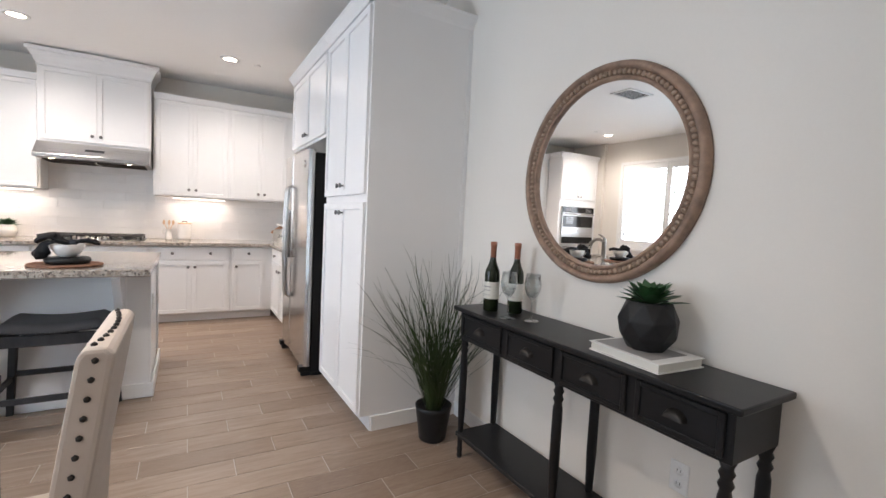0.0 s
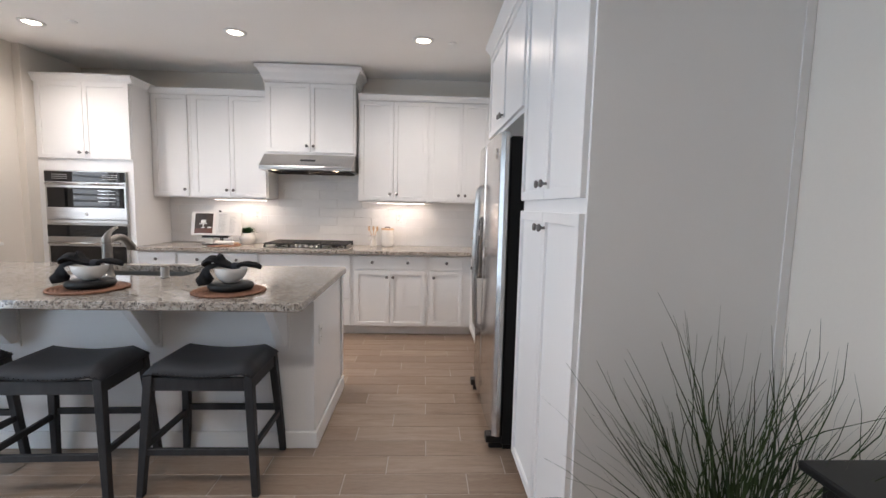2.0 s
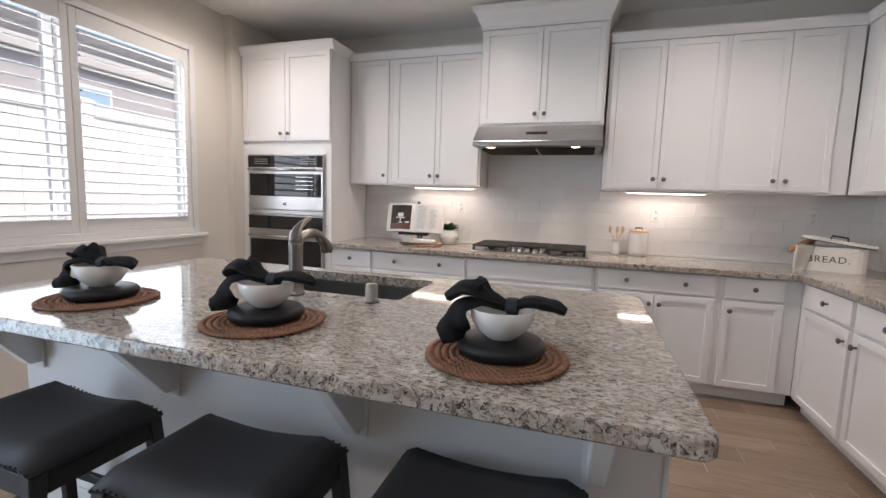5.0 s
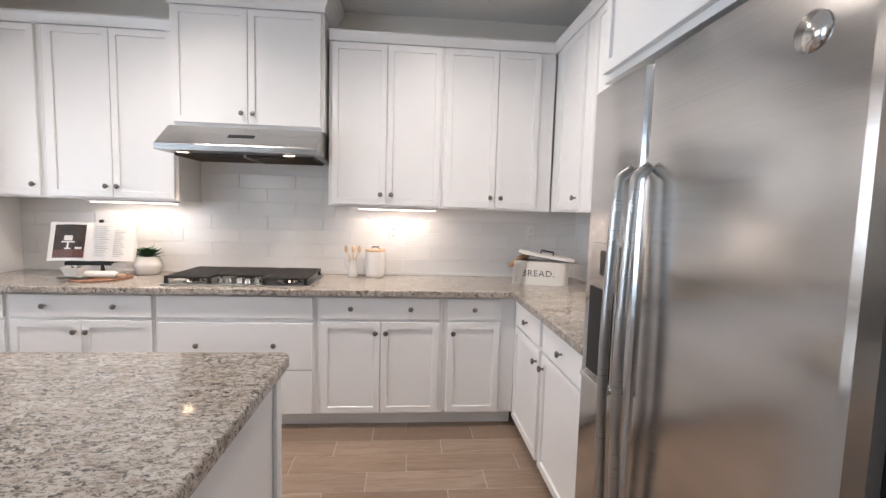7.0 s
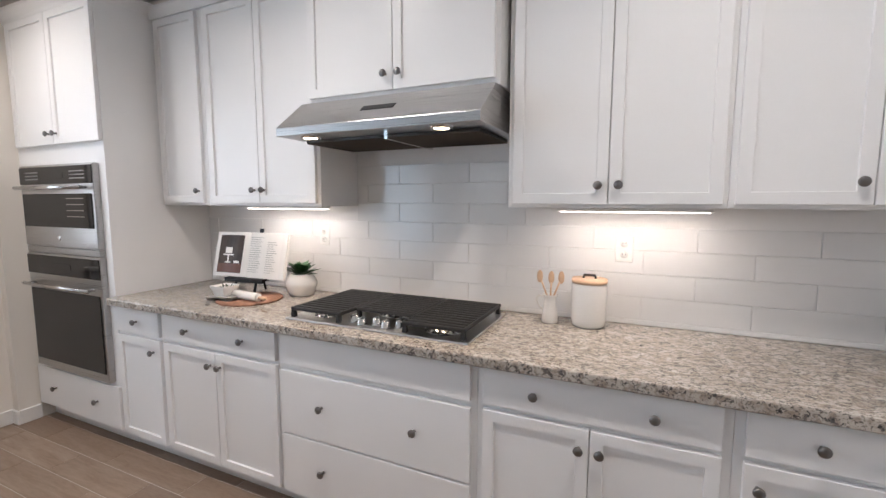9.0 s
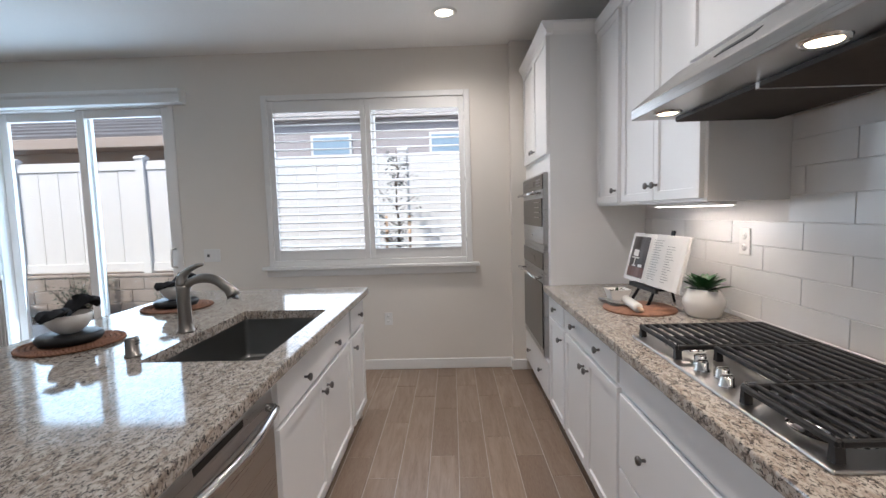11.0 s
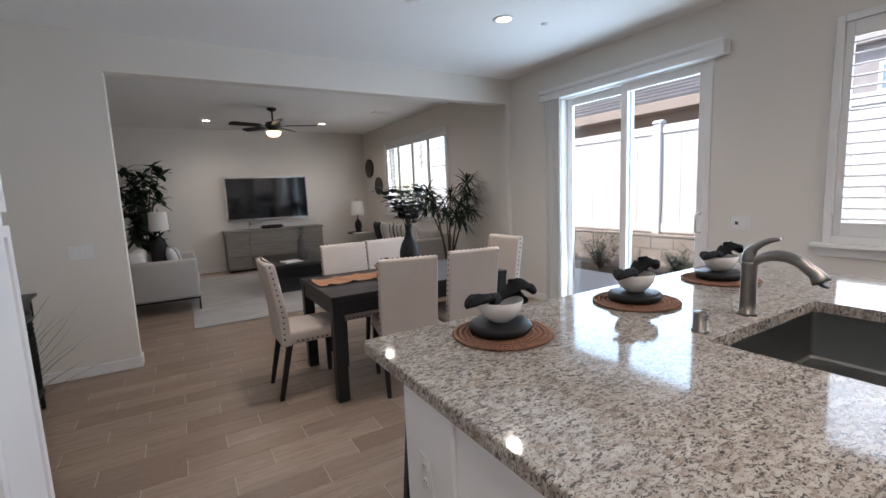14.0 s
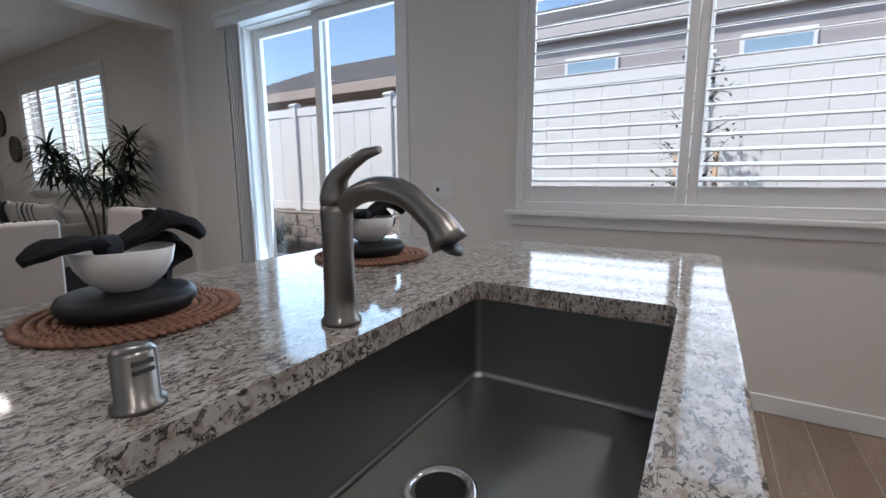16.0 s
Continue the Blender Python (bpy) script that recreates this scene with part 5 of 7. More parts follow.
gp = thing("grass_plant", pose(1.27, 2.02, 0), "tall artificial grass in a small black pot", "potted plant")
bm = M()
lathe(bm, [(0, 0.001), (0.072, 0.001), (0.08, 0.01), (0.104, 0.18), (0.109, 0.21), (0.102, 0.213), (0.097, 0.18), (0, 0.18)], 32)
part("pot", bm, BLACK_PLASTIC, gp)
bm = M()
rr = random.Random(9)
for i in range(250):
    a = rr.uniform(0, 2 * math.pi)
    r0 = 0.05 * math.sqrt(rr.random())
    spread = rr.random() ** 1.5 * 0.60
    ln = rr.uniform(0.62, 1.02) * (1 - 0.25 * spread)
    p = Vector((r0 * math.cos(a), r0 * math.sin(a), 0.18))
    d = Vector((spread * math.cos(a), spread * math.sin(a), 1)).normalized()
    bend = rr.uniform(0.0, 0.35) + spread * 0.9
    out = Vector((math.cos(a), math.sin(a), 0))
    side = Vector((-math.sin(a), math.cos(a), 0))
    tw = rr.uniform(-0.9, 0.9)
    prev = None
    w0 = rr.uniform(0.0024, 0.0044)
    kink = [rr.uniform(-0.22, 0.22) for _ in range(9)]
    for s in range(9):
        t = s / 8
        w = w0 * (1 - 0.85 * t * t)
        q = p + Vector((0, 0, 0))
        if q.x > EAST - 1.29:
            q.x = EAST - 1.29
        if q.y > 0.29:
            q.y = 0.29
        cur = (bm.verts.new(q + side * w), bm.verts.new(q - side * w))
        if prev:
            bm.faces.new((prev[0], prev[1], cur[1], cur[0]))
        prev = cur
        d = (d + out * bend * 0.16 * t + side * (tw * 0.1 + kink[s]) + out * kink[8 - s] * 0.7 - Vector((0, 0, 0.10 * bend * t * t * 2))).normalized()
        p = p + d * ln / 8
part("foliage", bm, GRASS_BLADE, gp)


# ---- stools ----
def stool(m):
    s = thing("bar_stool", m, "charcoal wooden saddle stool with a nail-trimmed dark seat", "stool", "stools at the island")
    W, D = 0.255, 0.185
    bm = M()
    nx, ny = 18, 8
    grid = []
    for top_side in (True, False):
        for j in range(ny + 1):
            row = []
            for i in range(nx + 1):
                u, v = -1 + 2 * i / nx, -1 + 2 * j / ny
                sad = 0.028 * abs(u) ** 1.8 - 0.016 * max(0, abs(u) - 0.78) / 0.22 * 1.6
                edge = 1 - max(abs(u) ** 8, abs(v) ** 6)
                z = 0.578 + sad + (0.045 * max(0, edge) ** 0.5 if top_side else -0.008)
                k = 1.0 if top_side else 0.985
                row.append(bm.verts.new((u * W * k, v * D * k, z)))
            grid.append(row)
    for base in (0, ny + 1):
        for j in range(ny):
            for i in range(nx):
                q = (grid[base + j][i], grid[base + j][i + 1], grid[base + j + 1][i + 1], grid[base + j + 1][i])
                bm.faces.new(q if base == 0 else tuple(reversed(q)))
    t, b = grid[: ny + 1], grid[ny + 1:]
    ring_t = [t[0][i] for i in range(nx + 1)] + [t[j][nx] for j in range(1, ny + 1)] + [t[ny][i] for i in range(nx - 1, -1, -1)] + [t[j][0] for j in range(ny - 1, 0, -1)]
    ring_b = [b[0][i] for i in range(nx + 1)] + [b[j][nx] for j in range(1, ny + 1)] + [b[ny][i] for i in range(nx - 1, -1, -1)] + [b[j][0] for j in range(ny - 1, 0, -1)]
    for i in range(len(ring_t)):
        j = (i + 1) % len(ring_t)
        bm.faces.new((ring_b[i], ring_b[j], ring_t[j], ring_t[i]))
    smooth_all(bm)
    seat = part("seat", bm, SEAT_LEATHER, s)
    nail = M()
    blob(nail, (0, 0, 0), (0.0042, 0.0042, 0.0042), sub=1)
    nail_me = finish("nailhead", nail, DARK_METAL)
    for i in range(25):
        u = -0.96 + 1.92 * i / 24
        z = 0.578 + 0.028 * abs(u) ** 1.8 - 0.016 * max(0, abs(u) - 0.78) / 0.22 * 1.6 + 0.002
        for y in (-D - 0.001, D + 0.001):
            ob = new("nailhead", nail_me)
            ob.parent, ob.location = seat, (u * W * 0.99, y, z)
    for sx in (-1, 1):
        for sy in (-1, 1):
            bm = M()
            w = 0.019
            tx, ty, fx, fy = sx * (W - 0.026), sy * (D - 0.024), sx * (W + 0.012), sy * (D + 0.018)
            lo = [bm.verts.new((fx + a * w * 0.85, fy + c * w * 0.85, 0.001)) for a, c in ((-1, -1), (1, -1), (1, 1), (-1, 1))]
            hi = [bm.verts.new((tx + a * w * 1.1, ty + c * w * 1.1, 0.581)) for a, c in ((-1, -1), (1, -1), (1, 1), (-1, 1))]
            for i in range(4):
                bm.faces.new((lo[i], lo[(i + 1) % 4], hi[(i + 1) % 4], hi[i]))
            bm.faces.new(list(reversed(lo)))
            bm.faces.new(hi)
            bmesh.ops.bevel(bm, geom=list(bm.edges), offset=0.003, segments=1, affect="EDGES")
            part("leg", bm, STOOL_WOOD, s)
    for z, nm in ((0.215, "stretcher"), (0.538, "apron")):
        k = 1 - z / 0.58
        x = W - 0.026 + 0.038 * k
        y = D - 0.024 + 0.042 * k
        h = 0.016 if nm == "stretcher" else 0.032
        for sy in (-1, 1):
            bm = M()
            zz = z if sy < 0 or nm == "apron" else z + 0.045
            box(bm, -x, x, sy * y - 0.010, sy * y + 0.010, zz - h, zz + h, 0.002)
            part(nm, bm, STOOL_WOOD, s)
        for sx in (-1, 1):
            bm = M()
            zz = z + 0.02 if nm == "stretcher" else z
            box(bm, sx * x - 0.010, sx * x + 0.010, -y, y, zz - h, zz + h, 0.002)
            part(nm, bm, STOOL_WOOD, s)
    return s


st = stool(pose(-0.655, 3.12, 0))
copy_thing(st, pose(-1.315, 3.07, 0, 0, 0, 1.5))
copy_thing(st, pose(-2.0, 3.05, 0, 0, 0, -1))


# ---- place settings ----
def placemat(m):
    p = thing("placemat", m, "round braided brown seagrass placemat", "placemat", "placemats on the island")
    for k in range(9):
        bm = M()
        r = 0.020 + k * 0.0192
        n_ = max(10, int(2 * math.pi * r / 0.0115) // 2 * 2)
        for ph in (0.0, math.pi):
            pts = []
            for i in range(n_ * 2):
                a = 2 * math.pi * i / (n_ * 2)
                w = math.pi * 2 * i / 5.0 + ph
                pts.append(((r + 0.0062 * math.sin(w)) * math.cos(a), (r + 0.0062 * math.sin(w)) * math.sin(a), 0.0066 + 0.0030 * math.cos(w)))
            rad = 0.0047 if k < 8 else 0.0062
            rings = []
            for i, c in enumerate(pts):
                a = 2 * math.pi * i / len(pts)
                o = Vector((math.cos(a), math.sin(a), 0))
                rings.append([bm.verts.new(Vector(c) + rad * (math.cos(b) * o + math.sin(b) * Vector((0, 0, 0.75)))) for b in (0, 1.2566, 2.5133, 3.7699, 5.0265)])
            for i in range(len(rings)):
                a_, b_ = rings[i], rings[(i + 1) % len(rings)]
                for q in range(5):
                    f = bm.faces.new((a_[q], a_[(q + 1) % 5], b_[(q + 1) % 5], b_[q]))
                    f.smooth = True
        part("braid", bm, RATTAN, p)
    return p


def cloth_wing(bm, pts, widths, thick, ripple, seed):
    """A folded strip of cloth along points, with ridges across its width and real thickness."""
    pts = [Vector(p) for p in pts]
    fine, fw = [], []
    for i in range(len(pts) - 1):
        p0, p1, p2, p3 = pts[max(0, i - 1)], pts[i], pts[i + 1], pts[min(len(pts) - 1, i + 2)]
        for s in range(4):
            t = s / 4
            fine.append(0.5 * ((2 * p1) + (p2 - p0) * t + (2 * p0 - 5 * p1 + 4 * p2 - p3) * t * t + (3 * p1 - p0 - 3 * p2 + p3) * t ** 3))
            fw.append(widths[i] + (widths[i + 1] - widths[i]) * t)
    fine.append(pts[-1])
    fw.append(widths[-1])
    seg, rings = 18, []
    for i, p in enumerate(fine):
        d = (fine[min(i + 1, len(fine) - 1)] - fine[max(i - 1, 0)]).normalized()
        side = d.cross(Vector((0, 0, 1)))
        side = side.normalized() if side.length > 0.05 else Vector((0, 1, 0))
        up = side.cross(d)
        ring = []
        for k in range(seg):
            a = 2 * math.pi * k / seg
            u, v = math.cos(a), math.sin(a)
            rid = ripple * math.sin(u * 6.5 + seed + i * 0.13) * fw[i]
            ring.append(bm.verts.new(p + side * u * fw[i] + up * (v * thick * (0.5 + 0.5 * (1 - abs(u))) + rid * (0.6 + 0.4 * v) + 0.004 * noise.noise(p * 30 + Vector((u, v, seed))))))
        rings.append(ring)
    for a, b in zip(rings, rings[1:]):
        for k in range(seg):
            f = bm.faces.new((a[k], a[(k + 1) % seg], b[(k + 1) % seg], b[k]))
            f.smooth = True
    bm.faces.new(list(reversed(rings[0])))
    bm.faces.new(rings[-1])


def napkin(m):
    n_ = thing("napkin", m, "charcoal linen napkin gathered through a ring", "napkin", "napkins on the bowls")
    bm = M()
    cloth_wing(bm, [(0.030, 0.0, 0.018), (0.065, 0.004, 0.034), (0.11, 0.01, 0.034), (0.15, 0.012, 0.026), (0.178, 0.012, 0.016)], [0.018, 0.044, 0.056, 0.042, 0.008], 0.012, 0.25, 1.0)
    cloth_wing(bm, [(0.020, 0.0, 0.018), (-0.04, 0.0, 0.040), (-0.09, 0.005, 0.062), (-0.135, 0.012, 0.052), (-0.172, 0.020, 0.022)], [0.018, 0.046, 0.066, 0.058, 0.016], 0.014, 0.28, 2.1)
    cloth_wing(bm, [(0.010, -0.005, 0.016), (-0.06, -0.02, 0.030), (-0.115, -0.04, 0.012), (-0.13, -0.055, -0.035), (-0.125, -0.062, -0.085)], [0.016, 0.040, 0.052, 0.054, 0.040], 0.010, 0.2, 3.7)
    cloth_wing(bm, [(0.01, 0.01, 0.018), (-0.045, 0.014, 0.05), (-0.07, 0.016, 0.078), (-0.08, 0.010, 0.086)], [0.014, 0.036, 0.042, 0.018], 0.010, 0.25, 5.2)
    part("cloth", bm, NAPKIN, n_)
    bm = M()
    seg = 28
    rings = []
    for x, r in ((0.012, 0.021), (0.013, 0.0245), (0.017, 0.0258), (0.021, 0.0245), (0.025, 0.0258), (0.029, 0.0245), (0.033, 0.0258), (0.037, 0.0245), (0.041, 0.0258), (0.045, 0.0245), (0.046, 0.021)):
        rings.append([bm.verts.new((x, r * 1.15 * math.cos(2 * math.pi * i / seg), 0.022 + r * math.sin(2 * math.pi * i / seg))) for i in range(seg)])
    for a, b in zip(rings, rings[1:]):
        for i in range(seg):
            bm.faces.new((a[i], a[(i + 1) % seg], b[(i + 1) % seg], b[i]))
    smooth_all(bm)
    part("ring", bm, NAPKIN_RING, n_)
    return n_


settings = ((-0.65, 3.285, 0), (-1.395, 3.305, 6), (-2.11, 3.30, -4))
mats_, plates, bowls, naps = [], [], [], []
for i, (x, y, rz) in enumerate(settings):
    z = 0.9145
    if i == 0:
        mats_.append(placemat(pose(x, y, z)))
        pl = thing("plate", pose(x + 0.01, y + 0.0, z + 0.0125, 0, 0, 20), "thick matte black stoneware plate", "plate", "plates on the island")
        bm = M()
        lathe(bm, [(0, 0.0), (0.088, 0.0), (0.104, 0.004), (0.113, 0.016), (0.114, 0.026), (0.108, 0.036), (0.098, 0.040), (0, 0.0405)], 44)
        part("dish", bm, MATTE_BLACK, pl)
        plates.append(pl)
        bo = thing("bowl", pose(x + 0.01, y, z + 0.0533), "white stoneware bowl on a black plate", "bowl", "bowls on the island")
        bm = M()
        lathe(bm, [(0, 0.0), (0.036, 0.0), (0.04, 0.004), (0.062, 0.022), (0.078, 0.048), (0.0845, 0.078), (0.0825, 0.0795), (0.080, 0.077), (0.073, 0.048), (0.058, 0.026), (0.035, 0.012), (0, 0.010)], 40)
        part("shell", bm, CERAMIC, bo)
        bowls.append(bo)
        naps.append(napkin(pose(x + 0.01, y, z + 0.118, 0, 0, rz) @ Matrix.Scale(0.88, 4)))
    else:
        copy_thing(mats_[0], pose(x, y, z, 0, 0, 40 * i))
        copy_thing(plates[0], pose(x + 0.01, y, z + 0.0125, 0, 0, 20 + 60 * i))
        copy_thing(bowls[0], pose(x + 0.01, y, z + 0.0533))
        copy_thing(naps[0], pose(x + 0.01, y, z + 0.118, 0, 0, rz))


# ---- things on the worktop by the wall ----
CTZ = 0.9145
es = thing("book_easel", pose(-1.93, 5.930, CTZ, 0, 0, 4), "black easel that holds the open cookbook", "book stand")
bm = M()
prism(bm, [(-0.05, 0.075), (-0.05, 0.098), (0.03, 0.098), (0.03, 0.086), (-0.035, 0.086), (-0.035, 0.075)], "x", -0.14, 0.14, 0.002)
part("ledge", bm, BLACK_PAINT, es)
for s in (-1, 1):
    bm = M()
    rod(bm, (s * 0.085, -0.06, 0.004), (s * 0.07, -0.015, 0.09), 0.008)
    blob(bm, (s * 0.085, -0.06, 0.008), (0.012, 0.012, 0.008), sub=2)
    part("leg", bm, BLACK_PAINT, es)
bm = M()
rod(bm, (0.0, 0.13, 0.003), (0.0, 0.06, 0.26), 0.007)
part("prop", bm, BLACK_PAINT, es)
bm = M()
box(bm, -0.014, 0.014, 0.045, 0.055, 0.09, 0.385, 0.002)
bmesh.ops.rotate(bm, verts=bm.verts, cent=(0, 0.05, 0.09), matrix=Matrix.Rotation(radians(-14), 3, "X"))
part("spine", bm, BLACK_PAINT, es)

cb = thing("cookbook", pose(-1.93, 5.908, CTZ + 0.100, -14, 0, 4), "open cookbook with a dark cake photo and a text page", "book")
for s, nm in ((-1, "left_page"), (1, "right_page")):
    bm = M()
    rows = []
    for i in range(9):
        t = i / 8
        x = s * 0.262 * t
        y = -0.030 * math.sin(math.pi * min(1, t * 1.1)) ** 0.8 * (1 - 0.5 * t) + 0.004 * t - 0.003
        rows.append((x, y))
    back = [(x, 0.012) for x, y in reversed(rows)]
    prism(bm, rows + back, "z", 0.0, 0.262)
    pg = part(nm, bm, PAPER, cb)
    if s < 0:
        bm = M()
        vs = [[bm.verts.new((x, y - 0.0012, z)) for x, y in rows[1:8]] for z in (0.020, 0.245)]
        for i in range(6):
            bm.faces.new((vs[0][i], vs[0][i + 1], vs[1][i + 1], vs[1][i]))
        ph = part("photo", bm, PHOTO, pg, "dark photo of a cake")
        bm = M()
        vs = [[bm.verts.new((x, y - 0.0018, z)) for x, y in rows[1:8]] for z in (0.022, 0.075)]
        for i in range(6):
            bm.faces.new((vs[0][i], vs[0][i + 1], vs[1][i + 1], vs[1][i]))
        part("photo_table", bm, CLAY, ph)
        for a, b, c, d in ((-0.155, -0.105, 0.135, 0.170), (-0.17, -0.09, 0.122, 0.130), (-0.135, -0.125, 0.085, 0.122), (-0.15, -0.11, 0.078, 0.085), (-0.085, -0.045, 0.078, 0.092)):
            bm = M()
            box(bm, a, b, -0.0275, -0.0265, c, d)
            part("photo_shape", bm, PAPER, ph)
    else:
        for i in range(17):
            bm = M()
            w = 0.085 if i else 0.12
            box(bm, 0.030, 0.030 + w * (0.75 + 0.25 * ((i * 7) % 5) / 4), -0.0300, -0.0292, 0.232 - i * 0.0125, 0.2345 - i * 0.0125)
            part("text_line", bm, INK, pg)
            if i > 1:
                bm = M()
                box(bm, 0.145, 0.145 + 0.07 * (0.6 + 0.4 * ((i * 5) % 4) / 3), -0.0225, -0.0216, 0.232 - i * 0.0125, 0.2345 - i * 0.0125)
                part("text_line", bm, INK, pg)
bm = M()
box(bm, -0.27, 0.27, 0.0125, 0.016, -0.003, 0.268, 0.001)
part("cover", bm, PAPER, cb)

tr = thing("trivet", pose(-1.80, 5.815, CTZ), "round brown cork trivet", "trivet")
bm = M()
lathe(bm, [(0, 0), (0.168, 0), (0.172, 0.004), (0.168, 0.010), (0, 0.010)], 48)
part("disc", bm, RATTAN, tr)
nk = thing("tea_towel", pose(-1.905, 5.735, CTZ + 0.0105, 0, 0, 12), "folded striped tea towel", "towel")
for i in range(3):
    bm = M()
    nx = 10
    vs = [[bm.verts.new((-0.085 + 0.17 * a / nx, -0.055 + 0.11 * b / 4 + 0.004 * i, 0.003 + 0.006 * i + 0.0025 * math.sin(a * 1.3 + b + i))) for a in range(nx + 1)] for b in range(5)]
    for b in range(4):
        for a in range(nx):
            bm.faces.new((vs[b][a], vs[b][a + 1], vs[b + 1][a + 1], vs[b + 1][a]))
    bmesh.ops.solidify(bm, geom=bm.faces[:], thickness=0.003)
    part("fold", bm, CUSHION if i != 1 else INK, nk)
bw = thing("small_bowl", pose(-1.915, 5.750, CTZ + 0.027), "small square white dip bowl with dark herbs", "bowl")
bm = M()
prism(bm, [(-0.036, -0.036), (0.036, -0.036), (0.036, 0.036), (-0.036, 0.036)], "z", 0, 0.058)
for v in bm.verts:
    if v.co.z > 0.03:
        v.co.x *= 1.5
        v.co.y *= 1.5
top_f = [f for f in bm.faces if f.normal.z > 0.9]
r_ = bmesh.ops.inset_region(bm, faces=top_f, thickness=0.005)
bmesh.ops.translate(bm, verts=list({v for f in top_f for v in f.verts}), vec=(0, 0, -0.014))
bmesh.ops.bevel(bm, geom=list(bm.edges), offset=0.0018, segments=2, affect="EDGES")
part("dish", bm, CERAMIC, bw)
bm = M()
rr = random.Random(3)
for i in range(26):
    leaf(bm, (rr.uniform(-0.035, 0.035), rr.uniform(-0.035, 0.035), 0.045), (rr.uniform(-1, 1), rr.uniform(-1, 1), 0.5), 0.025, 0.007, seg=3)
part("herbs", bm, LEAF_DARK, bw)
rp = thing("rolling_pin", pose(-1.79, 5.770, CTZ + 0.034, 0, 0, -6), "white marble rolling pin on the trivet", "rolling pin")
bm = M()
lathe(bm, [(0, -0.12), (0.020, -0.118), (0.0225, -0.11), (0.0225, 0.11), (0.020, 0.118), (0, 0.12)], 24, pose(0, 0, 0, 0, 90))
part("barrel", bm, CERAMIC, rp)
for s in (-1, 1):
    bm = M()
    lathe(bm, [(0.006, 0), (0.008, 0.012), (0.011, 0.045), (0.007, 0.058), (0, 0.06)], 16, pose(s * 0.12, 0, 0, 0, 90 * s))
    part("handle", bm, LIGHT_WOOD, rp)

sp = thing("small_succulent", pose(-1.63, 6.035, CTZ) @ Matrix.Scale(1.28, 4), "small succulent in a round white pot", "potted plant")
bm = M()
lathe(bm, [(0, 0), (0.048, 0), (0.056, 0.006), (0.070, 0.048), (0.069, 0.062), (0.050, 0.098), (0.044, 0.100), (0.044, 0.09), (0, 0.088)], 32)
part("pot", bm, CERAMIC, sp)
bm = M()
succulent(bm, 0.085, 0.07, 34, 0.088, 8, 0.027)
part("leaves", bm, SUCCULENT, sp)

jg = thing("utensil_jug", pose(-0.20, 6.055, CTZ), "slim white jug of wooden utensils", "jug")
bm = M()
lathe(bm, [(0, 0), (0.034, 0), (0.037, 0.004), (0.034, 0.05), (0.024, 0.092), (0.027, 0.118), (0.036, 0.128), (0.034, 0.128), (0.025, 0.116), (0.021, 0.092), (0, 0.09)], 28)
part("body", bm, CERAMIC, jg)
bm = M()
tube(bm, [(-0.027, 0, 0.116), (-0.052, 0, 0.118), (-0.062, 0, 0.10), (-0.050, 0, 0.07), (-0.031, 0, 0.055)], 0.0045, 8)
part("handle", bm, CERAMIC, jg)
for dx, dy, tx in ((-0.012, 0.005, -0.05), (0.004, -0.008, 0.0), (0.012, 0.006, 0.045)):
    bm = M()
    rod(bm, (dx * 0.4, dy * 0.4, 0.093), (dx + tx * 0.6, dy, 0.185), 0.004)
    blob(bm, (dx + tx * 0.75, dy, 0.205), (0.014, 0.004, 0.030), sub=2)
    part("utensil", bm, LIGHT_WOOD, jg, "pale wooden spoon")
cn = thing("canister", pose(-0.035, 6.065, CTZ) @ Matrix.Scale(1.14, 4), "white ceramic canister with a wooden lid", "canister")
bm = M()
lathe(bm, [(0, 0), (0.052, 0), (0.060, 0.006), (0.064, 0.03), (0.065, 0.155), (0.062, 0.168), (0, 0.168)], 36)
part("body", bm, CERAMIC, cn)
bm = M()
lathe(bm, [(0, 0.168), (0.064, 0.168), (0.066, 0.172), (0.065, 0.184), (0, 0.185)], 36)
ld = part("lid", bm, LIGHT_WOOD, cn, "pale wooden lid")
bm = M()
tube(bm, [(-0.022, 0, 0.184), (-0.020, 0, 0.197), (0.020, 0, 0.197), (0.022, 0, 0.184)], 0.005, 8)
part("grip", bm, DARK_METAL, ld)

bb = thing("bread_box", pose(1.165, 5.870, CTZ, 0, 0, -16), "cream enamel bread box lettered in black, lid ajar", "bread box")


def stadium(w, d, n_=10):
    out = []
    for i in range(n_ + 1):
        a = -math.pi / 2 + math.pi * i / n_
        out.append((w - d + d * math.cos(a), d * math.sin(a)))
    for i in range(n_ + 1):
        a = math.pi / 2 + math.pi * i / n_
        out.append((-w + d + d * math.cos(a), d * math.sin(a)))
    return out


bm = M()
prism(bm, stadium(0.195, 0.095), "z", 0.0, 0.165)
top_f = [f for f in bm.faces if f.normal.z > 0.9]
bmesh.ops.inset_region(bm, faces=top_f, thickness=0.004)
bmesh.ops.translate(bm, verts=list({v for f in top_f for v in f.verts}), vec=(0, 0, -0.10))
part("box", bm, ENAMEL, bb)
bm = M()
prism(bm, stadium(0.20, 0.10), "z", 0.0, 0.022, 0.006, 2)
lid = part("lid", bm, ENAMEL, bb)
lid.matrix_basis = pose(0.035, 0.0, 0.190, 0, 8)
bm = M()
tube(bm, [(-0.045, 0, 0.02), (-0.042, 0, 0.045), (0.042, 0, 0.045), (0.045, 0, 0.02)], 0.006, 8)
part("lid_handle", bm, BLACK_PAINT, lid)
bm = M()
prism(bm, stadium(0.2012, 0.1012), "z", -0.003, 0.0015)
part("lid_rim", bm, BLACK_PAINT, lid)
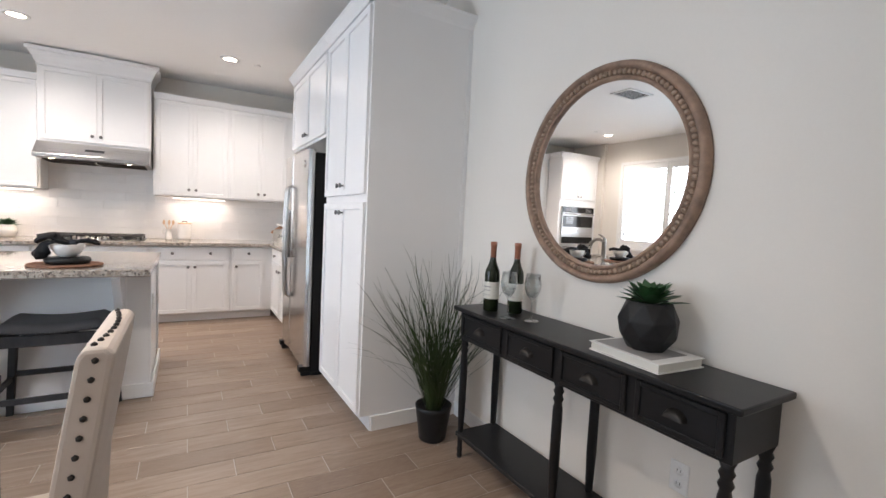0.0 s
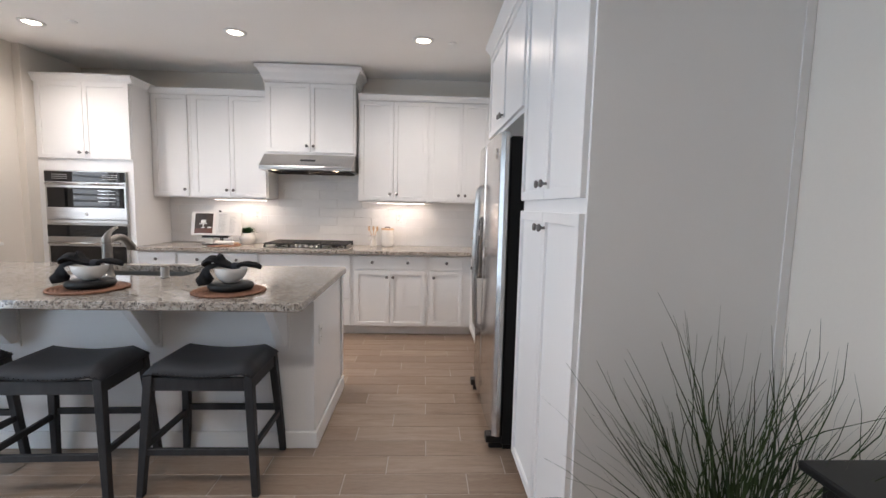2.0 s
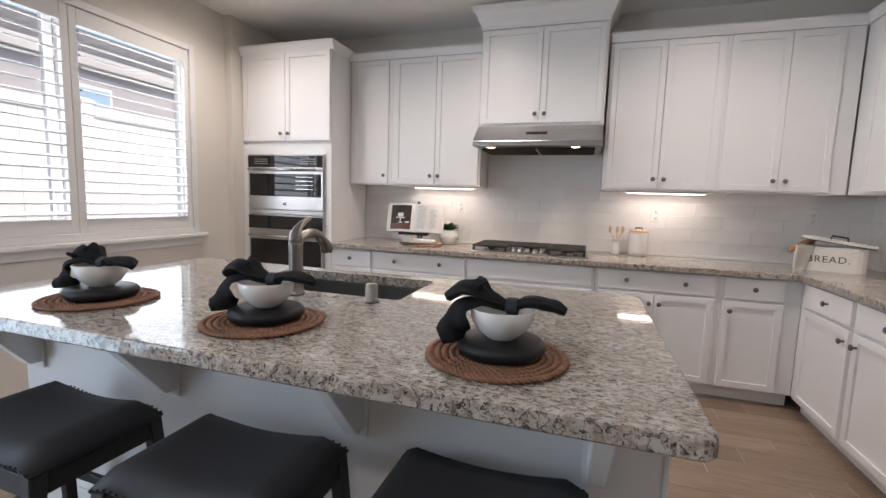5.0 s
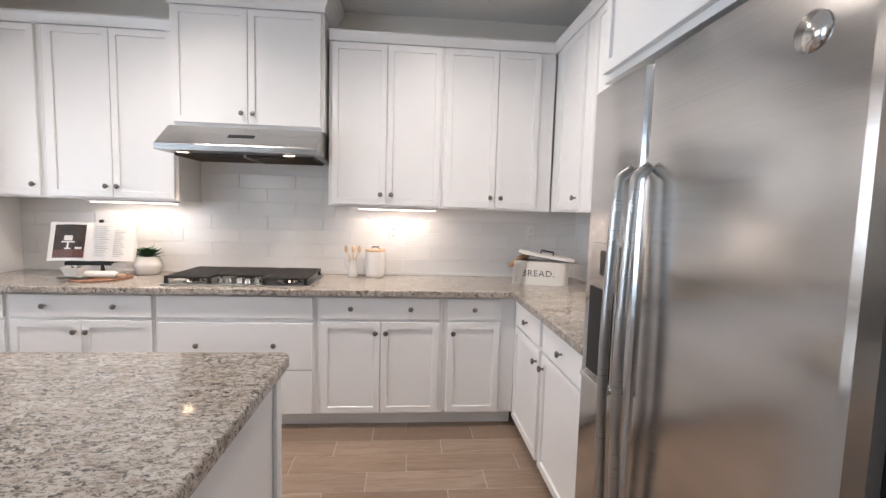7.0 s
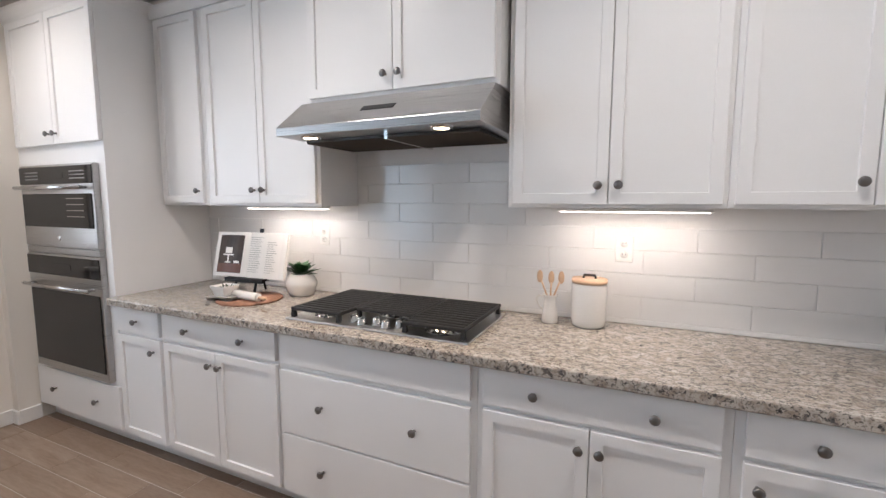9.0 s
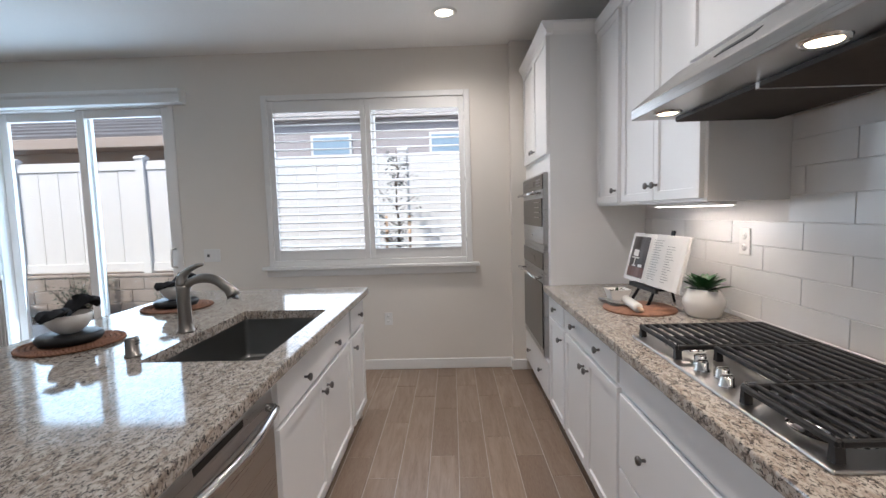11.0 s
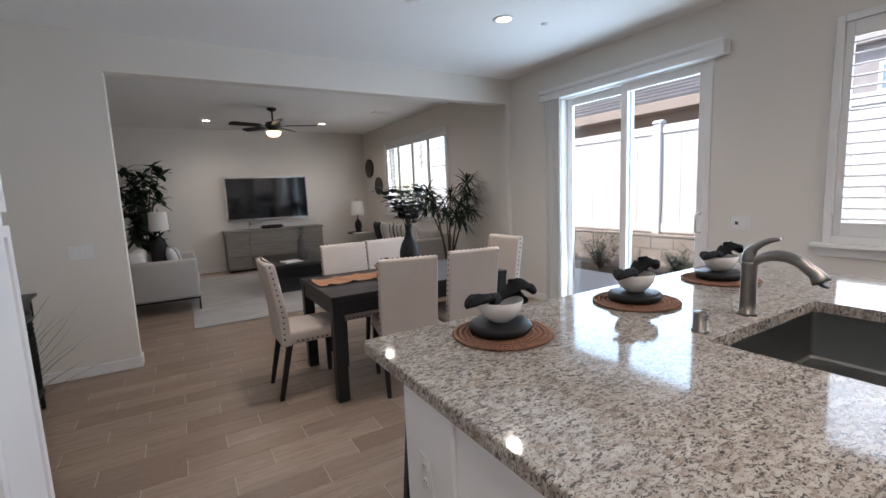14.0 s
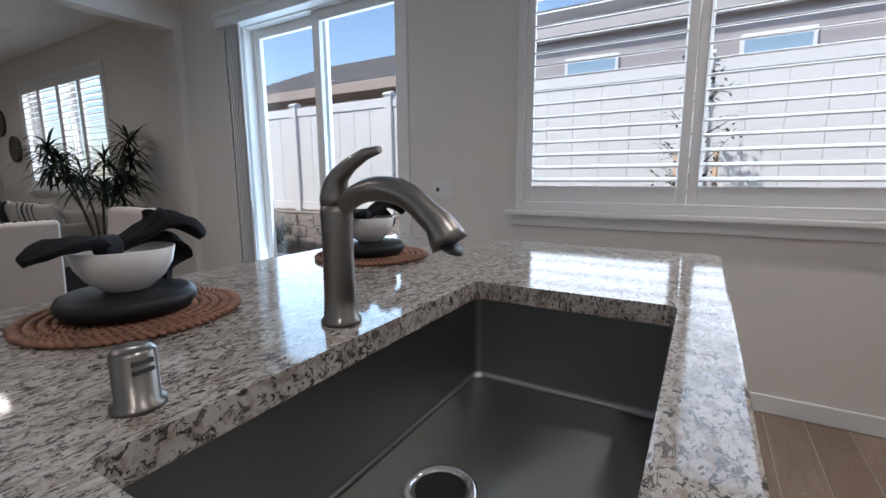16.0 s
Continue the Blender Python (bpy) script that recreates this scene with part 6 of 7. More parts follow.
cu = bpy.data.curves.new("lettering", "FONT")
cu.body, cu.size, cu.extrude, cu.align_x = "BREAD.", 0.062, 0.0006, "CENTER"
cu.space_character = 1.15
to = new("lettering_curve", cu)
me = bpy.data.meshes.new_from_object(to.evaluated_get(bpy.context.evaluated_depsgraph_get()))
bpy.data.objects.remove(to)
me.materials.clear()
me.materials.append(BAR_BLACK)
tx = new("lettering", me)
tx.parent = bb
tx.matrix_basis = pose(-0.02, -0.0958, 0.062, 90)
br = thing("baguette", pose(1.02, 5.915, CTZ + 0.165, 0, -32, -14), "brown bread loaf that sticks out of the box", "bread")
bm = M()
blob(bm, (0, 0, 0), (0.095, 0.028, 0.025), rough=0.12, freq=4)
part("crust", bm, TERRACOTTA, br)
tw = thing("dish_towel", pose(1.165, 5.870, CTZ, 0, 0, -16), "white towel draped over the bread box edge", "towel")
bm = M()
rows = []
for j in range(10):
    t = j / 9
    row = []
    for i in range(9):
        u = i / 8
        x = -0.185 + 0.10 * u * (1 - 0.45 * t)
        if t < 0.25:
            p = (x, -0.02 - 0.085 * t / 0.25, 0.172)
        else:
            p = (x - 0.012 * t, -0.105 - 0.012 * math.sin(u * 7 + t * 2) * t - 0.006 * t, 0.172 - 0.165 * (t - 0.25) / 0.75)
        row.append(bm.verts.new(p))
    rows.append(row)
for a, b in zip(rows, rows[1:]):
    for i in range(8):
        f = bm.faces.new((a[i], a[i + 1], b[i + 1], b[i]))
        f.smooth = True
bmesh.ops.solidify(bm, geom=bm.faces[:], thickness=0.004)
part("cloth", bm, CUSHION, tw)


# ---- dining set ----
tb = thing("dining_table", Matrix(), "espresso rectangular dining table with square legs", "table")
TX0, TX1, TY0, TY1 = -2.02, -0.50, 0.74, 1.63
bm = M()
box(bm, TX0, TX1, TY0, TY1, 0.722, 0.76, 0.004, 2)
part("tabletop", bm, DARK_WOOD, tb)
for a, b, c, d in ((TX0 + 0.08, TX1 - 0.08, TY0 + 0.015, TY0 + 0.035), (TX0 + 0.08, TX1 - 0.08, TY1 - 0.035, TY1 - 0.015), (TX0 + 0.015, TX0 + 0.035, TY0 + 0.08, TY1 - 0.08), (TX1 - 0.035, TX1 - 0.015, TY0 + 0.08, TY1 - 0.08)):
    bm = M()
    box(bm, a, b, c, d, 0.62, 0.7225, 0.002)
    part("apron", bm, DARK_WOOD, tb)
for x in (TX0 + 0.005, TX1 - 0.085):
    for y in (TY0 + 0.005, TY1 - 0.085):
        bm = M()
        box(bm, x, x + 0.08, y, y + 0.08, 0.001, 0.7225, 0.003)
        part("leg", bm, DARK_WOOD, tb)


def dining_chair(m):
    """Faces local -y."""
    c = thing("dining_chair", m, "cream linen dining chair with dark nailhead trim", "chair", "chairs round the dining table")
    W = 0.212
    bm = M()
    pad(bm, -W, W, -0.24, 0.20, 0.40, 0.50, 0.028)
    part("seat", bm, LINEN, c)
    bm = M()
    prof = [(0.155, 0.395), (0.172, 0.62), (0.240, 0.98), (0.256, 1.0), (0.294, 1.0), (0.308, 0.985), (0.240, 0.62), (0.225, 0.395)]
    prism(bm, prof, "x", -W, W, 0.012, 2)
    for v in bm.verts:
        v.co.y -= 0.018 * (v.co.x / W) ** 2 * max(0, (v.co.z - 0.5)) * 2
    smooth = part("backrest", bm, LINEN, c)
    nail = M()
    blob(nail, (0, 0, 0), (0.0075, 0.0075, 0.0075), sub=1)
    nail_me = finish("nailhead", nail, DARK_METAL)
    spots = []
    for i in range(14):
        z = 0.45 + 0.525 * i / 13
        yc = 0.204 + (0.076 * (z - 0.62) / 0.38 if z > 0.62 else 0)
        yc -= 0.018 * max(0, z - 0.5) * 2
        for s in (-1, 1):
            spots.append((s * (W + 0.001), yc, z))
    for i in range(11):
        spots.append((-W + 0.03 + (2 * W - 0.06) * i / 10, 0.270 - 0.018 * ((i - 5) / 5) ** 2, 1.001))
    for p in spots:
        ob = new("nailhead", nail_me)
        ob.parent, ob.location = smooth, p
    for i in range(10):
        for s in (-1, 1):
            ob = new("nailhead", nail_me)
            ob.parent, ob.location = c.children[0], (s * (W + 0.001), -0.20 + 0.035 * i, 0.425)
    for i in range(11):
        ob = new("nailhead", nail_me)
        ob.parent, ob.location = c.children[0], (-W + 0.03 + (2 * W - 0.06) * i / 10, -0.241, 0.425)
    for sx in (-1, 1):
        for y, back in ((-0.205, 0.0), (0.17, 0.085)):
            bm = M()
            a, b_ = 0.021, 0.015
            x = sx * (W - 0.028)
            lo = [bm.verts.new((x + p * b_, y + back + q * b_, 0.001)) for p, q in ((-1, -1), (1, -1), (1, 1), (-1, 1))]
            hi = [bm.verts.new((x + p * a, y + q * a, 0.405)) for p, q in ((-1, -1), (1, -1), (1, 1), (-1, 1))]
            for i in range(4):
                bm.faces.new((lo[i], lo[(i + 1) % 4], hi[(i + 1) % 4], hi[i]))
            bm.faces.new(list(reversed(lo)))
            bm.faces.new(hi)
            bmesh.ops.bevel(bm, geom=list(bm.edges), offset=0.003, segments=1, affect="EDGES")
            part("leg", bm, DARK_WOOD, c)
    return c


ch = dining_chair(pose(-0.43, 1.15, 0, 0, 0, -90))
for x, y, r in ((-1.065, 1.545, -13), (-1.605, 1.525, -6), (-0.955, 0.80, 180), (-1.42, 0.74, 182), (-2.11, 1.20, 93)):
    copy_thing(ch, pose(x, y, 0, 0, 0, r))

ru = thing("table_runner", pose(-0.86, 1.08, 0.7605), "rumpled terracotta cloth runner along the table", "table runner")
bm = M()
nx, ny = 40, 10
vs = []
for j in range(ny + 1):
    row = []
    for i in range(nx + 1):
        u, v = i / nx, j / ny
        z = 0.004 + 0.012 * max(0, math.sin(u * 21 + v * 2.2)) ** 2 + 0.004 * noise.noise(Vector((u * 6, v * 3, 1)))
        row.append(bm.verts.new((-0.30 + 0.62 * u, -0.14 + 0.28 * v + 0.012 * math.sin(u * 9), z + 0.002)))
    vs.append(row)
for j in range(ny):
    for i in range(nx):
        f = bm.faces.new((vs[j][i], vs[j][i + 1], vs[j + 1][i + 1], vs[j + 1][i]))
        f.smooth = True
part("cloth", bm, TERRACOTTA, ru)
bl = thing("wooden_bowl", pose(-1.13, 1.17, 0.785), "brown wooden bowl of dried pods on the table", "bowl")
bm = M()
lathe(bm, [(0, -0.004), (0.05, -0.004), (0.09, 0.03), (0.12, 0.075), (0.115, 0.077), (0.085, 0.038), (0, 0.012)], 32)
part("shell", bm, MIRROR_WOOD, bl)
rr = random.Random(2)
for i in range(7):
    bm = M()
    a = i * 0.9
    blob(bm, (0.045 * math.cos(a), 0.045 * math.sin(a), 0.075 + 0.012 * (i % 3)), (0.04, 0.032, 0.03), rough=0.25, freq=3, sub=2)
    part("pod", bm, CLAY, bl)
va = thing("branch_vase", pose(-1.335, 1.17, 0.7605), "tall charcoal bottle vase with eucalyptus branches", "vase")
bm = M()
lathe(bm, [(0, 0), (0.062, 0), (0.070, 0.01), (0.085, 0.12), (0.086, 0.19), (0.066, 0.255), (0.034, 0.315), (0.026, 0.36), (0.030, 0.40), (0.036, 0.41), (0.030, 0.41), (0.022, 0.36), (0, 0.35)], 32)
part("body", bm, MATTE_BLACK, va)
bm, bl2 = M(), M()
for i in range(14):
    a = i * 2.4
    sp_ = rr.uniform(0.05, 0.34)
    p = Vector((0.012 * math.cos(a), 0.012 * math.sin(a), 0.38))
    d = Vector((sp_ * math.cos(a), sp_ * math.sin(a), 1)).normalized()
    pts = [p.copy()]
    ln = rr.uniform(0.22, 0.42)
    for s in range(7):
        d = (d + Vector((0.06 * math.cos(a), 0.06 * math.sin(a), -0.04))).normalized()
        p = p + d * ln / 7
        pts.append(p.copy())
        if s > 0:
            for k in (-1, 1, 0):
                b = a + k * 1.5 + rr.uniform(-0.5, 0.5)
                leaf(bl2, p, (math.cos(b), math.sin(b), rr.uniform(0.0, 0.7)), rr.uniform(0.065, 0.095), rr.uniform(0.058, 0.080), droop=0.4, seg=4)
    tube(bm, pts, [0.0035 - 0.0003 * s for s in range(8)], 6)
part("branches", bm, BARK, va)
part("leaves", bl2, LEAF_GREY, va)


# ---- living room ----
bm = M()
box(bm, -2.65, 0.30, -4.75, -1.12, 0.0015, 0.014, 0.004)
solid("area_rug", bm, RUG, "pale grey patterned area rug on the floor", "rug")

tv = thing("television", pose(-1.325, SOUTH + 0.06, 1.455), "large wall-mounted television, switched off", "television")
bm = M()
for a, b, c, d in ((-0.81, 0.81, 0.415, 0.445), (-0.81, 0.81, -0.445, -0.41), (-0.81, -0.785, -0.41, 0.415), (0.785, 0.81, -0.41, 0.415)):
    box(bm, a, b, 0.0, 0.045, c, d, 0.003)
part("bezel", bm, CHROME, tv)
bm = M()
box(bm, -0.786, 0.786, 0.0, 0.034, -0.411, 0.416)
part("screen", bm, SCREEN, tv)
bm = M()
box(bm, -0.3, 0.3, -0.058, -0.001, -0.2, 0.2, 0.01)
part("wall_mount", bm, BLACK_PLASTIC, tv)

mc = thing("media_console", pose(-1.37, SOUTH + 0.02, 0), "weathered grey wooden media console with three drawers", "media console")
bm = M()
box(bm, -0.98, 0.98, 0.0, 0.42, 0.79, 0.83, 0.006)
part("top", bm, GREY_WOOD, mc)
bm = M()
box(bm, -0.955, 0.955, 0.0, 0.40, 0.05, 0.79, 0.004)
part("body", bm, GREY_WOOD, mc)
for r in range(3):
    z = 0.085 + r * 0.232
    for x0_, x1_ in ((-0.94, -0.52), (-0.50, 0.50), (0.52, 0.94)):
        bm = M()
        box(bm, x0_, x1_, 0.40, 0.416, z, z + 0.218, 0.004)
        part("drawer_front", bm, GREY_WOOD, mc)
for x in (-0.51, 0.51):
    bm = M()
    box(bm, x - 0.012, x + 0.012, 0.417, 0.435, 0.20, 0.66, 0.003)
    part("long_pull", bm, GREY_WOOD, mc)
bm = M()
box(bm, -0.93, 0.93, 0.02, 0.37, 0.001, 0.05)
part("plinth", bm, BLACK_PAINT, mc)

tray = thing("decor_tray", pose(-1.33, SOUTH + 0.24, 0.8305), "long dark tray of black pebbles and greenery", "tray")
bm = M()
lathe(bm, [(0, 0), (0.10, 0), (0.13, 0.04), (0.124, 0.042), (0.095, 0.01), (0, 0.008)], 24)
for v in bm.verts:
    v.co.x *= 1.9
part("dish", bm, BLACK_PAINT, tray)
rr = random.Random(5)
for i in range(12):
    bm = M()
    blob(bm, (-0.17 + 0.03 * i, rr.uniform(-0.04, 0.04), 0.05), (0.034, 0.03, 0.026), rough=0.2, sub=2)
    part("pebble", bm, MATTE_BLACK, tray)
bm = M()
for i in range(40):
    a = rr.uniform(0, 6.28)
    leaf(bm, (0.24 + rr.uniform(-0.05, 0.2), rr.uniform(-0.05, 0.05), 0.05 + rr.uniform(0, 0.09)), (math.cos(a), math.sin(a), 0.5), 0.05, 0.03, seg=3)
part("greenery", bm, LEAF_GREY, tray)

ctb = thing("coffee_table", pose(-1.2, -3.0, 0.0142), "black coffee table on angled slab legs", "coffee table")
bm = M()
box(bm, -0.5, 0.5, -0.72, 0.72, 0.385, 0.43, 0.006)
part("top", bm, DARK_WOOD, ctb)
for s in (-1, 1):
    bm = M()
    prism(bm, [(s * 0.62, 0.0), (s * 0.42, 0.0), (s * 0.34, 0.3855), (s * 0.60, 0.3855), (s * 0.50, 0.19)], "x", -0.36, 0.36, 0.004)
    part("slab_leg", bm, DARK_WOOD, ctb)
vb = thing("ribbed_vase", pose(-1.33, -2.72, 0.4447), "tall ribbed grey vase on the coffee table", "vase")
bm = M()
prof = [(0, 0), (0.055, 0)]
for i in range(22):
    z = 0.012 + 0.30 * i / 21
    prof.append(((0.062 + 0.016 * math.sin(math.pi * min(1, i / 15))) * (1.0 if i % 2 else 0.955), z))
prof += [(0.04, 0.345), (0.03, 0.37), (0.036, 0.40), (0.03, 0.40), (0, 0.37)]
lathe(bm, prof, 28)
part("body", bm, mottled("grey_ribbed_ceramic", (0.085, 0.078, 0.072), 0.6, spread=0.2, relief=0.3), vb)
bm = M()
for i in range(30):
    a = rr.uniform(0, 6.28)
    leaf(bm, (0.03 * math.cos(a), 0.03 * math.sin(a), 0.40 + rr.uniform(0, 0.12)), (math.cos(a), math.sin(a), 0.7), 0.06, 0.03, seg=3)
part("leaves", bm, LEAF_GREY, vb)
mg = thing("magazines", pose(-1.12, -2.55, 0.4447, 0, 0, 14), "two white magazines on the coffee table", "magazine")
for i, z in enumerate((0.0, 0.012)):
    bm = M()
    box(bm, -0.14 + 0.02 * i, 0.14, -0.11, 0.11 - 0.02 * i, z, z + 0.011, 0.001)
    part("magazine", bm, PAPER, mg)


def sofa(name, m, ln, label, seats):
    """A sofa that faces local -y, its back along +y."""
    s = thing(name, m, label, "sofa" if seats > 1 else "armchair")
    h = ln / 2
    bm = M()
    pad(bm, -h + 0.10, h - 0.10, -0.42, 0.42, 0.18, 0.34, 0.03)
    part("frame", bm, SOFA, s)
    bm = M()
    pad(bm, -h, h, 0.30, 0.46, 0.18, 0.74, 0.04)
    part("back", bm, SOFA, s)
    for x in (-h, h - 0.13):
        bm = M()
        pad(bm, x, x + 0.13, -0.45, 0.34, 0.18, 0.70, 0.04)
        part("arm", bm, SOFA, s)
    w = (ln - 0.27) / seats
    for i in range(seats):
        a = -h + 0.135 + i * w
        bm = M()
        pad(bm, a + 0.004, a + w - 0.004, -0.46, 0.30, 0.34, 0.48, 0.05)
        part("seat_cushion", bm, SOFA, s)
        bm = M()
        pad(bm, a + 0.01, a + w - 0.01, 0.10, 0.30, 0.46, 0.80, 0.07)
        bmesh.ops.rotate(bm, verts=bm.verts, cent=(0, 0.3, 0.46), matrix=Matrix.Rotation(radians(-8), 3, "X"))
        part("back_cushion", bm, CUSHION if seats == 1 else SOFA, s)
    bm = M()
    box(bm, -h + 0.01, h - 0.01, -0.44, 0.44, 0.165, 0.185, 0.002)
    part("base_rail", bm, BLACK_PAINT, s)
    for x in (-h + 0.02, h - 0.045):
        for y in (-0.44, 0.42):
            bm = M()
            box(bm, x, x + 0.025, y, y + 0.025, 0.015, 0.36 if y < 0 else 0.17, 0.002)
            part("leg", bm, BLACK_PAINT, s, "thin black metal leg")
    return s


def throw_pillow(m, label, body, stripes):
    p = thing("throw_pillow", m, label, "pillow", "throw pillows on the sofas")
    n_ = 14
    bm = M()
    sides = []
    for sgn in (1, -1):
        g = []
        for j in range(n_ + 1):
            row = []
            for i in range(n_ + 1):
                u, v = -1 + 2 * i / n_, -1 + 2 * j / n_
                puff = max(0.0, (1 - u ** 4) * (1 - v ** 4)) ** 0.6
                k = 1 - 0.10 * (1 - abs(u * v)) * max(abs(u), abs(v)) ** 6
                row.append(bm.verts.new((u * 0.23 * k, sgn * 0.075 * puff, v * 0.22 * k)))
            g.append(row)
        for j in range(n_):
            for i in range(n_):
                q = (g[j][i], g[j][i + 1], g[j + 1][i + 1], g[j + 1][i])
                f = bm.faces.new(q if sgn < 0 else tuple(reversed(q)))
                f.smooth = True
        sides.append(g)
    bmesh.ops.remove_doubles(bm, verts=bm.verts, dist=1e-5)
    part("cover", bm, body, p)
    for a, b in stripes:
        bm = M()
        for sgn in (1, -1):
            g = []
            for j in range(13):
                v = -0.94 + 1.88 * j / 12
                row = []
                for i in range(4):
                    u = a + (b - a) * i / 3
                    puff = max(0.0, (1 - u ** 4) * (1 - v ** 4)) ** 0.6
                    row.append(bm.verts.new((u * 0.23, sgn * (0.075 * puff + 0.002), v * 0.22)))
                g.append(row)
            for r0, r1 in zip(g, g[1:]):
                for i in range(3):
                    q = (r0[i], r0[i + 1], r1[i + 1], r1[i])
                    f = bm.faces.new(q if sgn < 0 else tuple(reversed(q)))
                    f.smooth = True
        part("stripe", bm, STRIPE, p)


sofa("armchair", pose(0.62, -2.65, 0.0, 0, 0, -90), 1.10, "light grey upholstered armchair with thin black legs", 1)
sofa("window_sofa", pose(-3.05, -2.75, 0, 0, 0, 90), 2.35, "light grey sofa under the shuttered window", 3)
throw_pillow(pose(0.62, -2.82, 0.70, 0, 18, -78), "dark brown throw pillow on the armchair", STRIPE, [])
throw_pillow(pose(0.42, -2.55, 0.64, -14, 0, -96), "white throw pillow with black stripes", CUSHION, [(-0.7, -0.5), (-0.1, 0.1), (0.5, 0.7)])
for y, rz, b, st_ in ((-3.55, 84, STRIPE, []), (-3.25, 80, CUSHION, [(-0.75, -0.6), (-0.45, -0.35), (0.3, 0.45)]), (-2.75, 92, CUSHION, [(-0.7, -0.5), (0.0, 0.25), (0.6, 0.7)]), (-2.25, 98, CUSHION, [(-0.65, -0.5)])):
    throw_pillow(pose(-3.05, y, 0.70, 12, 0, rz), "white throw pillow with black stripes" if st_ else "plain charcoal throw pillow", b, st_)


def table_lamp(x, y, z, label):
    l = thing("table_lamp", pose(x, y, z), label, "lamp", "table lamps")
    bm = M()
    lathe(bm, [(0, 0.0005), (0.065, 0.0005), (0.07, 0.01), (0.06, 0.03), (0.078, 0.12), (0.07, 0.22), (0.03, 0.27), (0.014, 0.29), (0.012, 0.40), (0, 0.40)], 28)
    part("base", bm, MATTE_BLACK, l)
    bm = M()
    lathe(bm, [(0.14, 0.38), (0.128, 0.68), (0.125, 0.68), (0.137, 0.38)], 40)
    part("shade", bm, SHADE, l)
    bm = M()
    rod(bm, (0, 0, 0.40), (0, 0, 0.715), 0.004, seg=8)
    blob(bm, (0, 0, 0.715), (0.012, 0.012, 0.014), sub=2)
    part("finial", bm, DARK_METAL, l)


def side_table(x, y, h, label):
    s = thing("side_table", pose(x, y, 0), label, "side table", "side tables")
    bm = M()
    lathe(bm, [(0, h - 0.03), (0.24, h - 0.03), (0.25, h - 0.02), (0.25, h - 0.004), (0.245, h), (0, h)], 40)
    part("top", bm, DARK_WOOD, s)
    for i in range(3):
        a = 2.1 * i + 0.4
        bm = M()
        rod(bm, (0.22 * math.cos(a), 0.22 * math.sin(a), 0.001), (0.13 * math.cos(a), 0.13 * math.sin(a), h - 0.028), 0.013)
        part("leg", bm, DARK_WOOD, s)


side_table(0.62, -4.0, 0.62, "round dark side table beside the armchair")
side_table(-3.12, -4.95, 0.62, "round dark side table in the corner")
table_lamp(0.62, -4.0, 0.6205, "table lamp with a white drum shade, off")
table_lamp(-3.12, -4.95, 0.6205, "table lamp with a white drum shade, off")


def strap_plant(m, label, height, n_stems, crowns, leaf_len, leaf_w, mat, droop, spread, seed, per=34):
    p = thing("potted_tree", m, label, "potted plant")
    rr = random.Random(seed)
    bm = M()
    lathe(bm, [(0, 0.001), (0.13, 0.001), (0.15, 0.02), (0.18, 0.30), (0.17, 0.305), (0.165, 0.27), (0, 0.27)], 32)
    part("pot", bm, mottled("grey_planter", (0.16, 0.15, 0.14), 0.7, spread=0.15), p)
    lv = M()
    for i in range(n_stems):
        st = M()
        a = 2 * math.pi * i / n_stems + rr.uniform(-0.3, 0.3)
        h = height * rr.uniform(0.72, 1.0)
        pts = []
        for s in range(8):
            t = s / 7
            pts.append(Vector((0.04 * math.cos(a) + spread * t * t * math.cos(a), 0.04 * math.sin(a) + spread * t * t * math.sin(a), 0.25 + (h - 0.25) * t)) + Vector((0.02 * noise.noise(Vector((i, t * 3, 0))), 0.02 * noise.noise(Vector((i, t * 3, 5))), 0)))
        tube(st, pts, [0.016 - 0.0012 * s for s in range(8)], 8)
        part("stem", st, BARK, p)
        for c_ in range(crowns):
            base = pts[-1] if c_ == 0 else pts[-1 - c_] + Vector((rr.uniform(-0.12, 0.12), rr.uniform(-0.12, 0.12), 0.03))
            for k in range(per):
                b = k * 2.4 + rr.uniform(-0.3, 0.3)
                up = rr.uniform(-0.35, 1.5)
                leaf(lv, base + Vector((0, 0, rr.uniform(-0.10, 0.02))), (math.cos(b), math.sin(b), up), leaf_len * rr.uniform(0.7, 1.1), leaf_w * rr.uniform(0.8, 1.2), droop=droop * rr.uniform(0.6, 1.3), seg=5)
    part("foliage", lv, mat, p)


strap_plant(pose(-3.02, -0.92, 0), "tall dracaena with spiky dark green leaf crowns", 1.64, 6, 2, 0.35, 0.023, LEAF_DARK, 1.1, 0.29, 12, 46)
strap_plant(pose(0.86, -4.85, 0), "tall dark green broad-leaved plant in the corner", 2.2, 6, 6, 0.26, 0.10, LEAF_DARK, 0.9, 0.28, 7, 13)

for y, z, r in ((-5.12, 2.03, 0.20), (-4.62, 1.62, 0.18)):
    w = thing("wall_basket", pose(WEST, y, z, 0, 90), "round dark woven wall basket", "wall decor", "wall baskets")
    bm = M()
    prof = [(0, 0.012)]
    for i in range(1, 13):
        prof.append((r * i / 13, 0.010 + (0.006 if i % 2 else 0.0)))
    prof += [(r, 0.04), (r + 0.008, 0.045), (r + 0.012, 0.03), (r, 0.001), (0, 0.001)]
    lathe(bm, prof, 40)
    part("weave", bm, mottled("dark_woven_cane", (0.09, 0.08, 0.068), 0.8, spread=0.35, fine=70, relief=0.5), w)

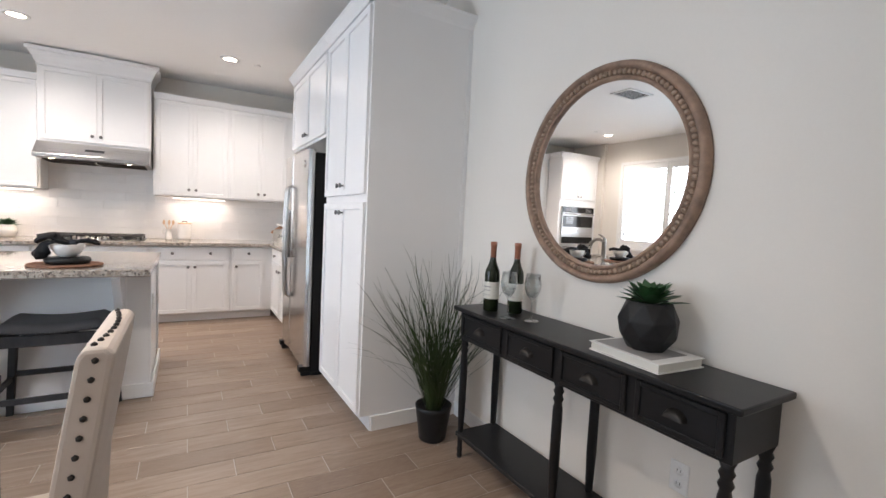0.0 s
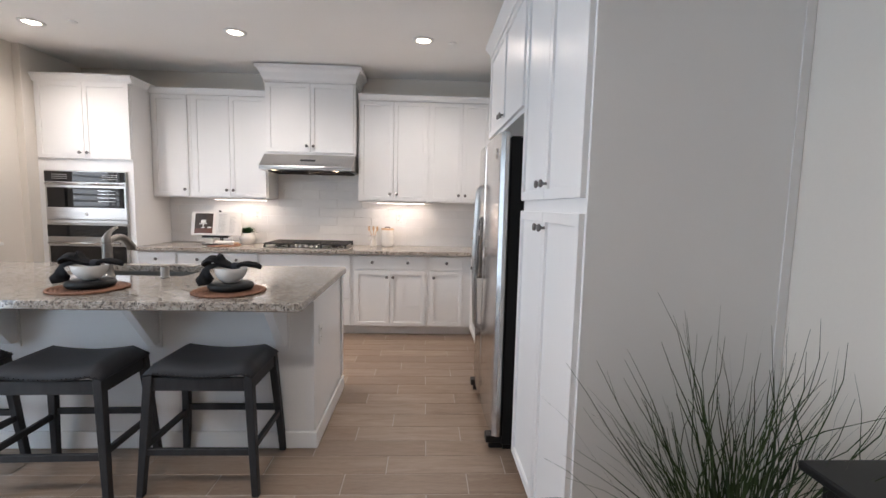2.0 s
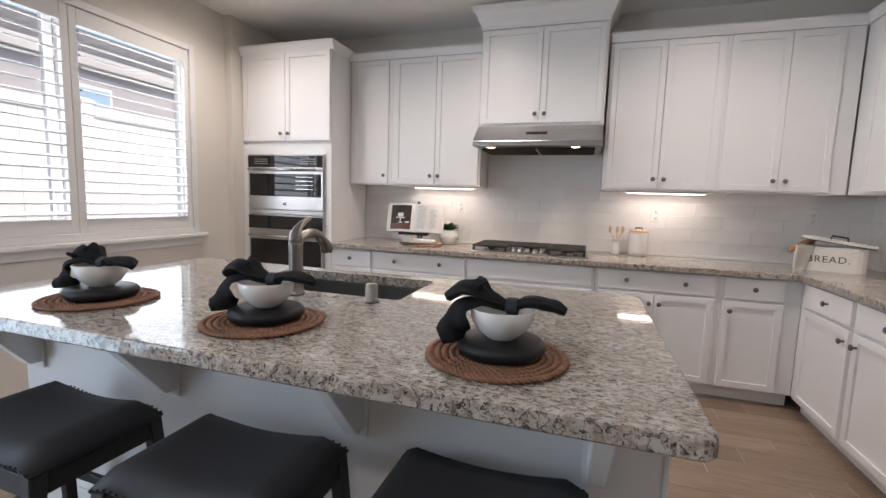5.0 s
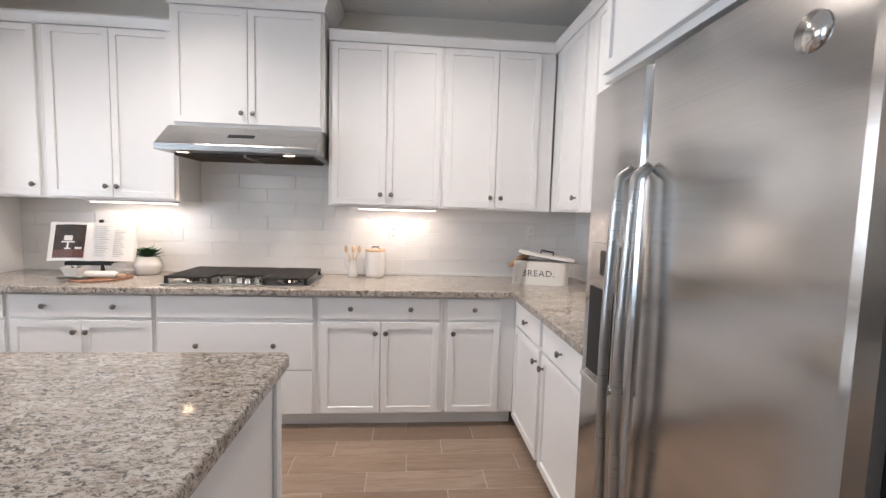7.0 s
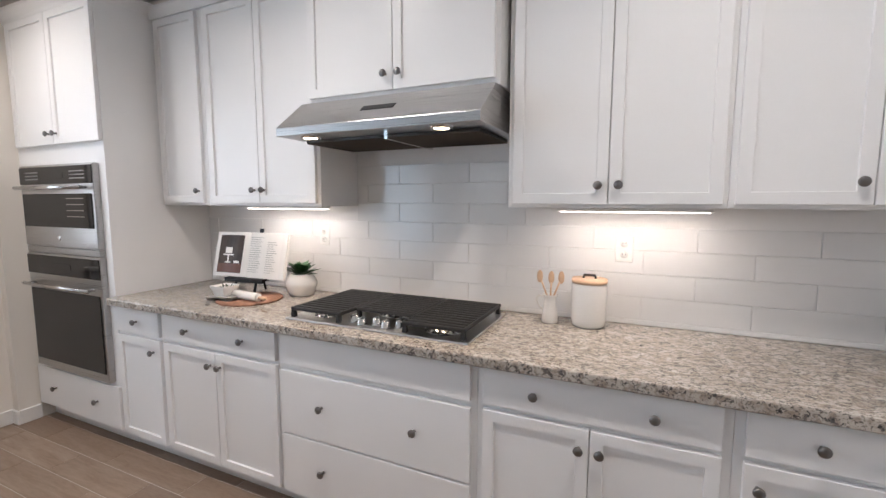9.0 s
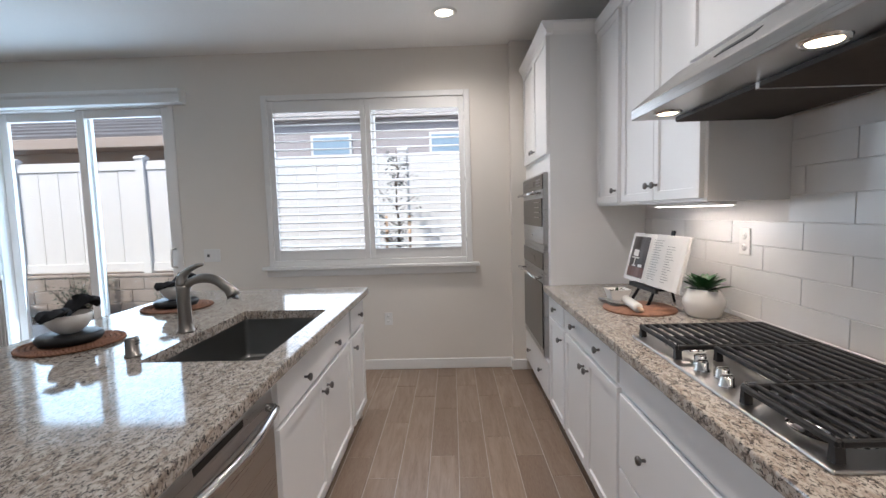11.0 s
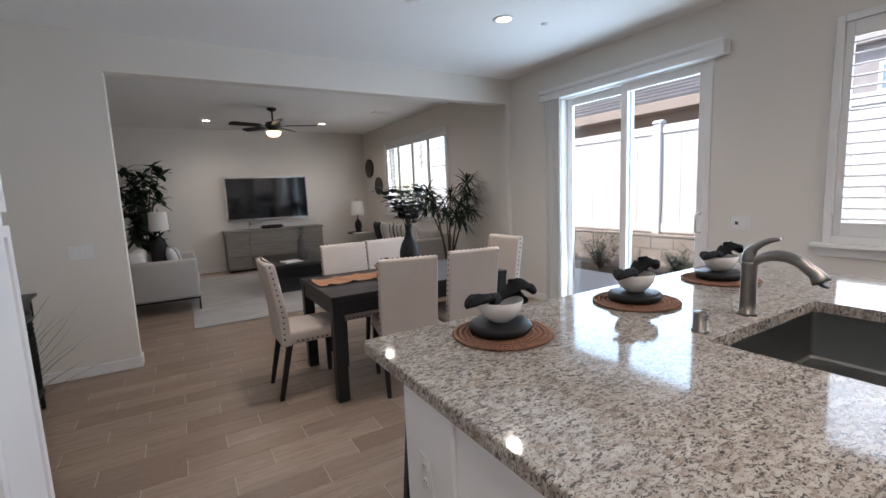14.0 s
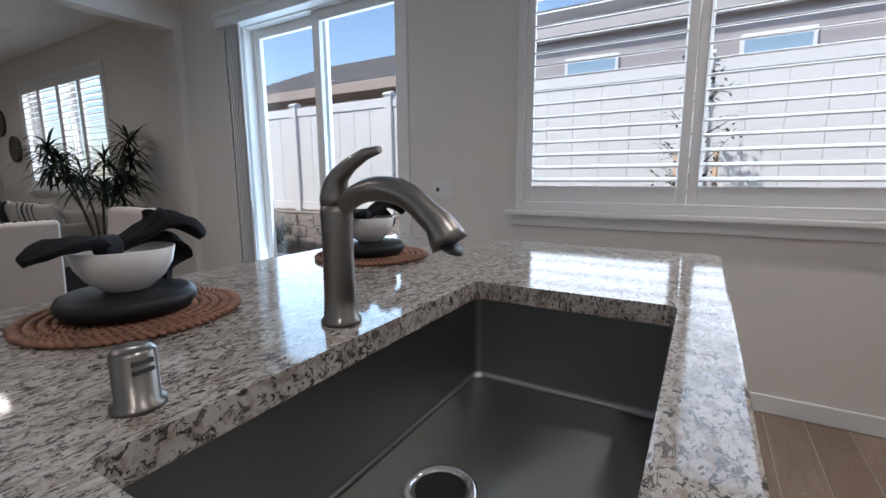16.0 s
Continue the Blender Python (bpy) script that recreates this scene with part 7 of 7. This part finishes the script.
fan = thing("ceiling_fan", pose(-1.10, -2.97, CEIL), "dark bronze ceiling fan with a lit bowl lamp", "ceiling fan")
bm = M()
lathe(bm, [(0, 0), (0.075, 0), (0.07, -0.03), (0.03, -0.05), (0.014, -0.055), (0.014, -0.19), (0.03, -0.20), (0.10, -0.215), (0.12, -0.25), (0.115, -0.30), (0.07, -0.325), (0.07, -0.345), (0, -0.345)], 36)
part("motor", bm, DARK_METAL, fan)
for i in range(5):
    a = 360 * i / 5 + 14
    bm = M()
    prism(bm, [(0.20, -0.052), (0.30, -0.066), (0.62, -0.070), (0.66, -0.055), (0.67, 0.0), (0.66, 0.055), (0.62, 0.070), (0.30, 0.066), (0.20, 0.052)], "z", -0.004, 0.004, 0.001)
    bmesh.ops.rotate(bm, verts=bm.verts, cent=(0, 0, 0), matrix=Matrix.Rotation(radians(12), 3, "X"))
    bl_ = part("blade", bm, DARK_WOOD, fan)
    bl_.matrix_basis = pose(0, 0, -0.275, 0, 0, a)
    bm = M()
    box(bm, 0.10, 0.25, -0.018, 0.018, -0.007, -0.001, 0.002)
    part("bracket", bm, DARK_METAL, bl_)
bm = M()
lathe(bm, [(0.108, -0.345), (0.115, -0.36), (0.105, -0.40), (0.07, -0.432), (0, -0.445)], 32)
part("lamp_bowl", bm, FAN_GLOW, fan)
bm = M()
lathe(bm, [(0.07, -0.335), (0.117, -0.345), (0.118, -0.356), (0.108, -0.358)], 32)
part("lamp_ring", bm, DARK_METAL, fan)


# ---- outside ----
bm = M()
box(bm, -60, 60, -60, 60, -0.30, -0.06)
solid("ground", bm, MULCH, "bare brown ground around the house", "ground", kind="structure")
bm = M()
box(bm, -5.7, WEST - 0.2, -5.0, 7.0, -0.055, -0.02, 0.01)
solid("patio", bm, CONCRETE, "pale concrete patio slab", "patio", kind="structure")
FENCE_X = -6.45
wl = thing("retaining_wall", Matrix(), "low tan block retaining wall under the fence", "wall")
bm = M()
box(bm, FENCE_X - 0.2, FENCE_X - 0.012, -12, 12, -0.06, 0.545)
part("core", bm, GROUT, wl)
bm = M()
box(bm, 0, 0.03, 0, 0.39, 0, 0.19, 0.006)
block_me = finish("block", bm, BLOCK)
for row in range(3):
    for i in range(22):
        ob = new("block", block_me)
        ob.location = (FENCE_X - 0.03, -3.6 + i * 0.40 + (row % 2) * 0.2, -0.06 + row * 0.20)
        ob.parent = wl
bm = M()
box(bm, FENCE_X - 0.23, FENCE_X + 0.01, -12, 12, 0.545, 0.59, 0.008)
part("cap", bm, BLOCK, wl)
fence = thing("vinyl_fence", pose(FENCE_X - 0.1, 0, 0.59), "tall white vinyl privacy fence in the sun", "fence")
post_y = [-8.2 + 2.06 * i for i in range(9)]
for y in post_y:
    bm = M()
    box(bm, -0.065, 0.065, y - 0.065, y + 0.065, 0.0, 1.80, 0.006)
    ps = part("post", bm, VINYL, fence)
    bm = M()
    prism(bm, [(-0.08, 1.80), (0.08, 1.80), (0.08, 1.825), (0.0, 1.86), (-0.08, 1.825)], "y", y - 0.08, y + 0.08, 0.003)
    part("cap", bm, VINYL, ps)
for a, b in zip(post_y, post_y[1:]):
    for z in (0.03, 1.63):
        bm = M()
        box(bm, -0.025, 0.03, a + 0.066, b - 0.066, z, z + 0.14, 0.006)
        part("rail", bm, VINYL, fence)
    nb = 6
    w = (b - a - 0.132) / nb
    for i in range(nb):
        bm = M()
        box(bm, -0.012, 0.012, a + 0.066 + i * w + 0.002, a + 0.066 + (i + 1) * w - 0.002, 0.171, 1.629, 0.004)
        part("board", bm, VINYL, fence)


def house(name, x, y0, y1, depth, eave, wall_mat, label, trim_mat, hang=0.55):
    h = thing(name, pose(x, 0, -0.06), label, "house")
    bm = M()
    box(bm, -depth, 0, y0, y1, 0, eave)
    part("wall", bm, wall_mat, h)
    rise = 0.40
    bm = M()
    half = depth / 2 + hang
    prism(bm, [(hang, eave + 0.02), (hang, eave + 0.17), (hang - half, eave + 0.17 + rise * half), (-depth - hang, eave + 0.17), (-depth - hang, eave + 0.02)], "y", y0 - 0.5, y1 + 0.5)
    rf = part("roof", bm, ROOF_TILE, h)
    bm = M()
    n_courses = 12
    for i in range(n_courses):
        u = hang - half * i / n_courses
        z = eave + 0.175 + rise * (hang - u)
        prism(bm, [(u + 0.02, z - 0.02), (u + 0.02, z + 0.035), (u - half / n_courses, z + rise * half / n_courses + 0.005), (u - half / n_courses, z - 0.02)], "y", y0 - 0.5, y1 + 0.5)
    part("tile_courses", bm, ROOF_TILE, rf)
    bm = M()
    box(bm, hang - 0.03, hang + 0.05, y0 - 0.5, y1 + 0.5, eave - 0.04, eave + 0.15, 0.01)
    part("fascia", bm, trim_mat, h)
    bm = M()
    box(bm, 0.001, hang - 0.02, y0 - 0.5, y1 + 0.5, eave - 0.02, eave + 0.015)
    part("soffit", bm, trim_mat, h)
    return h


nh = house("neighbour_house", -8.3, -5.6, 0.0, 7, 2.88, STUCCO, "tan stucco neighbour house with a grey tiled roof", FASCIA)
nh2 = house("neighbour_house", -8.3, 1.05, 16, 8, 3.36, STUCCO_PALE, "pale stucco neighbour house beyond the fence", FASCIA_PALE, 0.10)
for h, y, z in ((nh, -3.6, 1.75), (nh2, 2.6, 2.62), (nh2, 4.9, 2.62), (nh2, 7.4, 2.62)):
    bm = M()
    box(bm, 0.001, 0.05, y - 0.4, y + 0.4, z, z + 0.42, 0.01)
    w = part("window", bm, TRIM, h)
    bm = M()
    box(bm, 0.051, 0.055, y - 0.35, y + 0.35, z + 0.05, z + 0.37)
    part("pane", bm, SKY_TINTED_PANE, w)


def young_tree(x, y, h, seed, label):
    t = thing("young_tree", pose(x, y, -0.06), label, "tree", "young trees in the yard")
    rr = random.Random(seed)
    tr_, lv = M(), M()
    pts = [Vector((0.03 * noise.noise(Vector((seed, i * 0.7, 0))), 0.05 * noise.noise(Vector((seed, 3, i * 0.7))), h * i / 9)) for i in range(10)]
    tube(tr_, pts, [0.028 - 0.0024 * i for i in range(10)], 8)
    for i in range(26):
        k = rr.uniform(0.28, 0.98)
        base = pts[min(9, int(k * 9))]
        a = rr.uniform(0, 6.28)
        ln = rr.uniform(0.3, 0.62) * (1.1 - 0.6 * k)
        d = Vector((math.cos(a), math.sin(a), rr.uniform(0.3, 1.1))).normalized()
        q = [base + d * ln * s / 4 + Vector((0, 0, 0.03 * s * s / 16)) for s in range(5)]
        tube(tr_, q, [0.009, 0.007, 0.005, 0.004, 0.002], 5)
        for s in range(34):
            p = q[1 + rr.randrange(4)] + Vector((rr.uniform(-0.09, 0.09), rr.uniform(-0.09, 0.09), rr.uniform(-0.08, 0.08)))
            b = rr.uniform(0, 6.28)
            leaf(lv, p, (math.cos(b), math.sin(b), rr.uniform(-0.6, 0.5)), rr.uniform(0.04, 0.065), rr.uniform(0.02, 0.032), droop=0.3, seg=3)
    part("trunk", tr_, BARK, t)
    part("crown", lv, LEAF_GREY, t)
    for s in (-0.16, 0.16):
        bm = M()
        rod(bm, (0, s, 0), (0, s, h * 0.62), 0.022, seg=8)
        part("stake", bm, LIGHT_WOOD, t)


young_tree(-5.75, 4.15, 2.35, 3, "young staked tree with thin grey-green foliage")


def shrub(x, y, r, seed):
    s_ = thing("shrub", pose(x, y, -0.06), "small leafy green shrub by the block wall", "shrub", "shrubs by the wall")
    rr = random.Random(seed)
    st_, lv = M(), M()
    for i in range(26):
        a = rr.uniform(0, 6.28)
        d = Vector((math.cos(a) * rr.uniform(0.1, 0.9), math.sin(a) * rr.uniform(0.1, 0.9), 1)).normalized()
        ln = r * rr.uniform(0.7, 1.25)
        q = [d * ln * k / 3 for k in range(4)]
        tube(st_, q, [0.006, 0.005, 0.004, 0.002], 5)
        for k in range(44):
            p = d * ln * rr.uniform(0.3, 1.05) + Vector((rr.uniform(-0.07, 0.07), rr.uniform(-0.07, 0.07), rr.uniform(-0.05, 0.05)))
            b = rr.uniform(0, 6.28)
            leaf(lv, p, (math.cos(b), math.sin(b), rr.uniform(-0.2, 0.9)), rr.uniform(0.035, 0.06), rr.uniform(0.016, 0.026), droop=0.3, seg=3)
    part("stems", st_, BARK, s_)
    part("leaves", lv, LEAF, s_)


shrub(-6.05, -0.72, 0.62, 1)
shrub(-6.1, 0.75, 0.45, 2)
shrub(-6.1, -2.2, 0.5, 5)


# ---- floor planks and wall tiles ----
floor = thing("floor", Matrix(), "wood-look porcelain plank floor in warm brown tones", "floor", kind="structure")
bm = M()
box(bm, WEST - 0.02, FAR_EAST, SOUTH - 0.02, NORTH, -0.05, -0.0022)
part("grout", bm, GROUT, floor)
PL, PW, GAP = 0.63, 0.165, 0.004
ROW0 = 5.56


def plank_bm(bm, x0, x1, y0, y1):
    b = 0.0015
    lo = [bm.verts.new(p) for p in ((x0, y0, -0.004), (x1, y0, -0.004), (x1, y1, -0.004), (x0, y1, -0.004))]
    md = [bm.verts.new(p) for p in ((x0, y0, -b), (x1, y0, -b), (x1, y1, -b), (x0, y1, -b))]
    hi = [bm.verts.new(p) for p in ((x0 + b, y0 + b, 0), (x1 - b, y0 + b, 0), (x1 - b, y1 - b, 0), (x0 + b, y1 - b, 0))]
    for a, c in ((lo, md), (md, hi)):
        for i in range(4):
            bm.faces.new((a[i], a[(i + 1) % 4], c[(i + 1) % 4], c[i]))
    bm.faces.new(hi)


rest = M()
shared = {}
made = 0
for ri in range(-4, 68):
    yt = ROW0 - PW * ri
    ya, yb = max(SOUTH, yt - PW + GAP), min(NORTH, yt)
    if yb - ya < 0.01:
        continue
    x = -7 * PL - 0.21 * (ri % 3) + 0.002
    while x < FAR_EAST:
        xa, xb = max(WEST, x + GAP), min(FAR_EAST if yb < PART else EAST, x + PL)
        x += PL
        if xb - xa < 0.02:
            continue
        near = 0.4 < ya < 5.45 and xa > -0.95 and made < 300 and yb - ya > 0.14
        if near:
            key = (round(xb - xa, 3), round(yb - ya, 3))
            if key not in shared:
                pb = M()
                plank_bm(pb, 0, xb - xa, 0, yb - ya)
                shared[key] = finish("plank", pb, PLANK)
            ob = new("plank", shared[key])
            ob.location = (xa, ya, 0)
            ob.parent = floor
            made += 1
        else:
            plank_bm(rest, xa, xb, ya, yb)
ob = part("planks", rest, PLANK, floor)
ob["kind"] = "stuff"

splash = thing("backsplash", Matrix(), "glossy white running-bond wall tiles above the worktop", "backsplash", kind="structure")
TL, TH, TG = 0.406, 0.102, 0.0025
bm = M()
box(bm, -2.56, 1.529, NORTH - 0.006, NORTH - 0.001, 0.915, 1.431)
box(bm, -1.32, -0.35, NORTH - 0.006, NORTH - 0.001, 1.4315, 1.735)
box(bm, 1.524, 1.5295, 4.38, NORTH - 0.007, 0.915, 1.431)
part("grout", bm, TILE_GROUT, splash)
tiles = {}


def tile(w, h, m):
    key = (round(w, 3), round(h, 3))
    if key not in tiles:
        tb = M()
        b = 0.0015
        lo = [tb.verts.new(p) for p in ((0, 0, 0), (w, 0, 0), (w, 0, h), (0, 0, h))]
        md = [tb.verts.new(p) for p in ((0, -0.0025, 0), (w, -0.0025, 0), (w, -0.0025, h), (0, -0.0025, h))]
        hi = [tb.verts.new(p) for p in ((b, -0.004, b), (w - b, -0.004, b), (w - b, -0.004, h - b), (b, -0.004, h - b))]
        for a, c in ((lo, md), (md, hi)):
            for i in range(4):
                tb.faces.new((a[i], a[(i + 1) % 4], c[(i + 1) % 4], c[i]))
        tb.faces.new(hi)
        tiles[key] = finish("tile", tb, TILE)
    ob = new("tile", tiles[key])
    ob.parent = splash
    ob.matrix_basis = m


for r in range(8):
    zl, zh = 0.936 + (r - 1) * TH + TG, 0.936 + r * TH
    zl, top_z = max(zl, 0.916), 1.431 if r < 5 else 1.735
    x_lo, x_hi = (-2.56, 1.5235) if r < 5 else (-1.32, -0.35)
    zh = min(zh, top_z)
    if zh - zl < 0.005:
        continue
    x = -1.25 - 8 * TL + (TL / 2 if r % 2 else 0)
    while x < x_hi:
        a, b = max(x_lo, x + TG), min(x_hi, x + TL)
        x += TL
        if b - a > 0.006:
            tile(b - a, zh - zl, pose(a, NORTH - 0.006, zl))
    if r < 5:
        yy = NORTH - 0.012 - (0.15 if r % 2 else 0.35)
        segs = [(NORTH - 0.012, yy)]
        while yy > 4.38:
            segs.append((yy - TG, max(4.38, yy - TL)))
            yy -= TL
        for a, b in segs:
            if a - b > 0.006:
                tile(a - b, zh - zl, pose(1.524, a, zl, 0, 0, -90))
